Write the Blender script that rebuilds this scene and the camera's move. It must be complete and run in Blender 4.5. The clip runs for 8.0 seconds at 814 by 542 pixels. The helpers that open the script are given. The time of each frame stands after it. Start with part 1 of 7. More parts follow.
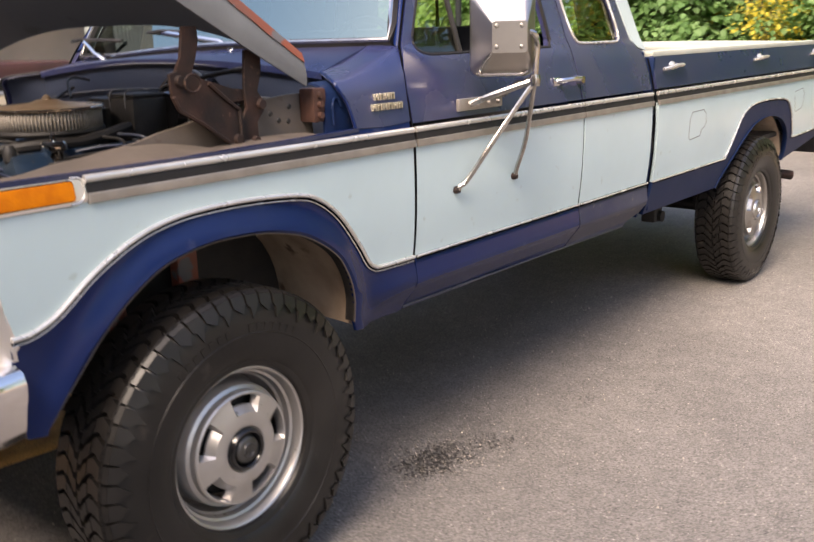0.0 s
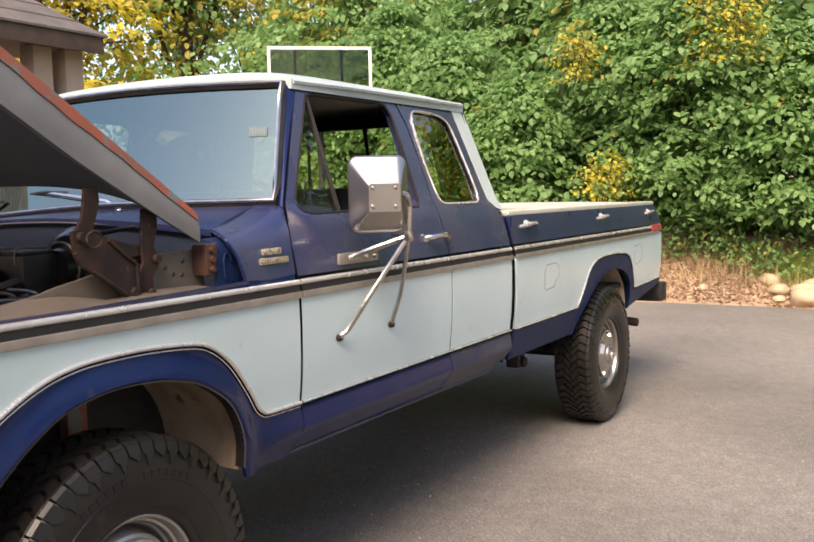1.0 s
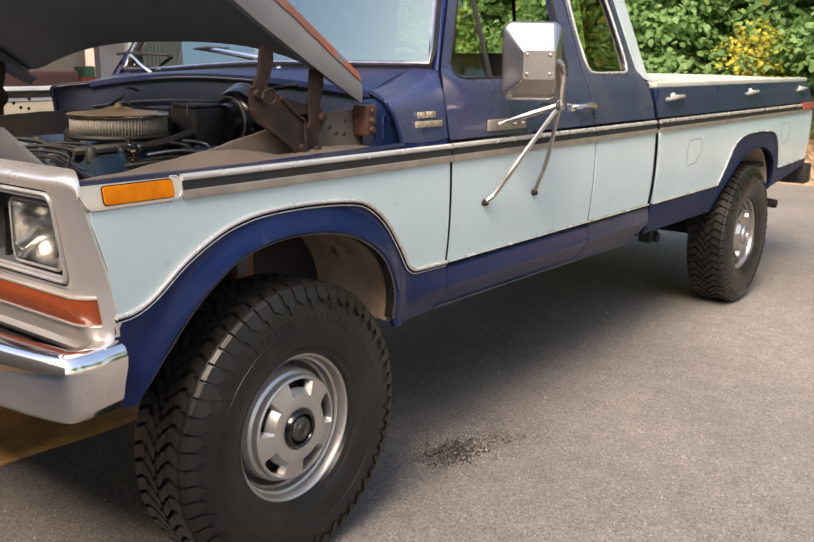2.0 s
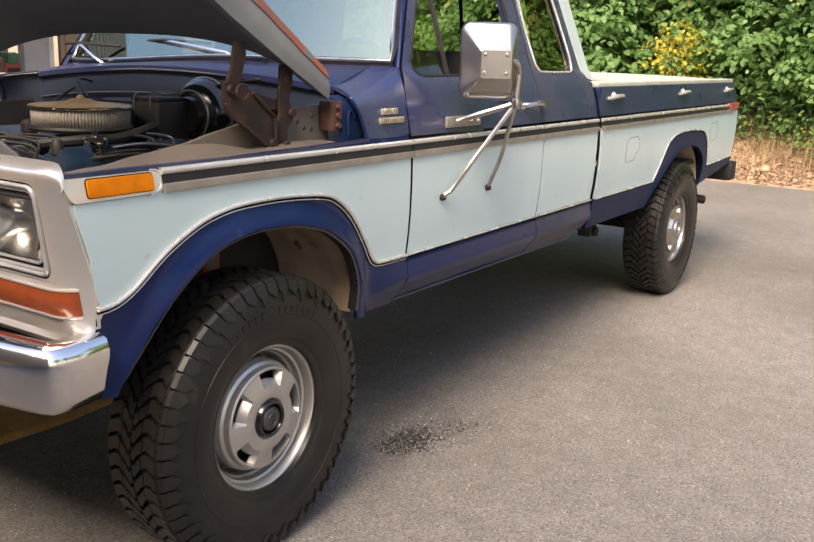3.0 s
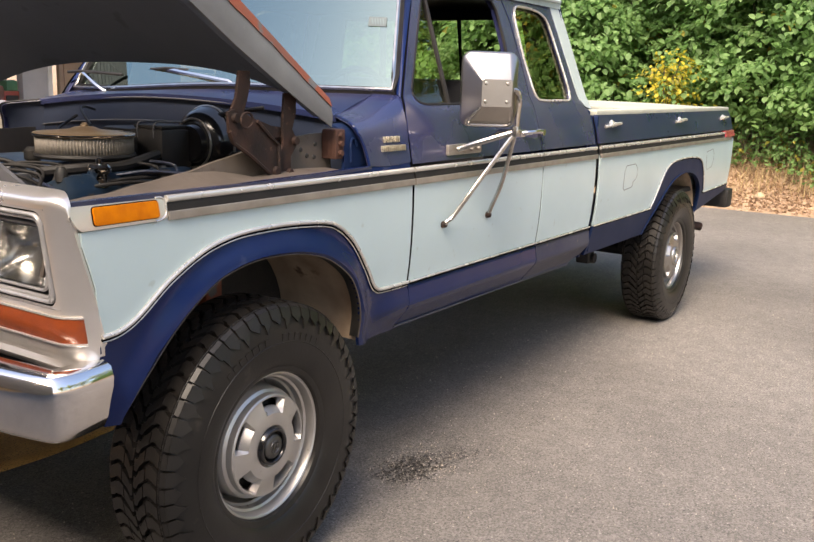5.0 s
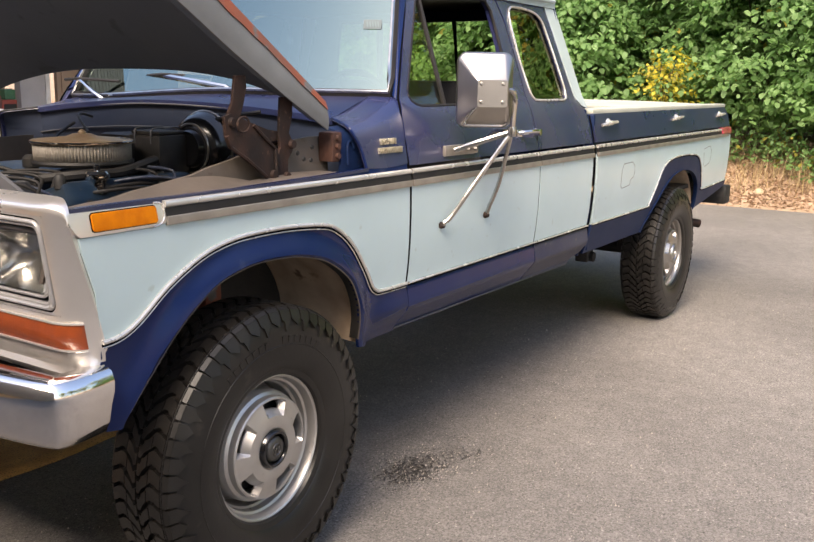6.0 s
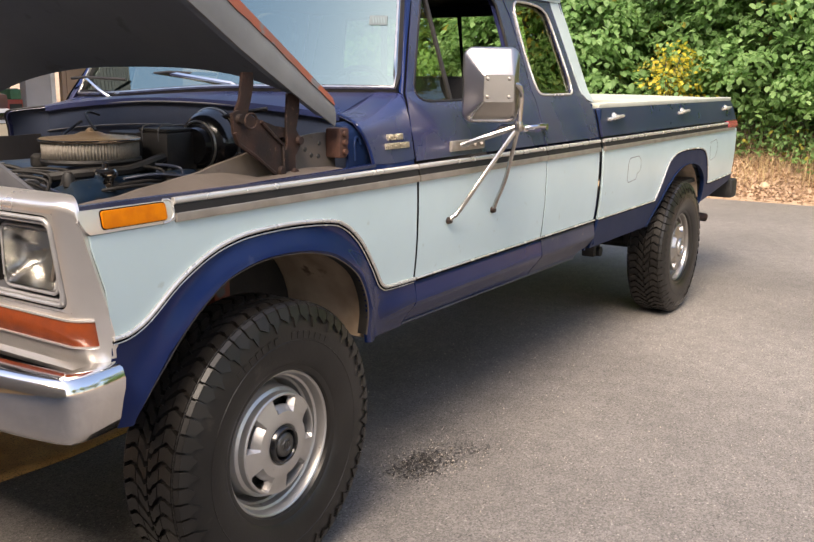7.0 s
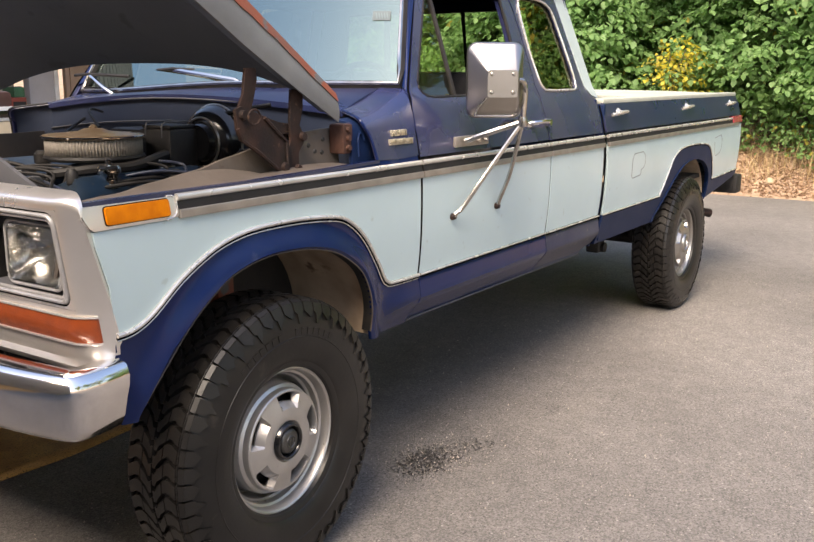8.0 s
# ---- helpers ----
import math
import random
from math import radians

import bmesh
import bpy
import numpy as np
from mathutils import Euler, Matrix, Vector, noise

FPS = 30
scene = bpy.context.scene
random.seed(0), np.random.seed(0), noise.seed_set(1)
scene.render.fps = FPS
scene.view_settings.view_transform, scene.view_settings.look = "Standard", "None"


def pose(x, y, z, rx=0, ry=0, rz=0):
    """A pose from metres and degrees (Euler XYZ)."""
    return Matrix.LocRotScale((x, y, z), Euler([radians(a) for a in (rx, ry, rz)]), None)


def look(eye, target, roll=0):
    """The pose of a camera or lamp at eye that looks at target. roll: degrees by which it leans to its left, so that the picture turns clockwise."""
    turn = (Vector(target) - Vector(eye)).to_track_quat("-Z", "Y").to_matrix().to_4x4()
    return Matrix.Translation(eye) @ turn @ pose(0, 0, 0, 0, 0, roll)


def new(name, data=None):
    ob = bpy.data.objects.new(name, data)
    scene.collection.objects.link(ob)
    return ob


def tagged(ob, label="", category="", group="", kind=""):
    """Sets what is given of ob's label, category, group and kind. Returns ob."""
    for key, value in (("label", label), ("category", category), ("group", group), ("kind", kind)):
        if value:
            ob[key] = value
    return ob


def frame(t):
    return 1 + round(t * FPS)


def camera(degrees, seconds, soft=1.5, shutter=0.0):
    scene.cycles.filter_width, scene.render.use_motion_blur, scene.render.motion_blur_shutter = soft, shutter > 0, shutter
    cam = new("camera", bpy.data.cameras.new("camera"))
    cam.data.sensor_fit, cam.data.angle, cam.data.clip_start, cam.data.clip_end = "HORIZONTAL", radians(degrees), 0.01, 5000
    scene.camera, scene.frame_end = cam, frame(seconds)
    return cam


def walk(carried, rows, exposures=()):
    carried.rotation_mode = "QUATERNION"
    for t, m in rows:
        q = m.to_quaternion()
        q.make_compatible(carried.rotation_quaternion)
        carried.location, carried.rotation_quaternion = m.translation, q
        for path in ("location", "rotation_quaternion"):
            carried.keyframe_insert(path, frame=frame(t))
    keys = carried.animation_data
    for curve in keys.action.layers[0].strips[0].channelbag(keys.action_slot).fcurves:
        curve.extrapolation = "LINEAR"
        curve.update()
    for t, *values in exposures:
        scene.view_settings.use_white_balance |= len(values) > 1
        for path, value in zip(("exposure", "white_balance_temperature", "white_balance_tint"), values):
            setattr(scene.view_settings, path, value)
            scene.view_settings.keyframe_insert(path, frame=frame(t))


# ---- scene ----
cam = camera(48.8, 8.0, 1.5, 0.5)
PATH = [
    (0, (-1.392, -1.733, 1.465), (0.1, -0.502, 0.958), -1.4),
    (0.3, (-1.486, -1.659, 1.444), (0.061, -0.461, 1.033), -4.1),
    (0.5, (-1.517, -1.659, 1.457), (0.071, -0.475, 1.178), -4.6),
    (0.7, (-1.533, -1.68, 1.448), (0.125, -0.577, 1.267), -3.7),
    (1, (-1.579, -1.781, 1.462), (0.14, -0.772, 1.293), -1.3),
    (1.3, (-1.607, -1.802, 1.464), (0.04, -0.698, 1.204), -0.0),
    (1.5, (-1.638, -1.81, 1.469), (-0.083, -0.612, 1.085), 0.7),
    (1.7, (-1.668, -1.791, 1.467), (-0.152, -0.565, 1.023), 0.5),
    (2.8, (-1.849, -1.679, 1.494), (-0.223, -0.617, 1.017), 1.5),
    (3, (-1.855, -1.688, 1.486), (-0.224, -0.632, 1.013), 1.9),
    (3.5, (-1.864, -1.684, 1.494), (-0.224, -0.635, 1.037), 2.8),
    (4, (-1.871, -1.673, 1.495), (-0.225, -0.624, 1.059), 2.8),
    (4.5, (-1.872, -1.669, 1.491), (-0.226, -0.615, 1.068), 2.4),
    (6, (-1.877, -1.684, 1.488), (-0.23, -0.626, 1.077), 1.0),
    (6.5, (-1.886, -1.683, 1.487), (-0.243, -0.62, 1.073), 0.6),
    (7, (-1.886, -1.68, 1.484), (-0.247, -0.613, 1.066), 0.5),
    (7.5, (-1.882, -1.674, 1.48), (-0.246, -0.604, 1.057), 0.4),
    (8, (-1.881, -1.676, 1.48), (-0.247, -0.602, 1.055), 0.3),
]
walk(cam, [(t, look(eye, target, roll)) for t, eye, target, roll in PATH], [(0, 1.55, 7100, 19), (0.5, 1.64, 7150, 16), (1.0, 1.33, 7350, 18), (1.5, 1.47, 7200, 15), (3.5, 1.46, 7250, 15), (6.5, 1.49, 7050, 15), (8, 1.49, 7050, 15)])

# ---- world and light ----
world = bpy.data.worlds.new("sky")
scene.world = world
world.use_nodes = True
wn = world.node_tree.nodes
sky = wn.new("ShaderNodeTexSky")
sky.sky_type = "NISHITA"
sky.sun_disc = False
sky.sun_elevation = radians(47.5)
sky.sun_rotation = radians(257.3)
sky.dust_density = 2.5
world.node_tree.links.new(sky.outputs[0], wn["Background"].inputs[0])
wn["Background"].inputs[1].default_value = 0.15
sun = new("sun", bpy.data.lights.new("sun", "SUN"))
sun.data.energy = 2.4
sun.data.angle = radians(32)
sun.data.color = (1.0, 0.91, 0.76)
sun.matrix_basis = look((-8, -1.8, 9), (0, 0, 0))

# ---- materials ----


def mat(name, c1, c2=None, rough=0.5, metal=0.0, scale=6.0, bump=0.0, bscale=120.0, coat=0.0, fleck=None, fscale=60.0, flevel=0.62,
        rvar=0.12, detail=6.0, spec=0.5):
    """A surface with two colours mixed by broad stains, optional small flecks, fine relief and uneven gloss."""
    m = bpy.data.materials.new(name)
    m.use_nodes = True
    n, ln = m.node_tree.nodes, m.node_tree.links
    b = n["Principled BSDF"]
    c2 = c2 or tuple(v * 0.8 for v in c1)
    co = n.new("ShaderNodeTexCoord")
    big = n.new("ShaderNodeTexNoise")
    big.inputs["Scale"].default_value, big.inputs["Detail"].default_value = scale, detail
    ln.new(co.outputs["Object"], big.inputs["Vector"])
    ramp = n.new("ShaderNodeValToRGB")
    ramp.color_ramp.elements[0].position, ramp.color_ramp.elements[1].position = 0.35, 0.68
    ramp.color_ramp.elements[0].color, ramp.color_ramp.elements[1].color = (*c1, 1), (*c2, 1)
    ln.new(big.outputs["Fac"], ramp.inputs["Fac"])
    out = ramp.outputs["Color"]
    fine = n.new("ShaderNodeTexNoise")
    fine.inputs["Scale"].default_value, fine.inputs["Detail"].default_value = bscale, 4
    ln.new(co.outputs["Object"], fine.inputs["Vector"])
    if fleck:
        spots = n.new("ShaderNodeTexNoise")
        spots.inputs["Scale"].default_value, spots.inputs["Detail"].default_value = fscale, 5
        ln.new(co.outputs["Object"], spots.inputs["Vector"])
        cut = n.new("ShaderNodeMapRange")
        cut.inputs["From Min"].default_value, cut.inputs["From Max"].default_value = flevel, flevel + 0.06
        ln.new(spots.outputs["Fac"], cut.inputs["Value"])
        mix = n.new("ShaderNodeMix")
        mix.data_type = "RGBA"
        mix.inputs["B"].default_value = (*fleck, 1)
        ln.new(cut.outputs["Result"], mix.inputs["Factor"])
        ln.new(out, mix.inputs["A"])
        out = mix.outputs["Result"]
    ln.new(out, b.inputs["Base Color"])
    gloss = n.new("ShaderNodeMapRange")
    gloss.inputs["To Min"].default_value, gloss.inputs["To Max"].default_value = max(rough - rvar, 0.02), min(rough + rvar, 1)
    ln.new(big.outputs["Fac"], gloss.inputs["Value"])
    ln.new(gloss.outputs["Result"], b.inputs["Roughness"])
    b.inputs["Metallic"].default_value = metal
    b.inputs["Coat Weight"].default_value = coat
    b.inputs["Coat Roughness"].default_value = 0.12
    b.inputs["Specular IOR Level"].default_value = spec
    if bump:
        bp = n.new("ShaderNodeBump")
        bp.inputs["Strength"].default_value, bp.inputs["Distance"].default_value = bump, 0.004
        ln.new(fine.outputs["Fac"], bp.inputs["Height"])
        ln.new(bp.outputs["Normal"], b.inputs["Normal"])
    return m


def glass(name, tint, ior=1.5, rough=0.0, sheen=(1, 1, 1)):
    """A thin pane: clear with a tint, mirror gloss by Fresnel."""
    m = bpy.data.materials.new(name)
    m.use_nodes = True
    n, ln = m.node_tree.nodes, m.node_tree.links
    n.remove(n["Principled BSDF"])
    clear, gloss, fr, mix = n.new("ShaderNodeBsdfTransparent"), n.new("ShaderNodeBsdfGlossy"), n.new("ShaderNodeFresnel"), n.new("ShaderNodeMixShader")
    clear.inputs[0].default_value = (*tint, 1)
    gloss.inputs["Color"].default_value = (*sheen, 1)
    gloss.inputs["Roughness"].default_value = rough
    fr.inputs[0].default_value = ior
    ln.new(fr.outputs[0], mix.inputs[0])
    ln.new(clear.outputs[0], mix.inputs[1])
    ln.new(gloss.outputs[0], mix.inputs[2])
    ln.new(mix.outputs[0], n["Material Output"].inputs[0])
    return m


PALE = mat("pale_paint", (0.485, 0.60, 0.615), (0.435, 0.545, 0.56), 0.32, scale=2.2, bump=0.03, bscale=40, coat=0.25, fleck=(0.40, 0.48, 0.47), fscale=18, flevel=0.67)
BLUE = mat("blue_paint", (0.003, 0.012, 0.068), (0.010, 0.019, 0.070), 0.22, scale=3.0, bump=0.03, bscale=60, coat=0.1, fleck=(0.026, 0.034, 0.085), fscale=6, flevel=0.62, spec=0.22)
FADED = mat("faded_blue_paint", (0.017, 0.024, 0.080), (0.050, 0.047, 0.090), 0.27, scale=2.4, bump=0.03, bscale=60, coat=0.6, spec=0.5)
BED_BLUE = mat("weathered_blue_paint", (0.011, 0.018, 0.060), (0.028, 0.031, 0.068), 0.30, scale=2.6, bump=0.04, bscale=60, coat=0.2, fleck=(0.05, 0.052, 0.075), fscale=24, flevel=0.68, spec=0.4)
SCUFFED = mat("scuffed_blue_paint", (0.014, 0.021, 0.058), (0.050, 0.054, 0.082), 0.38, scale=5.0, bump=0.08, bscale=60, fleck=(0.12, 0.11, 0.10), fscale=30, flevel=0.66, spec=0.35)
BLUE_DULL = mat("dull_blue_paint", (0.005, 0.015, 0.054), (0.010, 0.020, 0.058), 0.48, scale=5, bump=0.08, bscale=70, fleck=(0.045, 0.042, 0.052), fscale=22, flevel=0.66, spec=0.18)
WHITE = mat("white_roof_paint", (0.42, 0.49, 0.49), (0.37, 0.44, 0.44), 0.4, scale=3, bump=0.04, bscale=50, coat=0.2)
CHROME = mat("chrome", (0.76, 0.75, 0.74), (0.66, 0.64, 0.62), 0.08, 1.0, scale=9, bump=0.02, bscale=18, rvar=0.05)
BUMPER_CHROME = mat("dulled_chrome", (0.86, 0.835, 0.82), (0.76, 0.735, 0.72), 0.13, 1.0, scale=7, bump=0.015, bscale=12, rvar=0.06)
WORN_CHROME = mat("worn_chrome", (0.58, 0.56, 0.53), (0.42, 0.40, 0.37), 0.24, 1.0, scale=14, bump=0.05, bscale=40, rvar=0.08)
SATIN = mat("satin_aluminium", (0.62, 0.58, 0.53), (0.50, 0.46, 0.41), 0.36, 1.0, scale=7, bump=0.05, bscale=90)
SILVER = mat("silver_paint", (0.88, 0.83, 0.785), (0.74, 0.69, 0.64), 0.29, 0.75, scale=3, bump=0.03, bscale=40, rvar=0.05)
GOLD = mat("worn_gilt", (0.66, 0.60, 0.48), (0.45, 0.40, 0.30), 0.3, 0.7, scale=20)
BLACK = mat("black_rubber_trim", (0.012, 0.011, 0.011), (0.022, 0.020, 0.019), 0.6, scale=12, bump=0.1, spec=0.3)
RUBBER = mat("tyre_rubber", (0.0070, 0.0064, 0.0060), (0.0190, 0.0168, 0.0150), 0.38, scale=4.5, bump=0.10, bscale=90, fleck=(0.030, 0.025, 0.021), fscale=14, flevel=0.64, spec=0.36)
BRIGHT = mat("bright_moulding", (0.70, 0.68, 0.64), (0.58, 0.56, 0.52), 0.26, 0.6, scale=8, bump=0.03, bscale=60)
TARNISH = mat("tarnished_strip", (0.36, 0.325, 0.29), (0.27, 0.24, 0.21), 0.38, 0.55, scale=14, bump=0.06, bscale=60)
SHELL = mat("polished_shell", (0.49, 0.46, 0.43), (0.40, 0.37, 0.34), 0.33, 1.0, scale=6, bump=0.03, bscale=50)
STEEL = mat("brushed_wheel_steel", (0.55, 0.53, 0.51), (0.45, 0.43, 0.41), 0.40, 0.85, scale=9, bump=0.03, bscale=60, fleck=(0.27, 0.24, 0.21), fscale=35, flevel=0.69, rvar=0.07)
POLISHED = mat("polished_wheel_steel", (0.46, 0.44, 0.42), (0.36, 0.345, 0.33), 0.32, 0.95, scale=9, bump=0.03, bscale=60, rvar=0.06)
HUB = mat("dull_hub_metal", (0.10, 0.098, 0.095), (0.06, 0.058, 0.055), 0.35, 0.7, scale=20, bump=0.1)
GREY = mat("grey_primer", (0.10, 0.10, 0.107), (0.065, 0.066, 0.072), 0.6, scale=5, bump=0.1, bscale=60, fleck=(0.24, 0.23, 0.22), fscale=25, flevel=0.68)
FLANGE = mat("grey_green_primer", (0.205, 0.210, 0.208), (0.135, 0.138, 0.140), 0.6, scale=4, bump=0.1, bscale=60, fleck=(0.22, 0.215, 0.205), fscale=20, flevel=0.68)
ORANGE = mat("orange_primer", (0.30, 0.075, 0.035), (0.20, 0.085, 0.06), 0.6, scale=7, bump=0.12, bscale=60, fleck=(0.15, 0.14, 0.14), fscale=16, flevel=0.56)
FIREWALL = mat("firewall_paint", (0.022, 0.032, 0.060), (0.036, 0.046, 0.074), 0.5, scale=5, bump=0.1, bscale=60, fleck=(0.07, 0.06, 0.055), fscale=26, flevel=0.67)
# liner colour lifted to make up for the little skylight under the hood
LINER = mat("lifted_liner_paint", (0.120, 0.150, 0.205), (0.145, 0.176, 0.235), 0.7, scale=4, bump=0.15, bscale=40, fleck=(0.095, 0.12, 0.165), fscale=7, flevel=0.66)
GAP = mat("dark_gap", (0.003, 0.003, 0.004), (0.005, 0.005, 0.006), 1.0, scale=9, spec=0.0)
MATTE = mat("black_underside", (0.010, 0.012, 0.017), (0.016, 0.018, 0.023), 0.75, scale=6, bump=0.2, bscale=40)
RUST = mat("rusty_steel", (0.016, 0.009, 0.007), (0.046, 0.021, 0.014), 0.8, 0.2, scale=16, bump=0.4, bscale=110, fleck=(0.085, 0.045, 0.030), fscale=45, flevel=0.64)
TAN = mat("dusty_apron", (0.115, 0.092, 0.074), (0.068, 0.054, 0.043), 0.7, scale=5, bump=0.2, bscale=70, fleck=(0.075, 0.052, 0.038), fscale=16, flevel=0.64)
GLOSSBLACK = mat("gloss_black", (0.004, 0.004, 0.005), (0.008, 0.008, 0.009), 0.22, scale=9, coat=0.4)
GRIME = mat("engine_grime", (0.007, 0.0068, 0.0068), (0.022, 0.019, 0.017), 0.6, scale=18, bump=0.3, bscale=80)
ENGINE = mat("engine_blue", (0.006, 0.020, 0.045), (0.015, 0.025, 0.038), 0.35, scale=12, bump=0.15, bscale=70, fleck=(0.05, 0.042, 0.035), fscale=22, flevel=0.6)
FILTER = mat("filter_paper", (0.225, 0.20, 0.17), (0.18, 0.16, 0.135), 0.7, scale=90, bump=0.15, bscale=230)
AMBER = mat("amber_lens", (0.64, 0.185, 0.001), (0.52, 0.135, 0.001), 0.35, scale=30, bump=0.25, bscale=200, spec=0.2)
REDLENS = mat("red_orange_lens", (0.27, 0.050, 0.009), (0.21, 0.038, 0.008), 0.36, scale=30, bump=0.25, bscale=200, coat=0.5)
RED = mat("red_lens", (0.40, 0.055, 0.075), (0.30, 0.04, 0.055), 0.2, scale=20, coat=0.5)
LAMP = mat("headlamp_glass", (0.55, 0.55, 0.55), (0.45, 0.45, 0.45), 0.2, 0.2, scale=14, bump=0.5, bscale=70, coat=0.9)
SEAT = mat("dark_seat_vinyl", (0.006, 0.006, 0.008), (0.011, 0.010, 0.012), 0.6, scale=9, bump=0.2)
WELL = mat("muddy_wheel_well", (0.54, 0.42, 0.305), (0.34, 0.25, 0.175), 0.85, scale=7, bump=0.4, bscale=50, fleck=(0.16, 0.105, 0.07), fscale=9, flevel=0.60)
TRIM_GREY = mat("pale_grey_print", (0.12, 0.17, 0.19), (0.11, 0.16, 0.18), 0.6, scale=30)
TONNEAU = mat("cream_vinyl", (0.47, 0.475, 0.405), (0.40, 0.405, 0.345), 0.5, scale=5, bump=0.2, bscale=60)
SCREEN = glass("windscreen_glass", (0.30, 0.36, 0.36), 4.9, sheen=(0.55, 0.71, 0.655))
PANE = glass("side_glass", (0.86, 0.90, 0.80), 1.30)
QUARTER = glass("quarter_pane", (0.92, 0.98, 0.70), 2.3, sheen=(1.0, 1.0, 0.72))
TINTED = glass("tinted_side_glass", (0.95, 1.0, 0.74), 1.6, sheen=(0.95, 1.0, 0.85))

# ---- mesh helpers ----


def finish(bm, sharp=0.7):
    bmesh.ops.recalc_face_normals(bm, faces=bm.faces)
    for f in bm.faces:
        f.smooth = True
    for e in bm.edges:
        e.smooth = not (len(e.link_faces) == 2 and e.calc_face_angle(0) > sharp)


def part(name, bm, material, parent=None, label="", at=None, sharp=0.7):
    finish(bm, sharp)
    me = bpy.data.meshes.new(name)
    bm.to_mesh(me)
    bm.free()
    me.materials.append(material)
    ob = new(name, me)
    if parent:
        ob.parent = parent
    if at is not None:
        ob.matrix_basis = at if isinstance(at, Matrix) else Matrix.Translation(at)
    if label:
        ob["label"] = label
    return ob


def skin(name, bm, material, parent, label=""):
    """A part whose rim stays crisp beside its broad face."""
    return part(name, bm, material, parent, label, sharp=0.33)


def box(bm, lo, hi, bevel=0.0, turn=None):
    """A block between two corners, with rounded edges, turned about its own middle."""
    mid = (Vector(lo) + Vector(hi)) / 2
    size = Vector(hi) - Vector(lo)
    tmp = bmesh.new()
    bmesh.ops.create_cube(tmp, size=1.0)
    bmesh.ops.scale(tmp, vec=size, verts=tmp.verts)
    if bevel:
        bmesh.ops.bevel(tmp, geom=tmp.edges[:], offset=min(bevel, min(size) * 0.45), segments=2, affect="EDGES", profile=0.6)
    bmesh.ops.transform(tmp, matrix=Matrix.Translation(mid) @ (turn or Matrix()), verts=tmp.verts)
    join(bm, tmp)
    return bm


def join(bm, tmp):
    vs = [bm.verts.new(v.co) for v in tmp.verts]
    tmp.verts.index_update()
    for f in tmp.faces:
        bm.faces.new([vs[v.index] for v in f.verts])
    tmp.free()
    return bm


def blob(lo, hi, bevel=0.0, turn=None):
    return box(bmesh.new(), lo, hi, bevel, turn)


def lathe(bm, profile, segs=48, axis="Y", centre=(0, 0, 0), closed=False, cut=None):
    """Turns (radius, height) points about an axis. cut(angle, index) leaves faces out."""
    rows = []
    c = Vector(centre)
    for k in range(segs):
        a = 2 * math.pi * k / segs
        row = []
        for r, h in profile:
            p = {"Y": (r * math.cos(a), h, r * math.sin(a)), "Z": (r * math.cos(a), r * math.sin(a), h), "X": (h, r * math.cos(a), r * math.sin(a))}[axis]
            row.append(bm.verts.new(c + Vector(p)))
        rows.append(row)
    n = len(profile)
    for k in range(segs):
        for i in range(n if closed else n - 1):
            if cut and cut((k + 0.5) / segs, i):
                continue
            j = (i + 1) % n
            bm.faces.new((rows[k][i], rows[k][j], rows[(k + 1) % segs][j], rows[(k + 1) % segs][i]))
    bmesh.ops.remove_doubles(bm, verts=bm.verts, dist=1e-5)
    return bm


def tube(bm, pts, r, segs=8, closed=False):
    """A round bar along a line of points."""
    pts = [Vector(p) for p in pts]
    rings, n = [], len(pts)
    up = Vector((0.13, 0.21, 0.97)).normalized()
    for i, p in enumerate(pts):
        a = pts[i - 1] if i or closed else p
        b = pts[(i + 1) % n] if i < n - 1 or closed else p
        d = (b - a).normalized()
        s = d.cross(up)
        s = s.normalized() if s.length > 1e-4 else Vector((1, 0, 0))
        t = s.cross(d)
        rings.append([bm.verts.new(p + r * (math.cos(2 * math.pi * k / segs) * s + math.sin(2 * math.pi * k / segs) * t)) for k in range(segs)])
    for i in range(n if closed else n - 1):
        a, b = rings[i], rings[(i + 1) % n]
        for k in range(segs):
            bm.faces.new((a[k], a[(k + 1) % segs], b[(k + 1) % segs], b[k]))
    if not closed:
        bm.faces.new(rings[0][::-1])
        bm.faces.new(rings[-1])
    return bm


def spline(pts, steps=6, closed=False):
    """A smooth line through points (Catmull-Rom)."""
    pts = [Vector(p) for p in pts]
    n, out = len(pts), []
    for i in range(n if closed else n - 1):
        p = [pts[(i + k - 1) % n] if closed else pts[min(max(i + k - 1, 0), n - 1)] for k in range(4)]
        for s in range(steps):
            t = s / steps
            out.append(0.5 * (2 * p[1] + (p[2] - p[0]) * t + (2 * p[0] - 5 * p[1] + 4 * p[2] - p[3]) * t * t + (3 * p[1] - p[0] - 3 * p[2] + p[3]) * t ** 3))
    return out if closed else out + [pts[-1]]


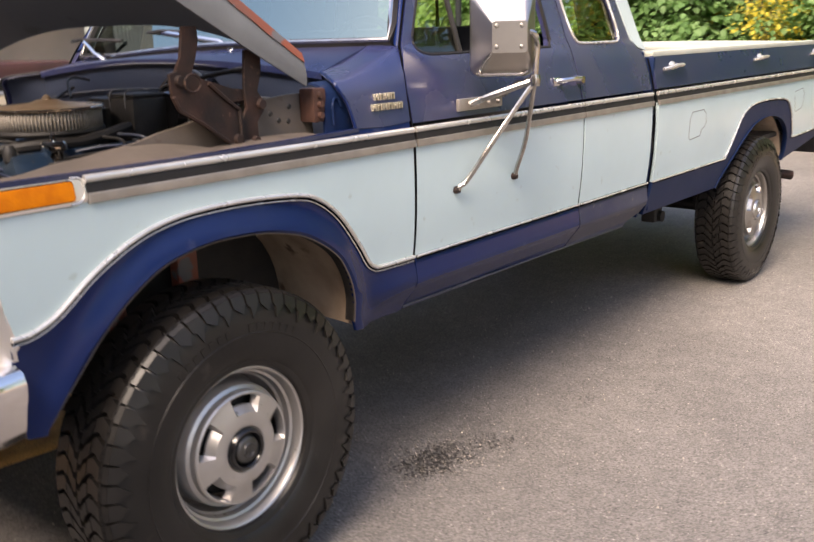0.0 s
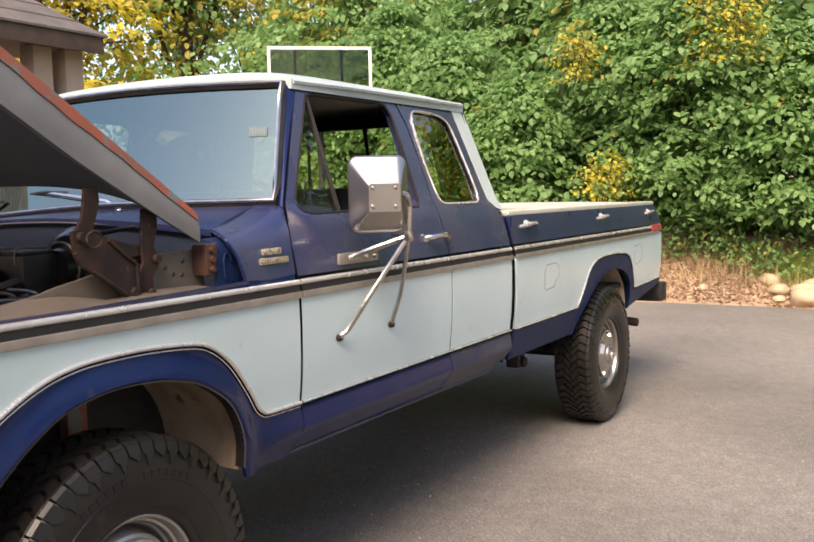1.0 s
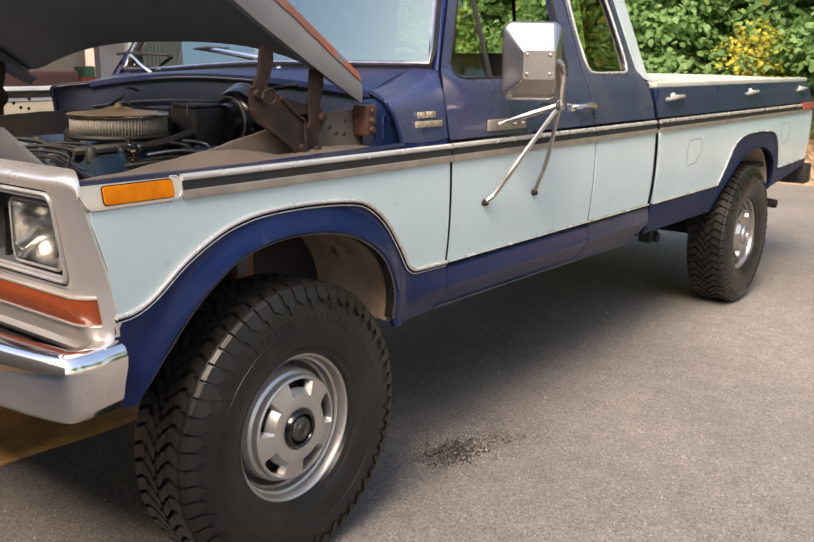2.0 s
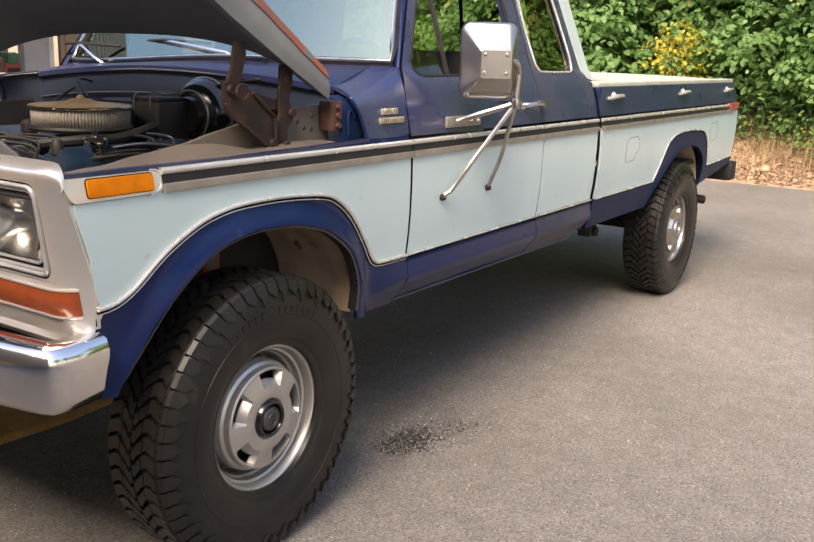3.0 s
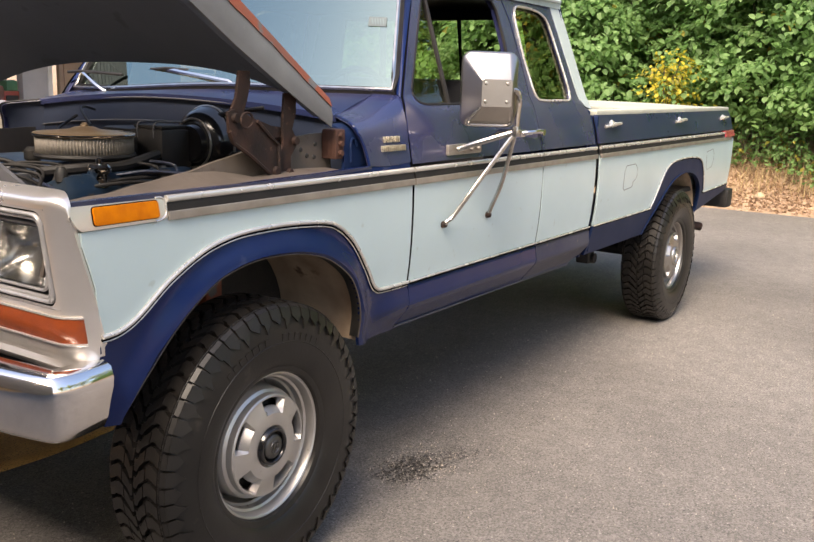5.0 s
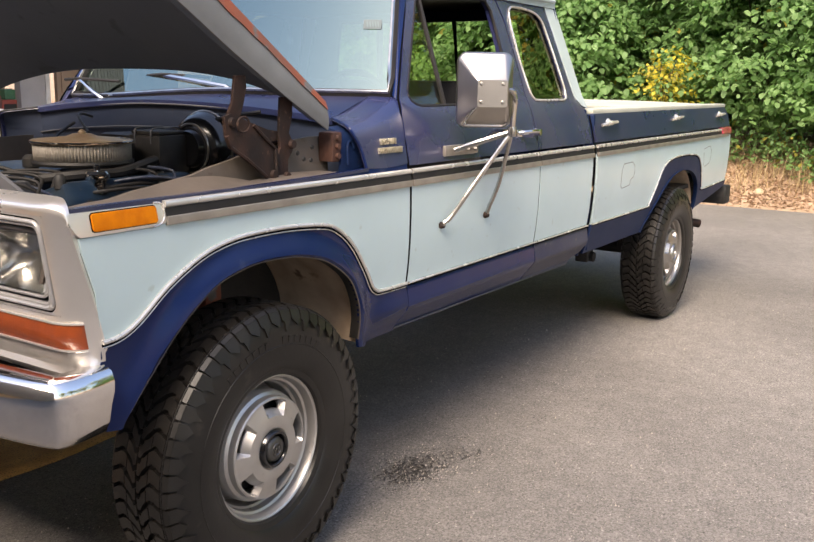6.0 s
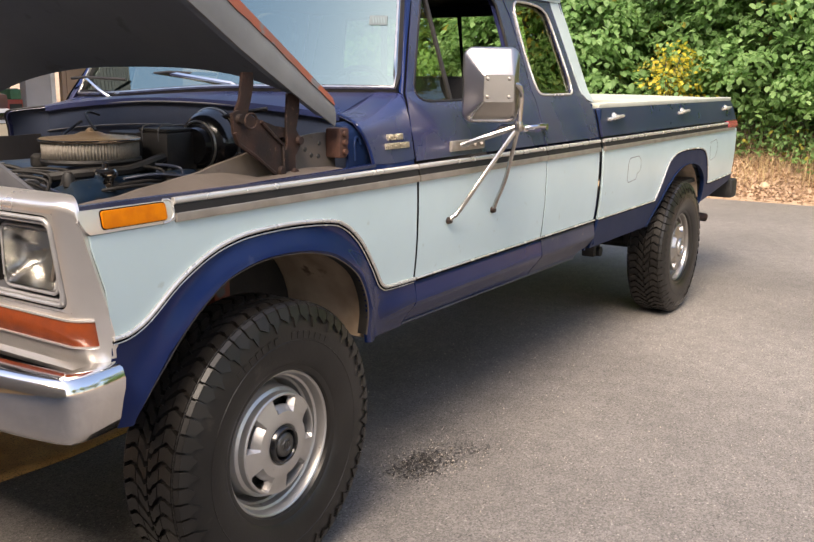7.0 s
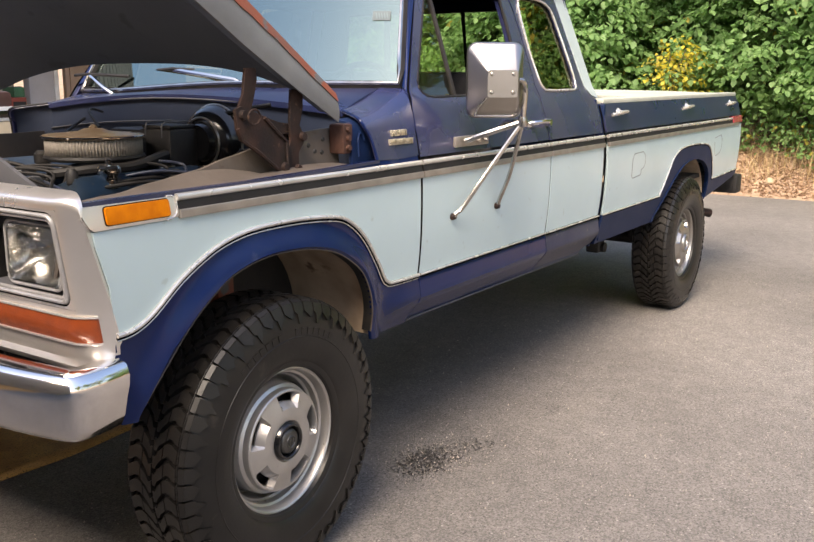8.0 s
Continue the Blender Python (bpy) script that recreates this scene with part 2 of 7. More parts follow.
def sheet(bm, fn, nu, nv, thick=0.0, shift=None):
    """A grid surface fn(u, v), with thickness along shift."""
    g = [[bm.verts.new(fn(i / nu, j / nv)) for j in range(nv + 1)] for i in range(nu + 1)]
    faces = [bm.faces.new((g[i][j], g[i + 1][j], g[i + 1][j + 1], g[i][j + 1])) for i in range(nu) for j in range(nv)]
    if thick:
        r = bmesh.ops.extrude_face_region(bm, geom=faces)
        bmesh.ops.translate(bm, vec=Vector(shift) * thick, verts=[e for e in r["geom"] if isinstance(e, bmesh.types.BMVert)])
    return bm


def extrude(bm, loop, way):
    """A slab from a flat loop of points."""
    f = bm.faces.new([bm.verts.new(p) for p in loop])
    r = bmesh.ops.extrude_face_region(bm, geom=[f])
    bmesh.ops.translate(bm, vec=Vector(way), verts=[e for e in r["geom"] if isinstance(e, bmesh.types.BMVert)])
    return bm


def rounded(lo, hi, r, n=5):
    """A rectangle with round corners, as (a, b) pairs."""
    out = []
    for cx, cy, a0 in ((hi[0] - r, hi[1] - r, 0), (lo[0] + r, hi[1] - r, 90), (lo[0] + r, lo[1] + r, 180), (hi[0] - r, lo[1] + r, 270)):
        for k in range(n + 1):
            a = radians(a0 + 90 * k / n)
            out.append((cx + r * math.cos(a), cy + r * math.sin(a)))
    return out


SIDE_Z = (0.55, 0.62, 0.70, 0.78, 0.86, 0.94, 1.05, 1.15, 1.21, 1.28, 1.35, 1.40, 1.44, 1.86, 1.95)
SIDE_Y = (0.064, 0.046, 0.027, 0.014, 0.005, 0.0, -0.002, 0.0, 0.012, 0.027, 0.049, 0.068, 0.090, 0.235, 0.266)
WIDE = 2.0


def side_y(z):
    return float(np.interp(z, SIDE_Z, SIDE_Y))


def panel(loop, holes=(), thick=0.014, proud=0.0, far=False, bulge=None, bevel=0.0016):
    """A body panel cut from the truck's side: loop and holes are (x, z) lines."""
    bm = bmesh.new()
    for ring in (loop, *holes):
        vs = [bm.verts.new((x, 0, z)) for x, z in ring]
        for i in range(len(vs)):
            bm.edges.new((vs[i - 1], vs[i]))
    bmesh.ops.triangle_fill(bm, use_beauty=True, edges=bm.edges[:], normal=(0, -1, 0))
    zs = [z for _, z in loop]
    cuts = [z for z in SIDE_Z if min(zs) < z < max(zs)]
    if max(zs) > 1.46:
        cuts += [1.54, 1.64, 1.74]
    for z in cuts:
        bmesh.ops.bisect_plane(bm, geom=bm.verts[:] + bm.edges[:] + bm.faces[:], plane_co=(0, 0, z), plane_no=(0, 0, 1))
    faces = bm.faces[:]
    for v in bm.verts:
        v.co.y = side_y(v.co.z) - proud - (bulge(v.co.x, v.co.z) if bulge else 0)
    moved = []
    if thick:
        r = bmesh.ops.extrude_face_region(bm, geom=faces)
        moved = [e for e in r["geom"] if isinstance(e, bmesh.types.BMVert)]
        bmesh.ops.translate(bm, vec=(0, thick, 0), verts=moved)
    bmesh.ops.recalc_face_normals(bm, faces=bm.faces)
    if bevel and thick:
        inner = set(moved)
        rim = [e for e in bm.edges if e.calc_face_angle(0) > 0.9 and not any(v in inner for v in e.verts)]
        bmesh.ops.bevel(bm, geom=rim, offset=bevel, segments=2, affect="EDGES", profile=0.5, clamp_overlap=True)
    if far:
        for v in bm.verts:
            v.co.y = WIDE - v.co.y
    return bm


def on_side(pts, proud=0.004, far=False):
    return [(x, (WIDE - side_y(z) + proud) if far else side_y(z) - proud, z) for x, z in pts]


def arc(pts, steps=5):
    return [(p.x, p.y) for p in spline([(x, z, 0) for x, z in pts], steps)]

# ---- the truck's lines, seen from its side ----
ARCH_F = arc([(-0.566, 0.878), (-0.530, 0.880), (-0.495, 0.890), (-0.452, 0.914), (-0.364, 0.980), (-0.254, 1.036), (-0.157, 1.062), (-0.055, 1.071), (0.10, 1.070),
              (0.26, 1.056), (0.33, 1.033), (0.39, 0.992), (0.434, 0.947), (0.493, 0.872), (0.532, 0.818), (0.56, 0.795), (0.60, 0.786), (0.756, 0.783)], 4)
LIP_F = arc([(-0.50, 0.66), (-0.440, 0.745), (-0.354, 0.850), (-0.26, 0.926), (-0.181, 0.966), (-0.058, 0.990), (0.075, 0.988), (0.169, 0.974),
             (0.27, 0.943), (0.377, 0.877), (0.434, 0.806), (0.469, 0.728), (0.484, 0.640)], 4)
ARCH_R = arc([(2.535, 0.780), (3.36, 0.780), (3.44, 0.790), (3.53, 0.889), (3.62, 0.982), (3.72, 1.030), (3.86, 1.050), (4.05, 1.054), (4.24, 1.048), (4.39, 1.030),
              (4.47, 0.985), (4.53, 0.900), (4.585, 0.810), (4.64, 0.783), (5.27, 0.800)], 4)
LIP_R = arc([(3.40, 0.625), (3.45, 0.69), (3.58, 0.790), (3.70, 0.870), (3.86, 0.936), (4.05, 0.958), (4.22, 0.944), (4.36, 0.900), (4.46, 0.825), (4.50, 0.73), (4.505, 0.645)], 4)


def beside(line, d):
    """The line moved d to its upper side."""
    out = []
    for i, (x, z) in enumerate(line):
        a, b = line[max(i - 1, 0)], line[min(i + 1, len(line) - 1)]
        l = math.hypot(b[0] - a[0], b[1] - a[1]) or 1.0
        out.append((x - (b[1] - a[1]) / l * d, z + (b[0] - a[0]) / l * d))
    return out


def lerp(a, b, t):
    return a + (b - a) * t


def side_parts(truck, far):
    """The painted panels, mouldings and glass of one side."""
    def roll(x, z):
        # a face leaning out to a crease, then a foot tucked under it
        t = max(0.0, min(1.0, (0.778 - z) / 0.165))
        return float(np.interp(t, (0.0, 0.10, 0.40, 0.48, 0.56, 1.0), (0.0, 0.007, 0.0215, 0.0235, 0.0205, -0.020)))

    def arch_panel(name, lip, rim, centre, reach, out, blend, label, n=90, m=12):
        """A strip from rim to lip, taken by angle about the wheel, that swells towards the lip and rolls under at its edge."""
        def polar(line):
            a = [(math.atan2(z - centre[1], x - centre[0]), math.hypot(x - centre[0], z - centre[1])) for x, z in line]
            a.sort()
            return [p[0] for p in a], [p[1] for p in a]
        (la, lr), (ra, rr) = polar(lip), polar(rim)
        dense = np.array([(lerp(a[0], b[0], k / 12), lerp(a[1], b[1], k / 12)) for a, b in zip(lip, lip[1:]) for k in range(12)])
        lo, hi = max(la[0], ra[0]), min(la[-1], ra[-1])

        def at(u, v):
            a = lerp(hi, lo, u)
            r = lerp(float(np.interp(a, la, lr)), float(np.interp(a, ra, rr)), v)
            x, z = centre[0] + r * math.cos(a), centre[1] + r * math.sin(a)
            d = float(np.min(np.hypot(dense[:, 0] - x, dense[:, 1] - z)))
            t = max(0.0, 1 - d / reach)
            o = out * t * t * (3 - 2 * t)
            w = max(0.0, min(1.0, (x - blend[0]) / (blend[1] - blend[0])))
            o = lerp(o, roll(x, z), w * w * (3 - 2 * w))
            if v == 0:
                o -= 0.008
            y = side_y(z) - o
            return Vector((x, WIDE - y if far else y, z))
        bm = bmesh.new()
        sheet(bm, at, n, m, 0.012, (0, -1 if far else 1, 0))
        part(name, bm, BLUE, truck, label, sharp=0.6)

    front = [(-0.561, 0.878), (-0.578, 1.00), (-0.609, 1.10), (-0.640, 1.19)]
    skin("front_fender", panel(ARCH_F + [(0.753, 1.144), (-0.36, 1.144), (-0.395, 1.133), (-0.613, 1.133)] + front[2:0:-1], far=far), PALE, truck, "pale blue-white upper fender skin")
    skin("fender_top", panel([(-0.634, 1.190), (-0.362, 1.188), (-0.358, 1.142), (0.756, 1.142), (0.756, 1.212), (0.50, 1.212), (0.30, 1.206), (-0.10, 1.200), (-0.634, 1.200)], far=far, proud=-0.003, thick=0.02), BLUE, truck, "dark blue fender top edge")
    arch_panel("wheel_arch", [(-0.505, 0.645)] + LIP_F + [(0.50, 0.606), (0.52, 0.596)], [(-0.545, 0.64), (-0.552, 0.675), (-0.565, 0.80), (-0.566, 0.878)] + ARCH_F[1:-1] + [(0.759, 0.783), (0.759, 0.605), (0.759, 0.598)],
               (0.0, 0.62), 0.085, 0.026, (0.50, 0.70), "dark blue front wheel arch panel")
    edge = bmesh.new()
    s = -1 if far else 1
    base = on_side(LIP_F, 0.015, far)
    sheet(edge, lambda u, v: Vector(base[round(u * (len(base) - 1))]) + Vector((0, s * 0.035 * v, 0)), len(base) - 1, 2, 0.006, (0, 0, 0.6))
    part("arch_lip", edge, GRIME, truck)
    for name, shift, proud, r, m, lab in (("arch_moulding", 0.0035, 0.006, 0.0062, BRIGHT, "bright arch moulding"), ("arch_gasket", -0.0045, 0.004, 0.0040, GAP, ""), ("arch_bead", -0.0098, 0.005, 0.0020, BRIGHT, "thin bright bead along the arch")):
        bead = bmesh.new()
        tube(bead, on_side(beside(ARCH_F, shift), proud, far), r, 8)
        part(name, bead, m, truck, lab)

    # side marker in its silver panel
    plate = panel([(-0.612, 1.135), (-0.40, 1.135), (-0.362, 1.140), (-0.358, 1.150), (-0.358, 1.182), (-0.364, 1.189), (-0.642, 1.191), (-0.636, 1.165), (-0.624, 1.145)], far=far, proud=0.004, thick=0.01, bevel=0.003)
    plate_ob = part("marker_panel", plate, SILVER, truck, "silver side marker surround")
    skin("lens_gasket", panel(rounded((-0.582, 1.1425), (-0.388, 1.1880), 0.009, 3), far=far, proud=0.0052, thick=0.008, bevel=0), GAP, plate_ob)
    skin("side_marker", panel(rounded((-0.5795, 1.1450), (-0.3905, 1.1855), 0.007, 3), far=far, proud=0.0095, thick=0.012, bevel=0.003), AMBER, plate_ob, "amber side marker lens")
    end_cap = bmesh.new()
    tube(end_cap, on_side(arc([(-0.392, 1.1915), (-0.374, 1.190), (-0.366, 1.182), (-0.364, 1.166), (-0.367, 1.150), (-0.380, 1.139), (-0.40, 1.136)], 4), 0.0035, far), 0.0030, 8)
    part("end_bracket", end_cap, BRIGHT, plate_ob, "bright rounded end bracket")

    g = bmesh.new()
    tube(g, [(x + 0.001, (WIDE - 0.006) if far else 0.006, z) for x, z in front[:3]], 0.0028, 6)
    part("surround_gap", g, GAP, truck)

    # door: lower skin, upper skin with the window opening
    skin("door_skin", panel([(0.768, 0.787), (1.826, 0.787), (1.834, 1.144), (0.768, 1.144)], far=far), PALE, truck, "pale lower door skin")
    for x0, x1, m in ((0.766, 1.826, BLUE), (1.835, 2.47, SCUFFED)):
        def strip(u, v, x0=x0, x1=x1):
            x = lerp(x0, x1, u)
            z = lerp(float(np.interp(x, (0.77, 2.36, 2.47), (0.602, 0.595, 0.645))), 0.778, v)
            y = side_y(z) - roll(x, z)
            return Vector((x, WIDE - y if far else y, z))
        bm = bmesh.new()
        sheet(bm, strip, 30, 50, 0.02, (0, -1 if far else 1, 0))
        part("rocker", bm, m, truck, "dark blue rocker panel, scuffed", sharp=0.6)
    worn = bmesh.new()
    tube(worn, on_side([(0.76, 0.611), (1.6, 0.603), (2.36, 0.595)], -0.018, far), 0.0035, 6)
    part("rocker_edge", worn, GREY, truck, "scuffed lower rocker edge")
    for name, z, r, m in (("sill_moulding", 0.786, 0.0042, BRIGHT), ("sill_gasket", 0.7785, 0.0036, GAP)):
        sill = bmesh.new()
        tube(sill, on_side([(0.77, z), (1.826, z)], 0.006, far), r, 6)
        tube(sill, on_side([(1.838, z - 0.001), (2.47, z - 0.002)], 0.006, far), r, 6)
        part(name, sill, m, truck)
    win = [(0.876, 1.438), (0.880, 1.460), (0.893, 1.480), (1.105, 1.80), (1.128, 1.832), (1.165, 1.846), (1.63, 1.850), (1.69, 1.838), (1.718, 1.80), (1.722, 1.70), (1.716, 1.44), (1.69, 1.410), (0.945, 1.404), (0.905, 1.410), (0.883, 1.422)]
    upper = [(0.768, 1.205), (0.772, 1.30), (0.786, 1.37), (0.812, 1.432), (1.088, 1.868), (1.70, 1.876), (1.782, 1.845), (1.816, 1.76), (1.832, 1.60), (1.834, 1.205)]
    skin("door_upper", panel(upper, [win], far=far, thick=0.03), FADED, truck, "faded dark blue upper door")
    seal = bmesh.new()
    tube(seal, on_side(win, -0.004, far), 0.007, 6, True)
    part("window_seal", seal, BLACK, truck)
    vent = [(0.887, 1.440), (0.900, 1.470), (1.110, 1.785), (1.128, 1.79), (1.118, 1.412), (0.945, 1.410), (0.900, 1.418)]
    skin("vent_window", panel(vent, far=far, proud=-0.014, thick=0), TINTED, truck, "greenish vent window glass")
    bar = bmesh.new()
    tube(bar, on_side([(1.116, 1.405), (1.145, 1.845)], -0.012, far), 0.010, 6)
    part("vent_divider", bar, BLACK, truck)
    if far:
        skin("door_glass", panel([(1.13, 1.43), (1.15, 1.84), (1.66, 1.845), (1.71, 1.79), (1.70, 1.43)], far=True, proud=-0.02, thick=0), PANE, truck)

    # extended cab
    ewin = arc([(1.885, 1.475), (1.868, 1.60), (1.872, 1.76), (1.90, 1.822), (1.98, 1.834), (2.12, 1.828), (2.20, 1.808), (2.238, 1.755), (2.278, 1.56), (2.288, 1.462), (2.262, 1.424), (2.16, 1.42), (1.95, 1.42), (1.905, 1.432), (1.885, 1.475)], 3)[:-1]
    ext = [(1.842, 1.205), (1.840, 1.60), (1.824, 1.77), (1.790, 1.852), (1.71, 1.882), (2.305, 1.882), (2.372, 1.50), (2.392, 1.415), (2.42, 1.388), (2.474, 1.372), (2.476, 1.205)]
    skin("cab_upper", panel(ext, [ewin], far=far, thick=0.03), FADED, truck, "faded dark blue extended cab side")
    skin("cab_skin", panel([(1.838, 0.787), (2.468, 0.787), (2.474, 1.144), (1.844, 1.144)], far=far), PALE, truck, "pale extended cab lower skin")
    skin("quarter_glass", panel(ewin, far=far, proud=-0.010, thick=0), QUARTER, truck, "tinted rear quarter glass")
    ring = bmesh.new()
    tube(ring, on_side(ewin, 0.003, far), 0.0055, 6, True)
    part("quarter_moulding", ring, BRIGHT, truck, "bright window surround")
    skin("rear_pillar", panel([(2.300, 1.884), (2.424, 1.897), (2.496, 1.376), (2.424, 1.392), (2.396, 1.42), (2.376, 1.51)], far=far, proud=0.004, thick=0.05), WHITE, truck, "pale rear cab pillar")

    # dark gaps between the panels
    gaps = (("door_gap", [(0.7645, 0.665), (0.7645, 1.20), (0.7665, 1.30), (0.780, 1.372), (0.806, 1.436), (1.084, 1.872)]), ("cab_gap", [(1.832, 0.79), (1.838, 1.20), (1.837, 1.60), (1.822, 1.765), (1.786, 1.848), (1.70, 1.879)]), ("bed_gap", [(2.478, 0.64), (2.488, 0.70), (2.500, 0.80), (2.505, 0.92), (2.505, 1.34)]))
    for name, line in gaps:
        g = bmesh.new()
        fine = [(lerp(a[0], b[0], k / 10), lerp(a[1], b[1], k / 10)) for a, b in zip(line, line[1:]) for k in range(10)] + [line[-1]]
        tube(g, on_side(fine, -0.003, far), 0.0024 if name == "cab_gap" else 0.0038 if name == "bed_gap" else 0.0036, 6)
        part(name, g, GAP, truck)
    # worn bright edge under the arch
    g = bmesh.new()
    tube(g, on_side(LIP_F, 0.017, far), 0.0028, 5)
    part("arch_edge", g, TAN, truck)

    # belt moulding, three bands
    for x0, x1 in ((-0.36, 0.758), (0.770, 1.832), (1.842, 2.476), (2.535, 5.20)):
        bar = bmesh.new()
        tube(bar, on_side([(x0, 1.1855), (x1, 1.1855)], 0.002, far), 0.0095, 12)
        m = part("belt_moulding", bar, BRIGHT, truck, "bright belt moulding strip")
        skin("black_insert", panel([(x0, 1.156), (x1, 1.156), (x1, 1.177), (x0, 1.177)], far=far, proud=0.006, thick=0.012, bevel=0), BLACK, m)
        skin("satin_strip", panel([(x0, 1.134), (x1, 1.134), (x1, 1.156), (x0, 1.156)], far=far, proud=0.009, thick=0.014), TARNISH, m)

    # bed side
    end = [(5.272, 0.803), (5.285, 1.00), (5.285, 1.144)]
    skin("bed_skin", panel(ARCH_R[:-1] + end + [(2.535, 1.144)], far=far), PALE, truck, "pale bed side skin")
    lowr = [(2.50, 0.628)] + LIP_R + [(4.52, 0.648), (5.20, 0.742), (5.272, 0.765), (5.272, 0.799)] + ARCH_R[::-1][1:-1] + [(2.535, 0.777)]
    skin("bed_arch", panel(lowr, far=far, proud=0.004, thick=0.02), BLUE_DULL, truck, "dark blue rear wheel arch panel")
    for name, shift, proud, r, m in (("bed_moulding", 0.002, 0.006, 0.0050, BRIGHT), ("bed_gasket", -0.005, 0.004, 0.0038, GAP)):
        bead = bmesh.new()
        tube(bead, on_side(beside(ARCH_R, shift), proud, far), r, 6)
        part(name, bead, m, truck)
    base2 = on_side(LIP_R, 0.012, far)
    lip = bmesh.new()
    sheet(lip, lambda u, v: Vector(base2[round(u * (len(base2) - 1))]) + Vector((0, s * 0.028 * v, 0)), len(base2) - 1, 2, 0.004, (0, 0, 0.6))
    part("bed_arch_lip", lip, BLUE_DULL, truck)
    skin("bed_upper", panel([(2.535, 1.205), (5.285, 1.205), (5.270, 1.30), (5.235, 1.352), (2.56, 1.352), (2.535, 1.33)], far=far), BED_BLUE, truck, "dark blue upper bed side")
    skin("tail_lamp", panel([(5.02, 1.156), (5.276, 1.156), (5.276, 1.202), (5.02, 1.202)], far=far, proud=0.012, thick=0.03), RED, truck, "small red side tail lamp")
    for x in (2.744, 3.956, 5.03):
        y = (WIDE - 0.03) if far else 0.03
        c = bmesh.new()
        lathe(c, [(0.0, -0.030), (0.010, -0.030), (0.014, -0.024), (0.012, -0.010), (0.022, 0.0), (0.026, 0.008)], 14, "Y", (0, 0, 0))
        tube(c, spline([(-0.085, -0.012, -0.010), (-0.045, -0.026, -0.004), (0.0, -0.028, 0.002), (0.045, -0.026, 0.004), (0.075, -0.012, 0.0)], 5), 0.0095, 8)
        cl = part("tie_down", c, BRIGHT, truck, "chrome tie-down cleat", (x, y, 1.298))
        cl.scale = (1.45, 0.8 * s, 0.9)
    # fuel doors
    for line in ([(2.935, 1.070), (3.075, 1.073), (3.112, 1.050), (3.118, 1.004), (3.100, 0.985), (3.060, 0.975), (3.048, 0.945), (2.925, 0.936), (2.905, 0.950), (2.908, 1.040)],
                 [(4.570, 1.070), (4.720, 1.084), (4.756, 1.050), (4.756, 1.000), (4.725, 0.960), (4.610, 0.943), (4.585, 0.955), (4.566, 1.040)]):
        groove = bmesh.new()
        tube(groove, on_side(line, -0.001, far), 0.0026, 5, True)
        part("fuel_door", groove, FLANGE, truck, "recessed outline of a fuel door")
    # door handle
    y = (WIDE - 0.028) if far else 0.028
    h = bmesh.new()
    tube(h, spline([(-0.075, 0.0, 0), (-0.06, -0.026, 0.004), (0.0, -0.032, 0.006), (0.06, -0.028, 0.004), (0.085, -0.006, 0)], 5), 0.010, 8)
    box(h, (-0.10, -0.006, -0.016), (-0.055, 0.004, 0.016), 0.006)
    lathe(h, [(0.0, -0.03), (0.015, -0.03), (0.017, 0.0), (0.017, 0.006)], 14, "Y", (0.085, 0, 0))
    hd = part("door_handle", h, CHROME, truck, "chrome push-button door handle", (1.735, y, 1.283))
    hd.scale.y = s


def letters(bm):
    # raised sidewall letters, worn past reading, as short bars
    for k in range(14):
        b = radians(58 + k * 4.6 + (8 if k > 6 else 0))
        r0, r1 = 0.322, 0.343
        vs = [bm.verts.new((r * math.cos(b + e * 0.022), -0.1513, r * math.sin(b + e * 0.022))) for r, e in ((r0, -1), (r1, -1), (r1, 1), (r0, 1))]
        f = bm.faces.new(vs)
        rr = bmesh.ops.extrude_face_region(bm, geom=[f])
        bmesh.ops.translate(bm, vec=(0, 0.004, 0), verts=[e for e in rr["geom"] if isinstance(e, bmesh.types.BMVert)])


def narrow(bm):
    """Draws the tyre in to its true width, its outer face staying put."""
    for v in bm.verts:
        v.co.y = (v.co.y + 0.15) * 0.82 - 0.15
    return bm


def tyre_mesh():
    """The carcass: bead, bulging sidewall with its rings, and the floor of the tread."""
    bm = bmesh.new()
    half = [(0.212, -0.085), (0.219, -0.106), (0.224, -0.121), (0.231, -0.126), (0.240, -0.128), (0.243, -0.1315), (0.255, -0.1375), (0.270, -0.1435), (0.288, -0.1480), (0.306, -0.1500), (0.3155, -0.1503), (0.3165, -0.1518), (0.3180, -0.1518),
            (0.319, -0.1502), (0.336, -0.1488), (0.354, -0.1462), (0.370, -0.1428), (0.386, -0.1370), (0.398, -0.1290), (0.407, -0.116), (0.410, -0.102), (0.411, -0.06), (0.412, 0.0)]
    lathe(bm, half + [(r, -h) for r, h in half[::-1][1:]], 96, "Y")
    letters(bm)
    return narrow(bm)


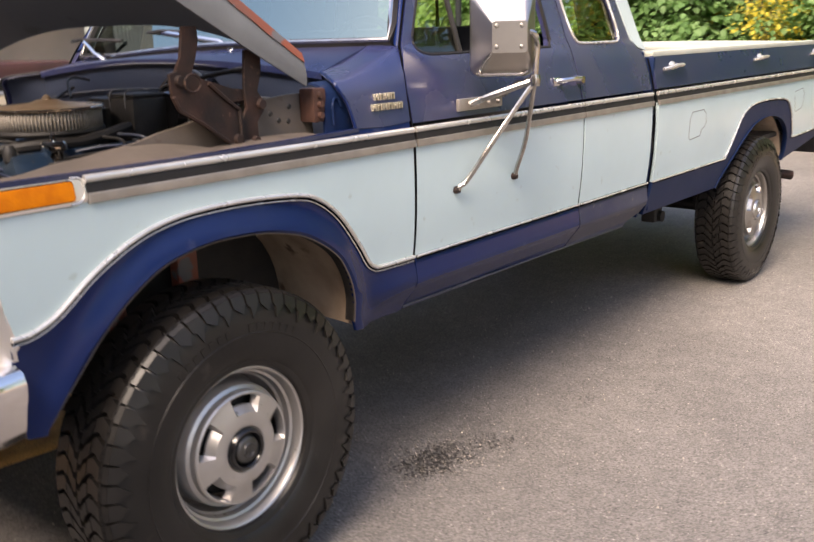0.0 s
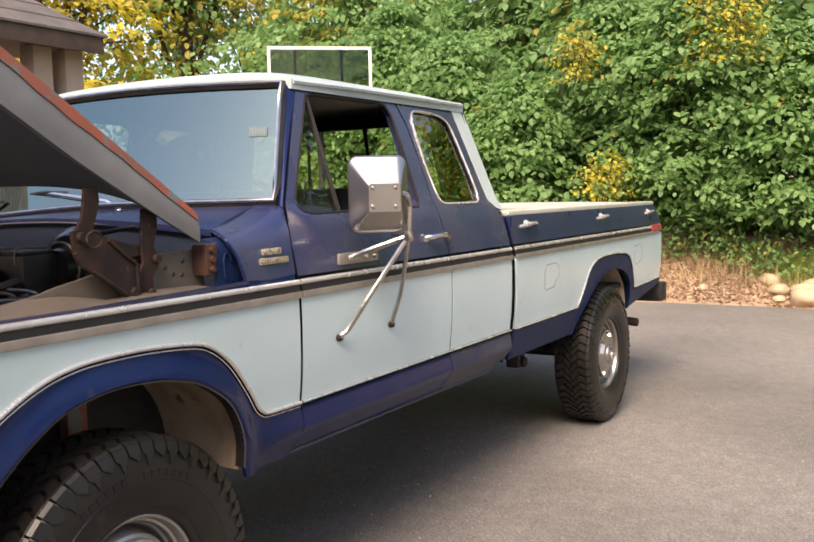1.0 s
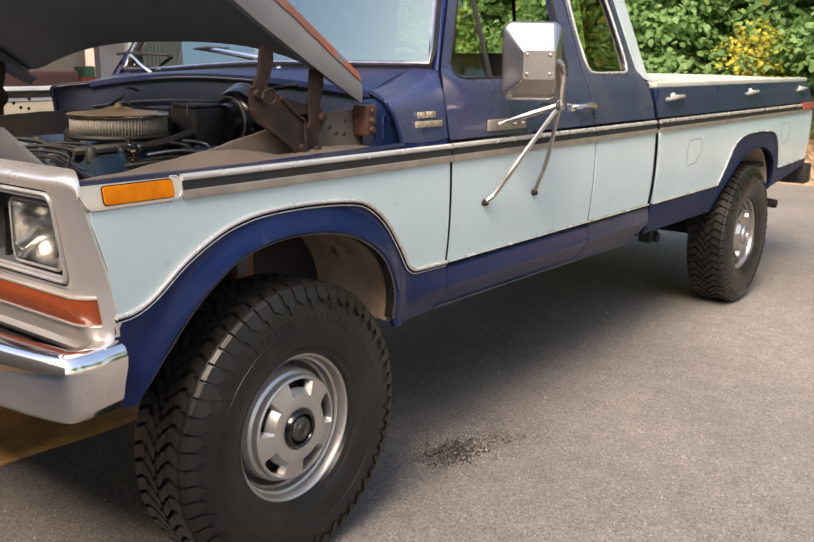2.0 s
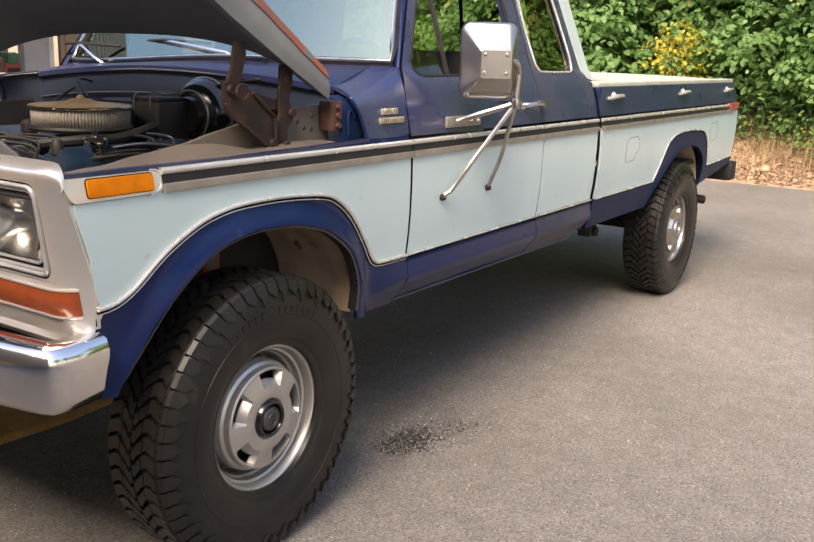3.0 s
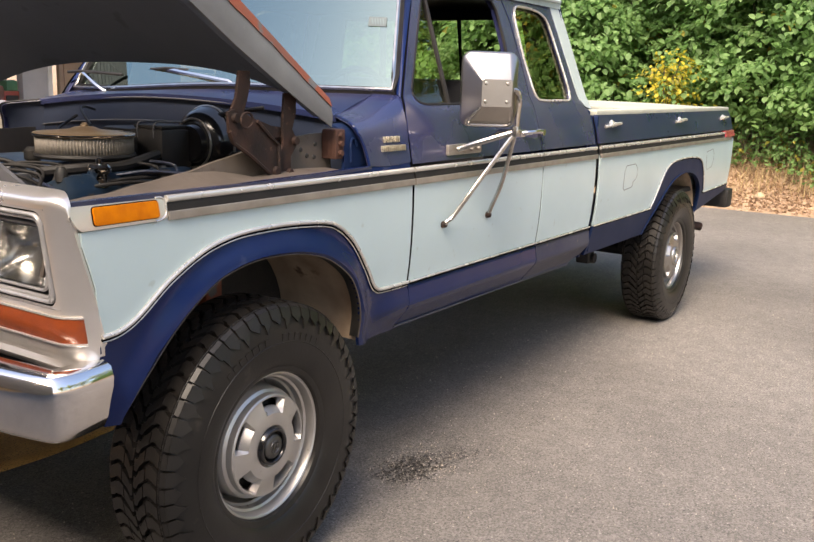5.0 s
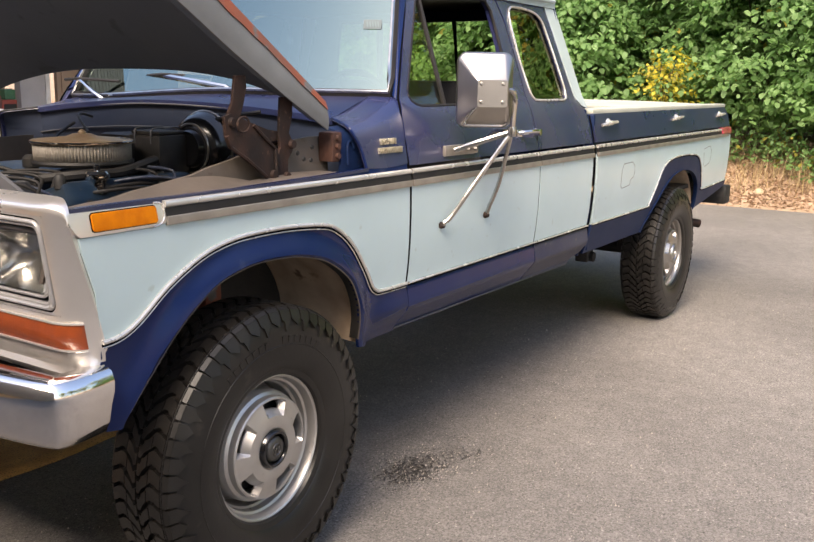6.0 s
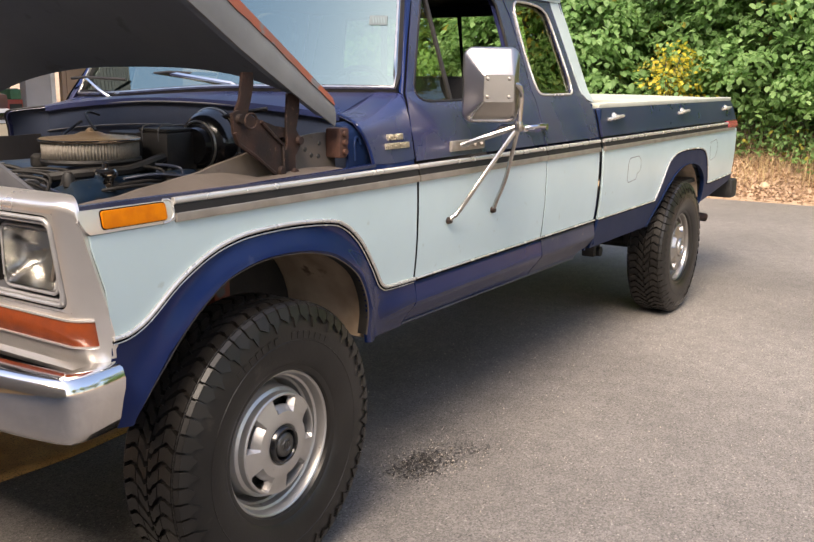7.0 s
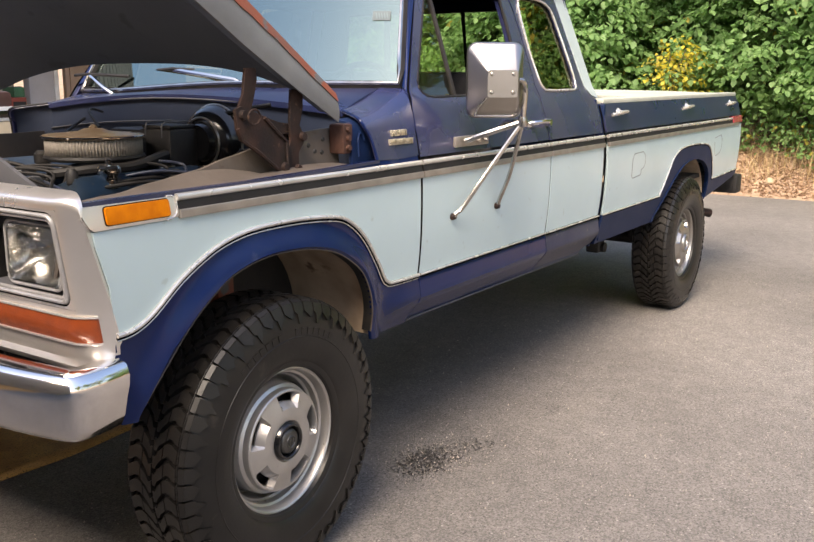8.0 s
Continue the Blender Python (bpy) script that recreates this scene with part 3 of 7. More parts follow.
def tread_mesh():
    """The tread's lugs on the carcass: long humped shoulder lugs with narrow grooves, a sawn shoulder rib, and pointed biters down the sidewall."""
    bm = bmesh.new()
    n = 56
    step = 2 * math.pi / n

    def block(lo, hi):
        """A lug from its foot and its top, both (angle, radius, height) rings."""
        a, b = ([bm.verts.new((r * math.cos(t), y, r * math.sin(t))) for t, r, y in ring] for ring in (lo, hi))
        bm.faces.new(b)
        for i in range(len(a)):
            bm.faces.new((a[i - 1], a[i], b[i], b[i - 1]))

    def bar(c, w, line, s, r0, r1, ease=0.08):
        """A lug along a bent line of (across, shift) with half width w."""
        one = [(c + (sh - w) * step, y) for y, sh in line]
        two = [(c + (sh + w) * step, y) for y, sh in line[::-1]]
        mid = lambda y: c + float(np.interp(y, [p[0] for p in line], [p[1] for p in line])) * step
        ring = one + two
        block([(a, r0, s * y) for a, y in ring], [(lerp(a, mid(y), ease), r1 - 0.05 * y * y, s * y) for a, y in ring])

    for s in (-1, 1):
        # thin sawn rib between the tread and the sidewall
        lathe(bm, [(0.400, s * 0.1085), (0.4255, s * 0.1092), (0.4263, s * 0.1105), (0.4255, s * 0.1118), (0.400, s * 0.1125)], 112, "Y")
        for k in range(n):
            c = k * step + (0 if s < 0 else 0.5 * step)
            odd = k % 2
            # shoulder lug and, past a narrow cut, the inner lug that hooks towards the middle
            cut = 0.052 if odd else 0.044
            bar(c, 0.40, [(cut + 0.003, -0.10), (0.064, -0.27), (0.080, -0.24), (0.094, -0.08), (0.1065, 0.0)], s, 0.400, 0.4285)
            bar(c + 0.06 * step, 0.36, [(0.003, 0.50), (0.014, 0.56), (0.026, 0.22), (cut - 0.001, -0.10)], s, 0.400, 0.4285)
            # small blocks sawn across the rib
            for j in (-0.2, 0.2):
                bar(c + j * step, 0.13, [(0.1075, 0.0), (0.1135, 0.0)], s, 0.400, 0.4262, 0.02)
            # shoulder block that turns over the edge, then the biter, pointed at its end
            w = 0.43 * step
            block([(c - w, 0.405, s * 0.1145), (c - w, 0.404, s * 0.124), (c + w, 0.404, s * 0.124), (c + w, 0.405, s * 0.1145)],
                  [(c - w, 0.4240, s * 0.1145), (c - w, 0.4165, s * 0.1285), (c + w, 0.4165, s * 0.1285), (c + w, 0.4240, s * 0.1145)])
            d = 0.356 if odd else 0.374
            tip = 0.25 if odd else -0.2
            top = [(c - w, 0.4155, 0.1295), (c - w, 0.393, 0.1420), (c - 0.72 * w, 0.387, 0.1455), (c + tip * w, d, 0.1525), (c + 0.55 * w, 0.385, 0.1465), (c + w, 0.392, 0.1425), (c + w, 0.4155, 0.1295)]
            block([(a, r - 0.001, s * (y - 0.012)) for a, r, y in top], [(a, r, s * y) for a, r, y in top])
    return narrow(bm)


def wheel(truck, at, far, rim_mat, hub_mat):
    """A steel wheel with five slots, its centre cap and its knobbly tyre."""
    bm = bmesh.new()
    # barrel with its rolled lip
    lathe(bm, [(0.212, 0.14), (0.200, 0.09), (0.188, 0.04), (0.184, -0.02), (0.188, -0.058), (0.194, -0.064), (0.198, -0.082), (0.205, -0.086), (0.208, -0.104), (0.212, -0.113), (0.2165, -0.1165), (0.2215, -0.1150), (0.2225, -0.108),
               (0.217, -0.100), (0.210, -0.085), (0.198, -0.03), (0.20, 0.04), (0.216, 0.14)], 72, "Y", closed=True)

    # pressed face with five pockets, each sloping in to its opening
    disc = bmesh.new()
    face = [(0.050, -0.108), (0.0535, -0.121), (0.060, -0.1275), (0.064, -0.1285), (0.084, -0.1275), (0.0945, -0.1260), (0.1105, -0.122), (0.1330, -0.1165), (0.1385, -0.1155), (0.1425, -0.1158), (0.1460, -0.1130), (0.1468, -0.104), (0.1475, -0.092), (0.1560, -0.086), (0.1600, -0.075), (0.1640, 0.0), (0.176, 0.01)]
    face = [(r * 1.055, y) for r, y in face]
    offs = (-36, -31, -25, -20.5, -16.5, -11, -5.5, 0, 5.5, 11, 16.5, 20.5, 25, 31)
    rows = []
    for k in range(5):
        for o in offs:
            a = radians(82 + 72 * k + o)
            deep = abs(o) <= 17
            row = []
            for q, (r, y) in enumerate(face):
                if deep and q in (6, 7):
                    y += 0.021
                row.append(disc.verts.new((r * math.cos(a), y, r * math.sin(a))))
            rows.append((row, deep))
    for k in range(len(rows)):
        (a, da), (b, db) = rows[k], rows[(k + 1) % len(rows)]
        for q in range(len(face) - 1):
            if not (q == 6 and da and db):
                disc.faces.new((a[q], a[q + 1], b[q + 1], b[q]))
    r = bmesh.ops.extrude_face_region(disc, geom=disc.faces[:])
    bmesh.ops.translate(disc, vec=(0, 0.006, 0), verts=[e for e in r["geom"] if isinstance(e, bmesh.types.BMVert)])
    join(bm, disc)
    m = Matrix.Translation(at) @ (Matrix.Rotation(math.pi, 4, "Z") if far else Matrix())
    w = part("wheel", bm, rim_mat, truck, "five-slot polished steel wheel", m, sharp=0.42)
    back = bmesh.new()
    lathe(back, [(0.0, -0.07), (0.10, -0.07), (0.135, -0.06), (0.17, 0.02), (0.17, 0.06), (0.0, 0.08)], 32, "Y")
    part("brake_drum", back, GRIME, w)
    cap = bmesh.new()
    lathe(cap, [(0.0, -0.118), (0.040, -0.118), (0.043, -0.132), (0.047, -0.1375), (0.053, -0.1375), (0.0575, -0.132), (0.0595, -0.120), (0.064, -0.116)], 40, "Y")
    cap_ob = part("centre_cap", cap, GLOSSBLACK if hub_mat is GRIME else hub_mat, w, "black ring round the hub")
    boss = bmesh.new()
    lathe(boss, [(0.0, -0.139), (0.014, -0.139), (0.016, -0.1415), (0.0185, -0.1415), (0.0205, -0.139), (0.030, -0.1375), (0.036, -0.134), (0.039, -0.126), (0.041, -0.116)], 36, "Y")
    for k in (-1, 1):
        box(boss, (k * 0.006 - 0.0022, -0.1425, -0.011), (k * 0.006 + 0.0022, -0.137, 0.011), 0.001, Matrix.Rotation(radians(25), 4, "Y"))
    part("hub_boss", boss, HUB if hub_mat is GRIME else hub_mat, cap_ob, "dull grey hub boss with a worn emblem")
    part("tyre", tyre_mesh(), RUBBER, w, "black mud tyre with chunky tread", sharp=0.5)
    tagged(part("tread", tread_mesh(), RUBBER, w, sharp=0.3), kind="stuff")
    return w


truck = tagged(new("pickup_truck"), "two-tone pale and dark blue pickup, hood open, on asphalt", "truck")
for far in (False, True):
    side_parts(truck, far)
for x, y, far in ((0, 0.104, False), (3.93, 0.104, False), (0, 1.896, True), (3.93, 1.896, True)):
    rear = x > 1
    wheel(truck, (x, y, 0.426), far, POLISHED if rear else STEEL, POLISHED if rear else GRIME)

# ---- cab: roof, windscreen, cowl, inside ----


def roof_at(u, v):
    y = lerp(0.225, 1.775, v)
    c = 1 - abs(2 * v - 1) ** 7
    x0, x1 = 1.045 - 0.085 * (1 - (2 * v - 1) ** 2), 2.415 + 0.03 * (1 - (2 * v - 1) ** 2)
    e = 1 - abs(2 * u - 1) ** 7
    return Vector((lerp(x0, x1, u), y, 1.888 + (0.055 * c + 0.022 * (1 - (2 * v - 1) ** 2)) * (0.25 + 0.75 * e) + 0.006 * u))


bm = bmesh.new()
sheet(bm, roof_at, 36, 48, 0.035, (0, 0, -1))
part("roof", bm, WHITE, truck, "pale painted steel cab roof", sharp=1.0)
for s in (0, 1):
    rail = bmesh.new()
    yy = lambda y: y if s == 0 else WIDE - y
    tube(rail, [(1.055, yy(0.228), 1.880), (1.4, yy(0.218), 1.886), (2.0, yy(0.214), 1.890), (2.40, yy(0.224), 1.892)], 0.010, 6)
    part("drip_rail", rail, WHITE, truck)


def back_at(u, v):
    return Vector((lerp(2.475, 2.42, u) + 0.02 * math.sin(math.pi * v), lerp(lerp(0.10, 0.235, u), lerp(1.90, 1.765, u), v), lerp(1.36, 1.90, u)))


bm = bmesh.new()
us, vs_ = (0, 0.10, 0.17, 0.85, 0.93, 1), (0, 0.06, 0.14, 0.5, 0.86, 0.94, 1)
g = [[bm.verts.new(back_at(u, v)) for v in vs_] for u in us]
g2 = [[bm.verts.new(back_at(u, v) - Vector((0.02, 0, 0))) for v in vs_] for u in us]
for i in range(5):
    for j in range(6):
        if not (i == 2 and j in (2, 3)):
            bm.faces.new((g[i][j], g[i + 1][j], g[i + 1][j + 1], g[i][j + 1]))
            bm.faces.new((g2[i][j], g2[i][j + 1], g2[i + 1][j + 1], g2[i + 1][j]))
part("cab_back", bm, BLUE_DULL, truck)
for v0, v1 in ((0.14, 0.38), (0.385, 0.615), (0.62, 0.86)):
    bm = bmesh.new()
    sheet(bm, lambda u, v: back_at(lerp(0.17, 0.85, u), lerp(v0, v1, v)) - Vector((0.01, 0, 0)), 2, 3)
    pane = part("rear_window", bm, PANE, truck, "sliding rear cab window pane")
    f = bmesh.new()
    tube(f, [back_at(u, v) - Vector((0.01, 0, 0)) for u, v in ((0.17, v0), (0.85, v0), (0.85, v1), (0.17, v1))], 0.012, 6, True)
    part("window_frame", f, BLACK, pane)
bm = bmesh.new()
box(bm, (2.455, 0.05, 0.62), (2.475, 1.95, 1.37), 0.005)
part("cab_back_lower", bm, BLUE_DULL, truck)


def sag(y):
    """How far the old body's scuttle drops towards its far side."""
    t = max(0.0, min(1.0, (y - 0.72) / 1.08))
    return 0.044 * t * t * (3 - 2 * t)


def screen_at(u, v, out=0.0):
    bow = 1 - (2 * v - 1) ** 2
    x = lerp(0.815 - 0.105 * bow, 1.030 - 0.085 * bow, u)
    return Vector((x - out, lerp(lerp(0.128, 0.250, u), lerp(1.872, 1.750, u), v), lerp(1.447 - 0.001 * bow - sag(lerp(0.128, 1.872, v)), 1.868 + 0.014 * bow, u) + out * 0.4))


bm = bmesh.new()
sheet(bm, screen_at, 10, 24)
part("windscreen", bm, SCREEN, truck, "pale reflective windscreen", sharp=3)
loop = [screen_at(0, v / 16, 0.003) for v in range(17)] + [screen_at(u / 8, 1, 0.003) for u in range(1, 9)] + [screen_at(1, 1 - v / 16, 0.003) for v in range(1, 17)] + [screen_at(1 - u / 8, 0, 0.003) for u in range(1, 8)]
g = bmesh.new()
tube(g, loop, 0.016, 6, True)
part("screen_gasket", g, BLACK, truck)
g = bmesh.new()
tube(g, [p + Vector((-0.012, 0, 0.006)) for p in loop], 0.0075, 6, True)
part("screen_moulding", g, WORN_CHROME, truck, "bright windscreen moulding")
for s in (0, 1):
    def pil(u, v, s=s):
        a, b = screen_at(u, 0, -0.004), Vector((lerp(0.806, 1.082, u), lerp(0.088, 0.236, u), lerp(1.425, 1.868, u)))
        p = a.lerp(b, v) + Vector((-0.008 * math.sin(math.pi * v), -0.004 * math.sin(math.pi * v), 0))
        return Vector((p.x, WIDE - p.y, p.z)) if s else p
    bm = bmesh.new()
    sheet(bm, pil, 8, 5, 0.02, (0.8, 0.3 * (1 - 2 * s), 0))
    part("windscreen_pillar", bm, BLUE, truck)


def crown(y):
    """Height of the cowl's front lip, which falls away to either side."""
    return 1.347 + 0.060 * (1 - ((y - 1) / 0.95) ** 2) - 0.014 * max(0.0, y - 1.1)


def cowl_at(u, v):
    bow = 1 - (2 * v - 1) ** 2
    y = lerp(0.198, 1.802, v)
    x = lerp(0.555 + 0.015 * (1 - bow), 0.80 - 0.085 * bow, u)
    return Vector((x, y, lerp(crown(y), 1.441 - 0.005 * bow - 0.95 * sag(y), u) + 0.004 * math.sin(math.pi * u)))


bm = bmesh.new()
sheet(bm, cowl_at, 6, 44, 0.02, (0, 0, -1))
part("cowl_panel", bm, BED_BLUE, truck, "blue cowl panel below the windscreen")
for far in (False, True):
    f = (lambda y: WIDE - y) if far else (lambda y: y)
    # the side rolls over into the cowl's top in one sweep
    fore = spline([(0.511, f(0.0125), 1.213), (0.497, f(0.027), 1.280), (0.476, f(0.044), 1.326), (0.478, f(0.066), 1.346), (0.503, f(0.105), 1.354), (0.535, f(0.150), 1.360), (0.567, f(0.200), 1.366)], 5)
    aft = spline([(0.757, f(0.0125), 1.213), (0.761, f(0.027), 1.280), (0.772, f(0.045), 1.340), (0.790, f(0.068), 1.392), (0.806, f(0.100), 1.430), (0.806, f(0.150), 1.440), (0.790, f(0.200), 1.441)], 5)
    if far:
        fore = [p - Vector((0, 0, 0.014 * max(0.0, p.y - 1.1))) for p in fore]
        aft = [p - Vector((0, 0, 0.95 * sag(p.y) * min(1.0, max(0.0, (p.z - 1.21) / 0.15)))) for p in aft]
    bm = bmesh.new()
    last = len(fore) - 1
    sheet(bm, lambda u, v: fore[round(v * last)].lerp(aft[round(v * last)], u) - Vector((0, 0, 0.006 * math.sin(math.pi * u))), 8, last, 0.012, (0.2, f(0.8) - f(0), -0.4))
    side = part("cowl_side", bm, FADED, truck, "blue cowl side with worn paint", sharp=1.0)
    lip = bmesh.new()
    tube(lip, fore, 0.0045, 6)
    part("cowl_edge", lip, GRIME if far else BLUE, side)
    if far:
        end = bmesh.new()
        sheet(end, lambda u, v: fore[round(v * last)].lerp(Vector((0.588, 1.80, min(fore[round(v * last)].z, 1.352))), u) + Vector((0.012, 0, -0.004)), 4, last, 0.008, (0.7, 0.3, 0))
        part("cowl_end", end, FIREWALL, side)
    if far:
        continue
    # recessed rest under the hood's corner
    bm = bmesh.new()
    rest = spline([(0.0, f(0.054), 1.205), (0.004, f(0.057), 1.260), (0.012, f(0.068), 1.308), (0.030, f(0.100), 1.332), (0.05, f(0.160), 1.340)], 5)
    top = len(rest) - 1
    sheet(bm, lambda u, v: rest[round(v * top)] + Vector((lerp(0.440, 0.610, u), f(0.010 * (1 - math.sin(math.pi * u))) - f(0), 0.012 * u)), 10, top, 0.012, (0, f(0.8) - f(0), -0.4))
    rib = spline([(0.462, f(0.052), 1.225), (0.464, f(0.056), 1.275), (0.474, f(0.060), 1.295), (0.490, f(0.060), 1.297), (0.498, f(0.056), 1.275)], 5)
    tube(bm, rib, 0.004, 6)
    part("hood_rest", bm, BLUE_DULL, truck, "dark blue recess under the hood corner")
# firewall with its seams
bm = bmesh.new()
sheet(bm, lambda u, v: Vector((0.600 + 0.02 * (1 - u) - 0.035 * (1 - (2 * v - 1) ** 2), lerp(0.10, 1.965, v), lerp(0.80, crown(lerp(0.10, 1.965, v)) - 0.004 - 0.10 * max(0.0, (lerp(0.10, 1.965, v) - 1.82) / 0.145) ** 2, u))), 10, 36, 0.02, (1, 0, 0))
part("firewall", bm, FIREWALL, truck, "dull blue-black firewall")
for low, dx in ((0.0, -0.010), (0.088, -0.006)):
    g = bmesh.new()
    tube(g, spline([(0.600 + dx - 0.035 * (1 - (2 * v / 12 - 1) ** 2), lerp(0.16, 1.86, v / 12), crown(lerp(0.16, 1.86, v / 12)) - 0.015 - low) for v in range(13)], 2), 0.0035, 6)
    part("firewall_seam", g, GREY, truck)
# inside of the cab
bm = bmesh.new()
box(bm, (0.66, 0.08, 0.62), (2.45, 1.92, 0.66), 0.005)
part("cab_floor", bm, GRIME, truck)
bm = bmesh.new()
sheet(bm, lambda u, v: roof_at(lerp(0.03, 0.97, u), lerp(0.03, 0.97, v)) - Vector((0, 0, 0.055)), 8, 8, 0.012, (0, 0, -1))
part("headliner", bm, SEAT, truck)
bm = bmesh.new()
sheet(bm, lambda u, v: Vector((lerp(0.80, 1.02, u) - 0.06 * (1 - (2 * v - 1) ** 2), lerp(0.14, 1.86, v), 1.425 - 0.16 * max(0, u - 0.7) / 0.3)), 8, 12, 0.05, (0, 0, -1))
part("dashboard", bm, SEAT, truck, "dark padded dashboard")
seat = bmesh.new()
box(seat, (1.20, 0.20, 0.85), (1.70, 1.80, 1.02), 0.06)
part("bench_seat", seat, SEAT, truck, "dark bench seat cushion")
seat = bmesh.new()
box(seat, (1.66, 0.20, 0.95), (1.80, 1.80, 1.50), 0.05, Matrix.Rotation(radians(10), 4, "Y"))
part("seat_back", seat, SEAT, truck)
w = bmesh.new()
tube(w, [(0.19 * math.cos(a * math.pi / 16), 0.19 * math.sin(a * math.pi / 16), 0) for a in range(32)], 0.013, 8, True)
for a in (20, 160, 270):
    tube(w, [(0, 0, -0.03), (0.18 * math.cos(radians(a)), 0.18 * math.sin(radians(a)), 0)], 0.011, 6)
lathe(w, [(0, -0.02), (0.05, -0.025), (0.055, -0.05), (0.03, -0.09), (0.025, -0.3)], 16, "Z")
part("steering_wheel", w, BLACK, truck, "black steering wheel", Matrix.Translation((1.10, 0.56, 1.36)) @ Matrix.Rotation(radians(-62), 4, "Y"))
# wipers
for y0, y1 in ((1.20, 0.77), (1.74, 1.55)):
    p0, p1 = Vector((0.715, y1, 1.432 - sag(y1))), Vector((0.745, y0, 1.500 - 0.6 * sag(y1)))
    a = bmesh.new()
    tube(a, [p0, p0 + Vector((-0.01, 0.05, 0.030)), p1], 0.009, 6)
    lathe(a, [(0, 0.03), (0.018, 0.028), (0.022, 0)], 12, "Z", p0 - Vector((0, 0, 0.02)))
    arm = part("wiper_arm", a, CHROME, truck, "silver wiper arm")
    b = bmesh.new()
    tube(b, [p1 + Vector((0.020, -0.24, -0.005)), p1 + Vector((-0.006, 0, 0.004)), p1 + Vector((0.030, 0.14, -0.002))], 0.007, 6)
    part("wiper_blade", b, BLACK, arm)

# small hatched permit on the windscreen
PERMIT = mat("pale_permit", (0.095, 0.125, 0.136), (0.083, 0.11, 0.12), 0.6, scale=30)
bm = bmesh.new()
sheet(bm, lambda u, v: screen_at(lerp(0.545, 0.625, u), lerp(0.030, 0.074, v), 0.0025), 2, 2, 0.0008, (0.7, 0, -0.5))
permit = part("permit", bm, PERMIT, truck, "small pale permit with a hatched band")
for k in range(5):
    bm = bmesh.new()
    sheet(bm, lambda u, v: screen_at(lerp(0.560, 0.610, u), lerp(0.033, 0.067, (k + 0.2 + 0.45 * v + 0.5 * u) / 5.2), 0.0042), 2, 1, 0.0006, (0.7, 0, -0.5))
    part("permit_bar", bm, TRIM_GREY, permit)

# ---- hood, raised on its hinges ----
RISE = radians(33)


def hood_at(s, v, drop=0.0):
    """s metres from the rear edge, v across."""
    bow = 1 - abs(2 * v - 1) ** (3.1 if v < 0.5 else 2.4)
    up = 0.150 * bow - drop
    x, z = 0.365 - s * math.cos(RISE) - up * 0.0, 1.428 + s * math.sin(RISE)
    return Vector((x, lerp(0.075, 1.925, v), z + up))


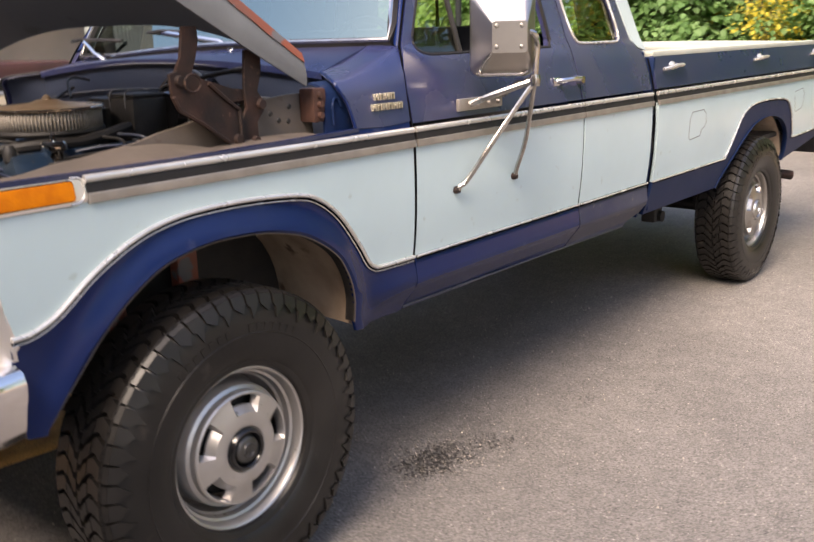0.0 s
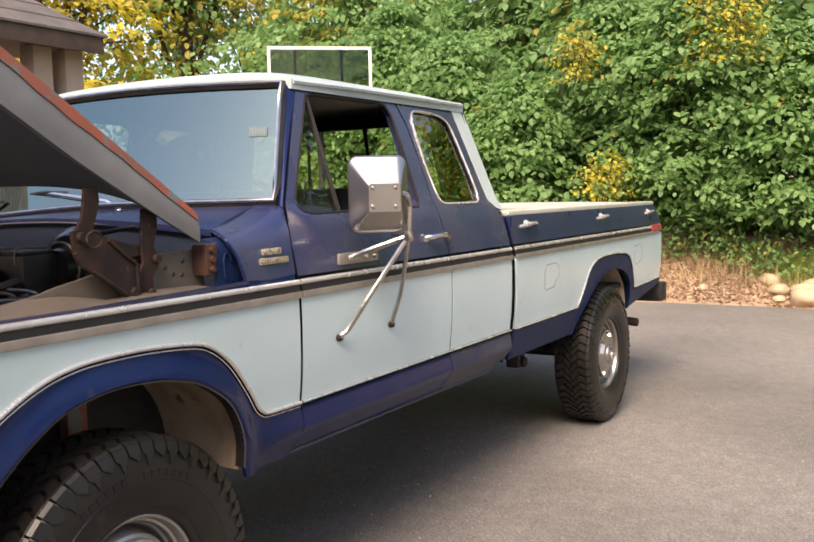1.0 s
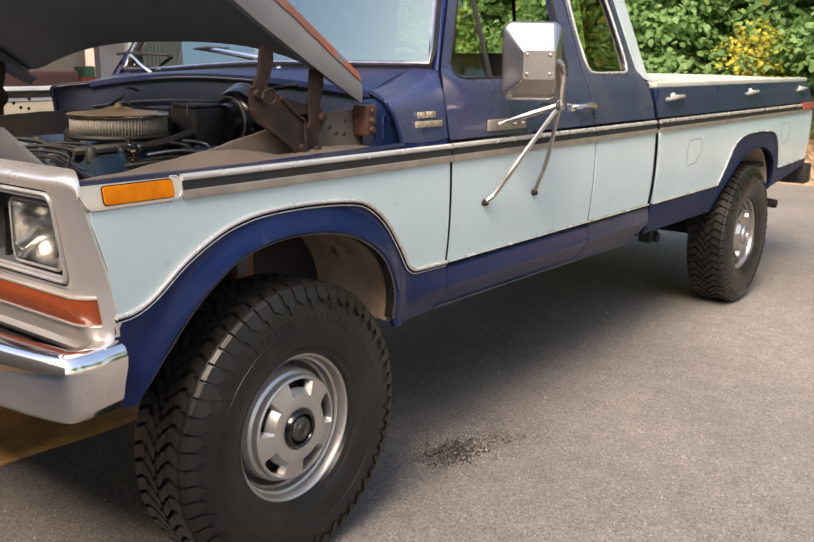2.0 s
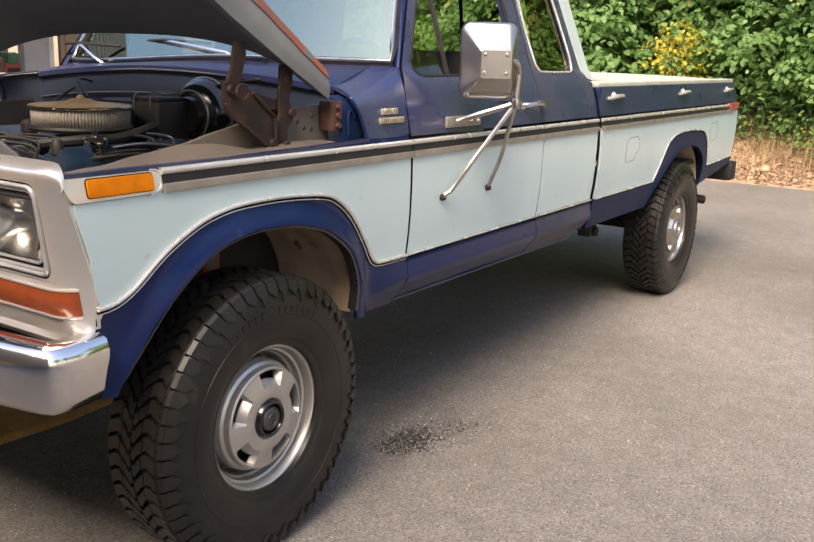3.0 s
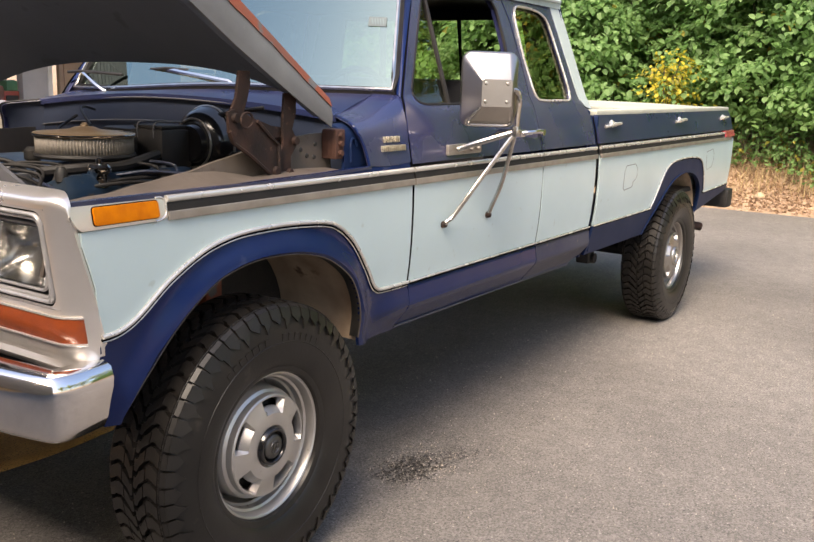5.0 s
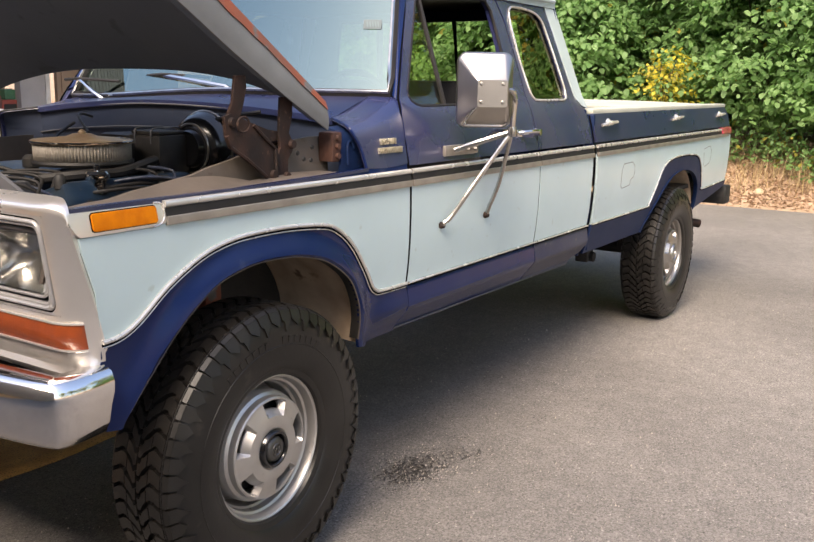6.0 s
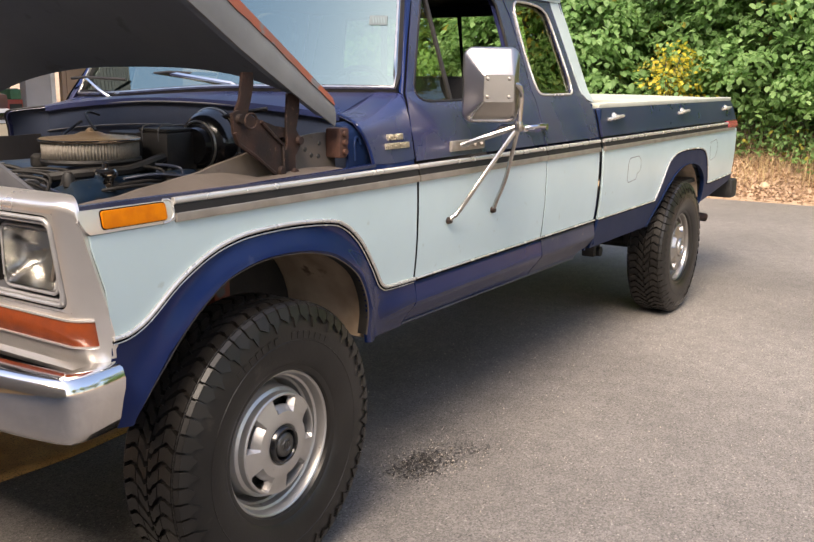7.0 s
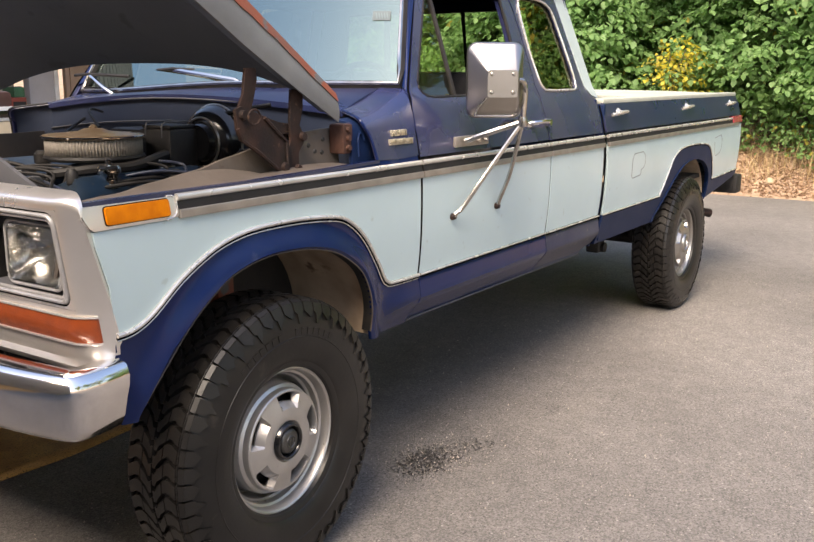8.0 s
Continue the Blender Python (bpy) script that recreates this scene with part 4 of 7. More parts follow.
LONG = 1.36
bm = bmesh.new()
sheet(bm, lambda u, v: hood_at(u * LONG, v), 16, 32, 0.012, (0.4, 0, -0.9))
hood = part("hood", bm, BLUE, truck, "raised hood with bare primer edges")
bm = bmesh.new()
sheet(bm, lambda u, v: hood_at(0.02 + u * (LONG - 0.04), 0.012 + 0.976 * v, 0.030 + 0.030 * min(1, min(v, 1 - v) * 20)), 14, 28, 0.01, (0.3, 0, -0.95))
part("hood_liner", bm, LINER, hood, "matte hood underside, dark colour lifted for missing skylight")
for far in (False, True):
    f = (lambda y: WIDE - y) if far else (lambda y: y)

    def flange(u, v, f=f):
        s = u * LONG
        deep = float(np.interp(s, (0, 0.2, 0.5, 0.8, 1.4), (0.086, 0.110, 0.136, 0.146, 0.146)))
        p = hood_at(s, 0)
        return Vector((p.x + v * deep * 0.10, f(0.070 - 0.012 * math.sin(v * 2.6)), p.z - 0.004 - v * deep))
    bm = bmesh.new()
    sheet(bm, flange, 16, 6, 0.006, (0, -1 if far else 1, 0))
    part("hood_flange", bm, FLANGE, hood, "grey primer hood side flange")

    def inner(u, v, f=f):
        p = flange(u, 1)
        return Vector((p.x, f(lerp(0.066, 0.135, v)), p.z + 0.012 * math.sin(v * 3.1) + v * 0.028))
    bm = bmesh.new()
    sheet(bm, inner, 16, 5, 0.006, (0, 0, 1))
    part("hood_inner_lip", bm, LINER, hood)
    strip = bmesh.new()
    sheet(strip, lambda u, v, f=f: flange(u * 0.86, lerp(-0.03, 0.26 + 0.02 * math.sin(u * 17) + 0.012 * math.sin(u * 61), v)) + Vector((0, f(0.0) - f(0.004), 0)), 60, 3, 0.003, (0, 1 if not far else -1, 0))
    part("hood_edge", strip, ORANGE, hood, "rust-orange worn hood edge")
    # hinge
    arm_a = [(0.000, 1.50), (0.045, 1.50), (0.047, 1.466), (0.034, 1.421), (0.020, 1.387), (-0.014, 1.376), (-0.032, 1.392), (-0.012, 1.427)]
    plate_b = [(-0.056, 1.388), (-0.030, 1.396), (-0.005, 1.393), (0.056, 1.362), (0.111, 1.318), (0.150, 1.290), (0.152, 1.188), (0.132, 1.190), (0.107, 1.212), (0.028, 1.266), (-0.036, 1.302), (-0.052, 1.335)]
    arm_c = [(0.190, 1.44), (0.246, 1.44), (0.244, 1.384), (0.228, 1.333), (0.249, 1.303), (0.246, 1.280), (0.222, 1.253), (0.223, 1.198), (0.205, 1.184), (0.166, 1.186), (0.168, 1.262), (0.186, 1.290), (0.182, 1.352)]
    link = [(0.040, 1.352), (0.060, 1.372), (0.150, 1.345), (0.205, 1.338), (0.215, 1.312), (0.150, 1.308), (0.095, 1.318)]
    h = bmesh.new()
    extrude(h, [(x, f(0.088), z) for x, z in plate_b], (0, f(0.010) - f(0.0), 0))
    hg = part("hood_hinge", h, RUST, truck, "rusty hood hinge with coil spring")
    for loop, yb in ((arm_a, 0.100), (arm_c, 0.099), (link, 0.112)):
        h = bmesh.new()
        extrude(h, [(x, f(yb), z) for x, z in loop], (0, f(0.010) - f(0.0), 0))
        bmesh.ops.bevel(h, geom=h.edges[:], offset=0.0018, segments=1, affect="EDGES")
        part("hinge_arm", h, RUST, hg)
    for line in (plate_b[3:7], plate_b[8:12]):
        h = bmesh.new()
        tube(h, [(x, f(0.085), z) for x, z in line], 0.006, 6)
        part("folded_edge", h, RUST, hg)
    h = bmesh.new()
    tube(h, [(lerp(0.00, 0.209, k / 84), f(0.128 + 0.013 * math.cos(k * 1.05)), lerp(1.352, 1.312, k / 84) + 0.014 * math.sin(k * 1.05)) for k in range(85)], 0.005, 5)
    part("hinge_spring", h, RUST, hg, "rusty coil spring")
    for x, z in ((-0.030, 1.372), (0.140, 1.215), (0.200, 1.205), (0.225, 1.300)):
        h = bmesh.new()
        lathe(h, [(0, -0.010), (0.012, -0.010), (0.015, 0)], 10, "Y", (x, f(0.088), z))
        part("hinge_rivet", h, RUST, hg)
    rg = bmesh.new()
    tube(rg, [(-0.006 + 0.024 * math.cos(k * math.pi / 10), f(0.066), 1.366 + 0.021 * math.sin(k * math.pi / 10)) for k in range(20)], 0.0035, 6, True)
    part("spring_hook", rg, RUST, hg)
    # inner fender apron
    ap = bmesh.new()
    prof = [(-0.64, 1.190), (-0.3, 1.205), (0.45, 1.235)] if far else [(-0.64, 1.196), (-0.50, 1.200), (-0.40, 1.206), (-0.31, 1.213), (-0.231, 1.221), (-0.118, 1.237), (0.063, 1.272), (0.22, 1.303), (0.45, 1.318)]
    crest = lambda x: float(np.interp(x, [p[0] for p in prof], [p[1] for p in prof])) + 0.0022 * math.sin(31 * x) * math.sin(11 * x)
    crest_y = lambda x: float(np.interp(x, (-0.64, -0.487, -0.31, -0.10), (0.045, 0.075, 0.115, 0.135)))
    reach = 0.58 if far else 0.45
    sheet(ap, lambda u, v, f=f: Vector((lerp(-0.64, reach, u), f(lerp(0.105, crest_y(lerp(-0.64, reach, u)), v)), lerp(1.02, crest(lerp(-0.64, reach, u)), v))), 40, 6, 0.012, (0, -1 if far else 1, 0))
    part("inner_apron", ap, TAN, truck, "dusty brown-grey inner fender apron")
    tp = bmesh.new()
    sheet(tp, lambda u, v, f=f: Vector((lerp(-0.634, 0.52, u), f(lerp(0.010, 0.026, v)), float(np.interp(lerp(-0.634, 0.52, u), (-0.634, -0.10, 0.30, 0.50), (1.2005, 1.2005, 1.2065, 1.2125))) - 0.002 * v)), 12, 2, 0.01, (0, 0, -1))
    part("fender_ledge", tp, SCUFFED, truck)
    tp = bmesh.new()
    def flange_at(u, v, f=f, crest=crest, crest_y=crest_y):
        x = lerp(-0.62, 0.40, u)
        low = Vector((x, 0.028, 1.1985 + 0.006 * u * u))
        w = max(0.0, min(1.0, (0.06 - x) / 0.24))
        high = Vector((x, 0.108, 1.2045 + 0.008 * math.sin(u * 9))).lerp(Vector((x, crest_y(x) - 0.004, crest(x) + 0.001)), w)
        p = low.lerp(high, v)
        p.z -= 0.010 * w * math.sin(math.pi * v) * min(1.0, u * 4)
        return Vector((p.x, f(p.y), p.z))
    sheet(tp, flange_at, 30, 6, 0.008, (0, 0, -1))
    part("apron_flange", tp, TAN, truck)
    if not far:
        br = bmesh.new()
        box(br, (0.405, f(0.10) - 0.03, 1.235), (0.455, f(0.10) + 0.03, 1.33), 0.008)
        for z in (1.255, 1.285, 1.312):
            lathe(br, [(0, -0.012), (0.009, -0.012), (0.009, 0)], 8, "Y", (0.425, f(0.10) + (-0.03 if not far else 0.03), z))
        part("cowl_bracket", br, mat("red_rust", (0.095, 0.040, 0.026), (0.055, 0.026, 0.018), 0.8, 0.1, scale=22, bump=0.4, bscale=110), truck, "rusty cowl bracket with bolts")
    for x, z in ((0.27, 1.27), (0.30, 1.25), (0.34, 1.285), (0.335, 1.245)):
        b = bmesh.new()
        lathe(b, [(0, -0.004), (0.006, -0.004), (0.008, 0)], 8, "Y", (x, f(0.103), z))
        part("apron_bolt", b, GRIME, truck)
    fb = bmesh.new()
    box(fb, (0.10, f(0.36) - 0.02, 0.74), (0.17, f(0.36) + 0.02, 0.93), 0.006)
    box(fb, (0.05, f(0.36) - 0.03, 0.72), (0.22, f(0.36) + 0.03, 0.76), 0.006)
    part("frame_bracket", fb, ORANGE, truck, "rust-orange frame bracket inside the wheel well")
    # wheel well
    wl = bmesh.new()
    sheet(wl, lambda u, v, f=f: Vector((0.005 + (0.50 + 0.03 * v) * math.cos(math.pi * lerp(0.0, 0.93, u)), f(lerp(0.045, 0.42, v)), 0.62 + 0.41 * math.sin(math.pi * lerp(0.0, 0.93, u)) ** 0.85)), 24, 6, 0.008, (0, 0, 1))
    part("wheel_well", wl, WELL, truck, "muddy front wheel well")
    wl = bmesh.new()
    sheet(wl, lambda u, v, f=f: Vector((4.0 + 0.52 * math.cos(math.pi * u), f(lerp(0.05, 0.42, v)), 0.66 + 0.34 * math.sin(math.pi * u))), 24, 6, 0.008, (0, 0, 1))
    part("rear_wheel_well", wl, WELL, truck)

# ---- engine bay ----
BRONZE = mat("tarnished_lid", (0.36, 0.29, 0.21), (0.26, 0.17, 0.10), 0.30, 0.5, scale=9, bump=0.05, bscale=60)

bm = bmesh.new()
box(bm, (-0.60, 0.43, 0.74), (0.58, 1.57, 0.78), 0.01)
part("bay_floor", bm, GRIME, truck)
for y in (0.40, 1.60):
    bm = bmesh.new()
    sheet(bm, lambda u, v: Vector((lerp(-0.6, 0.58, u), y, lerp(0.62, 1.10, v))), 6, 3, 0.01, (0, 1, 0))
    part("bay_wall", bm, GRIME, truck)
bm = bmesh.new()
box(bm, (-0.62, 0.12, 1.172), (-0.56, 1.88, 1.20), 0.012)
box(bm, (-0.575, 0.50, 0.75), (-0.52, 1.50, 1.19), 0.01)
extrude(bm, [(-0.56, 0.27, 1.205), (-0.56, 0.46, 1.290), (-0.56, 0.60, 1.290), (-0.56, 0.60, 1.10), (-0.56, 0.27, 1.10)], (0.012, 0, 0))
part("radiator_support", bm, GREY, truck, "grey radiator support panel")
eng = bmesh.new()
box(eng, (-0.38, 0.68, 0.78), (0.36, 1.32, 1.06), 0.04)
block = part("engine", eng, GRIME, truck, "grimy engine block")
for y0, t in ((0.60, 18), (1.24, -18)):
    v = bmesh.new()
    box(v, (-0.22 if y0 < 1 else -0.34, y0 - 0.03, 1.055), (0.30, y0 + 0.15, 1.165), 0.035, Matrix.Rotation(radians(-t), 4, "X"))
    vc = part("valve_cover", v, ENGINE, block, "dark blue valve cover")
    for x in (-0.17, 0.02, 0.22):
        b = bmesh.new()
        lathe(b, [(0, 0.02), (0.012, 0.02), (0.014, 0)], 8, "Z", (x, y0 + 0.06, 1.160))
        part("cover_bolt", b, SATIN, vc)
v = bmesh.new()
lathe(v, [(0, 0.030), (0.030, 0.028), (0.037, 0.020), (0.037, 0.008), (0.034, 0.002), (0.028, -0.004), (0.026, -0.022), (0.03, -0.04)], 28, "Z", (-0.085, 0.60, 1.180))
lathe(v, [(0, 0.048), (0.006, 0.048), (0.010, 0.044), (0.010, 0.026)], 12, "Z", (-0.085, 0.60, 1.180))
part("oil_cap", v, CHROME, block, "chrome oil filler breather")
v = bmesh.new()
lathe(v, [(0, 0.06), (0.02, 0.055), (0.028, 0.02), (0.026, -0.06), (0, -0.06)], 14, "X", (-0.36, 0.78, 1.12))
part("thermostat_housing", v, SATIN, block)
# air cleaner
c = (0.022, 0.80, 1.222)
a = bmesh.new()
lathe(a, [(0.132, 0.0), (0.153, 0.0), (0.153, 0.062), (0.132, 0.062)], 576, "Z", c, closed=True)
for v in a.verts:
    d = Vector((v.co.x - c[0], v.co.y - c[1], 0))
    if d.length > 0.146:
        v.co -= d.normalized() * 0.0024 * (1 + math.sin(96 * math.atan2(d.y, d.x)))
ac = part("air_cleaner", a, FILTER, truck, "open-element air filter with pleats", sharp=3)
a = bmesh.new()
lathe(a, [(0, 0.088), (0.03, 0.086), (0.05, 0.078), (0.125, 0.070), (0.156, 0.068), (0.161, 0.064), (0.159, 0.058), (0.0, 0.058)], 64, "Z", c)
lathe(a, [(0, 0.100), (0.006, 0.099), (0.014, 0.090), (0.014, 0.084)], 16, "Z", c)
part("filter_lid", a, BRONZE, ac, "polished filter lid, slightly rusty")
a = bmesh.new()
tube(a, [(c[0] + 0.160 * math.cos(k * math.pi / 32), c[1] + 0.160 * math.sin(k * math.pi / 32), c[2] + 0.0635) for k in range(64)], 0.0030, 6, True)
part("lid_rim", a, CHROME, ac, "bright rolled rim")
a = bmesh.new()
lathe(a, [(0, -0.012), (0.155, -0.012), (0.160, -0.004), (0.157, 0.004), (0.0, 0.004)], 64, "Z", c)
part("filter_base", a, GRIME, ac)
# brake booster
a = bmesh.new()
lathe(a, [(0, -0.13), (0.06, -0.13), (0.07, -0.11), (0.10, -0.10), (0.118, -0.075), (0.122, -0.05), (0.127, -0.045), (0.127, -0.028), (0.122, -0.022), (0.116, 0.02), (0.09, 0.05), (0, 0.05)], 48, "X", (0.47, 0.66, 1.250))
bo = part("brake_booster", a, GLOSSBLACK, truck, "glossy black brake booster drum")
# bright tubes stand in for the highlight arcs on the glossy drum
a = bmesh.new()
tube(a, [(0.432, 0.66 + 0.128 * math.cos(k * math.pi / 20), 1.250 + 0.128 * math.sin(k * math.pi / 20)) for k in range(40)], 0.005, 6, True)
tube(a, [(0.362, 0.66 + 0.085 * math.cos(k * math.pi / 20), 1.250 + 0.085 * math.sin(k * math.pi / 20)) for k in range(40)], 0.004, 6, True)
part("highlight_rings", a, SATIN, bo, "bright rings in place of the drum's highlights")
a = bmesh.new()
box(a, (0.22, 0.66, 1.165), (0.36, 0.82, 1.300), 0.015)
box(a, (0.23, 0.67, 1.300), (0.35, 0.81, 1.312), 0.006)
mc = part("master_cylinder", a, GRIME, bo)
for y in (0.70, 0.78):
    a = bmesh.new()
    tube(a, spline([(0.222, y, 1.27), (0.226, y, 1.318), (0.29, y, 1.322), (0.354, y, 1.318), (0.358, y, 1.27)], 4), 0.003, 6)
    part("lid_bail", a, GREY, mc)
a = bmesh.new()
box(a, (0.36, 0.90, 1.17), (0.54, 1.15, 1.285), 0.02)
part("heater_box", a, GRIME, truck, "black heater blower box")
a = bmesh.new()
box(a, (0.20, 0.78, 1.15), (0.28, 0.86, 1.27), 0.012)
part("relay_box", a, GRIME, truck)
random.seed(5)
WIRE = mat("blue_wire", (0.035, 0.046, 0.085), (0.05, 0.055, 0.07), 0.4, scale=20)
more = []
for k in range(10):
    x, y = -0.30 - 0.02 * k + random.uniform(-0.03, 0.03), random.uniform(0.62, 0.95)
    more.append(([(x - 0.10, y + 0.14, 1.12), (x - 0.03, y + 0.06, 1.185 + random.uniform(-0.02, 0.015)), (x + 0.08, y - 0.02, 1.18 + random.uniform(-0.02, 0.01)), (x + 0.17, y - 0.08, 1.12)], 0.0045, WIRE if k % 2 else BLACK))
for k in range(5):
    more.append(([(-0.03, 0.60, 1.17), (0.05 + 0.02 * k, 0.52, 1.185 - 0.004 * k), (0.14 + 0.03 * k, 0.46, 1.165), (0.20 + 0.04 * k, 0.44, 1.10)], 0.004, WIRE))
for k in range(4):
    x, y = -0.42 + 0.05 * k, 0.52 + 0.03 * k
    more.append(([(x, y, 1.02), (x + 0.01, y + 0.01, 1.10), (x + 0.05, y + 0.05, 1.14), (x + 0.12, y + 0.06, 1.10)], 0.012 if k % 2 else 0.008, GRIME if k % 2 else GREY))
for k in range(9):
    x, y = random.uniform(-0.45, 0.15), random.uniform(0.52, 0.75)
    more.append(([(x, y, 1.13), (x + 0.06, y + 0.05, 1.19), (x - 0.05, y + 0.16, 1.20), (x - 0.12 + random.uniform(-0.05, 0.05), y + 0.28, 1.14)], 0.005, WIRE if k % 3 == 0 else BLACK))
for k in range(7):
    x, y = random.uniform(-0.1, 0.4), random.uniform(0.30, 0.50)
    more.append(([(x, y, 1.05), (x + 0.08, y + 0.05, 1.12), (x + 0.05, y + 0.14, 1.15), (x - 0.04, y + 0.20, 1.12)], 0.006, BLACK))
for pts, r, m in more + [
    ([(0.55, 1.42, 1.33), (0.47, 1.38, 1.345), (0.38, 1.28, 1.335), (0.28, 1.10, 1.29)], 0.005, BLACK),
    ([(0.56, 1.55, 1.30), (0.46, 1.50, 1.27), (0.36, 1.40, 1.25), (0.30, 1.25, 1.22)], 0.006, BLACK),
    ([(0.20, 0.66, 1.22), (0.02, 0.62, 1.195), (-0.10, 0.64, 1.195), (-0.20, 0.74, 1.18)], 0.016, BLACK),
    ([(-0.15, 0.60, 1.14), (0.00, 0.52, 1.155), (0.14, 0.50, 1.12), (0.22, 0.50, 1.04)], 0.006, BLACK),
    ([(-0.15, 0.62, 1.14), (0.03, 0.54, 1.165), (0.18, 0.53, 1.13), (0.28, 0.52, 1.05)], 0.006, BLACK),
    ([(-0.40, 1.05, 1.16), (-0.30, 0.90, 1.20), (-0.24, 0.78, 1.18), (-0.26, 0.68, 1.10)], 0.007, ENGINE),
    ([(-0.38, 1.10, 1.17), (-0.26, 0.98, 1.21), (-0.18, 0.86, 1.19), (-0.22, 0.70, 1.11)], 0.007, BLACK),
    ([(-0.42, 1.20, 1.15), (-0.28, 1.12, 1.20), (-0.20, 1.00, 1.19), (-0.10, 0.92, 1.16)], 0.007, ENGINE),
    ([(0.48, 0.44, 1.38), (0.44, 0.52, 1.365), (0.42, 0.62, 1.345), (0.40, 0.70, 1.33)], 0.008, GRIME),
    ([(-0.55, 0.95, 1.10), (-0.48, 0.92, 1.16), (-0.40, 0.84, 1.15), (-0.36, 0.80, 1.12)], 0.028, BLACK),
    ([(0.50, 0.30, 1.26), (0.40, 0.27, 1.25), (0.2, 0.24, 1.18), (-0.05, 0.25, 1.12)], 0.006, BLACK),
]:
    a = bmesh.new()
    tube(a, spline(pts, 6), r, 8)
    part("engine_hose", a, m, truck)
a = bmesh.new()
lathe(a, [(0.0, 0.05), (0.04, 0.05), (0.055, 0.02), (0.055, -0.06), (0.03, -0.08)], 20, "Z", (-0.33, 1.02, 1.10))
for k in range(8):
    b = k * math.pi / 4
    tube(a, [(-0.33 + 0.035 * math.cos(b), 1.02 + 0.035 * math.sin(b), 1.14), (-0.33 + 0.04 * math.cos(b), 1.02 + 0.04 * math.sin(b), 1.18)], 0.009, 6)
part("distributor", a, BLACK, truck)
a = bmesh.new()
box(a, (-0.50, 1.36, 0.86), (-0.22, 1.56, 1.06), 0.012)
part("battery", a, GRIME, truck)
a = bmesh.new()
lathe(a, [(0, -0.09), (0.05, -0.09), (0.07, -0.07), (0.07, 0.05), (0.05, 0.07), (0, 0.07)], 24, "X", (-0.40, 0.58, 1.0))
part("alternator", a, SATIN, truck)

for x, y, z, r, hgt, m in ((-0.203, 0.62, 1.145, 0.018, 0.060, GRIME), (0.14, 0.56, 1.10, 0.030, 0.08, GRIME), (0.33, 0.42, 1.15, 0.035, 0.09, GLOSSBLACK), (-0.30, 0.66, 1.13, 0.024, 0.06, GREY), (0.05, 1.12, 1.16, 0.03, 0.06, GRIME)):
    a = bmesh.new()
    lathe(a, [(0, hgt), (r * 0.6, hgt), (r, hgt * 0.8), (r, hgt * 0.3), (r * 0.8, hgt * 0.25), (r * 0.8, 0), (0, 0)], 16, "Z", (x, y, z))
    part("engine_canister", a, m, truck)

# ---- front clip ----
def face_x(z):
    return float(np.interp(z, (0.78, 0.955, 1.18, 1.24), (-0.612, -0.634, -0.664, -0.672)))


def clip_x(y, z):
    """The front face's x, drawn back round the corner at either side."""
    e = min(y, WIDE - y)
    t = max(0.0, 1 - e / 0.085)
    return face_x(z) + float(np.interp(z, (0.80, 0.89, 1.00, 1.10, 1.20), (0.067, 0.063, 0.059, 0.040, 0.026))) * t ** 2.4


def ring_strip(bm, outer, inner, depth0, depth1):
    n = len(outer)
    a = [bm.verts.new((clip_x(y, z) + depth0, y, z)) for y, z in outer]
    b = [bm.verts.new((clip_x(y, z) + depth1, y, z)) for y, z in inner]
    for i in range(n):
        bm.faces.new((a[i - 1], a[i], b[i], b[i - 1]))


# one pressed surround: corner columns close together, lamp and grille openings left out
cols = [-0.001, 0.0, 0.0015, 0.004, 0.0075, 0.012, 0.018, 0.025, 0.034, 0.046, 0.060, 0.088, 0.20, 0.32, 0.40, 0.485, 0.50, 0.75, 1.0]
cols += [WIDE - y for y in cols[::-1][1:]]
rows_z = [(0.782, 0.030), (0.790, 0.0), (0.805, -0.006), (0.818, 0.004), (0.834, 0.0), (0.862, 0.0), (0.932, 0.0), (0.947, 0.0), (1.184, 0.0), (1.193, -0.004), (1.201, -0.003), (1.209, 0.006), (1.215, 0.018), (1.219, 0.036), (1.221, 0.07)]
bm = bmesh.new()
grid = []
for y in cols:
    line = []
    e = min(max(y, 0), max(WIDE - y, 0))
    t = max(0.0, 1 - e / 0.085)
    for z, back in rows_z:
        q = max(0.0, 1 - e / 0.052)
        zz = z - 0.046 * (1 - (1 - q ** 2.3) ** (1 / 2.3)) * min(1.0, max(0.0, (z - 1.11) / 0.105)) ** 1.5
        x = clip_x(y, z) + back * (1 - 0.86 * t ** 1.5) + (0.03 if (y < 0 or y > WIDE) and 0.86 < z < 1.19 else 0)
        q = min(1.0, max(0.0, (0.880 - z) / 0.098))
        inset = 0.062 * (1 - math.sqrt(1 - q * q))
        yy = max(0.014 if y < 0 else y, inset) if y < 1 else min(WIDE - 0.014 if y > WIDE else y, WIDE - inset)
        line.append(bm.verts.new((x, yy, zz)))
    grid.append(line)
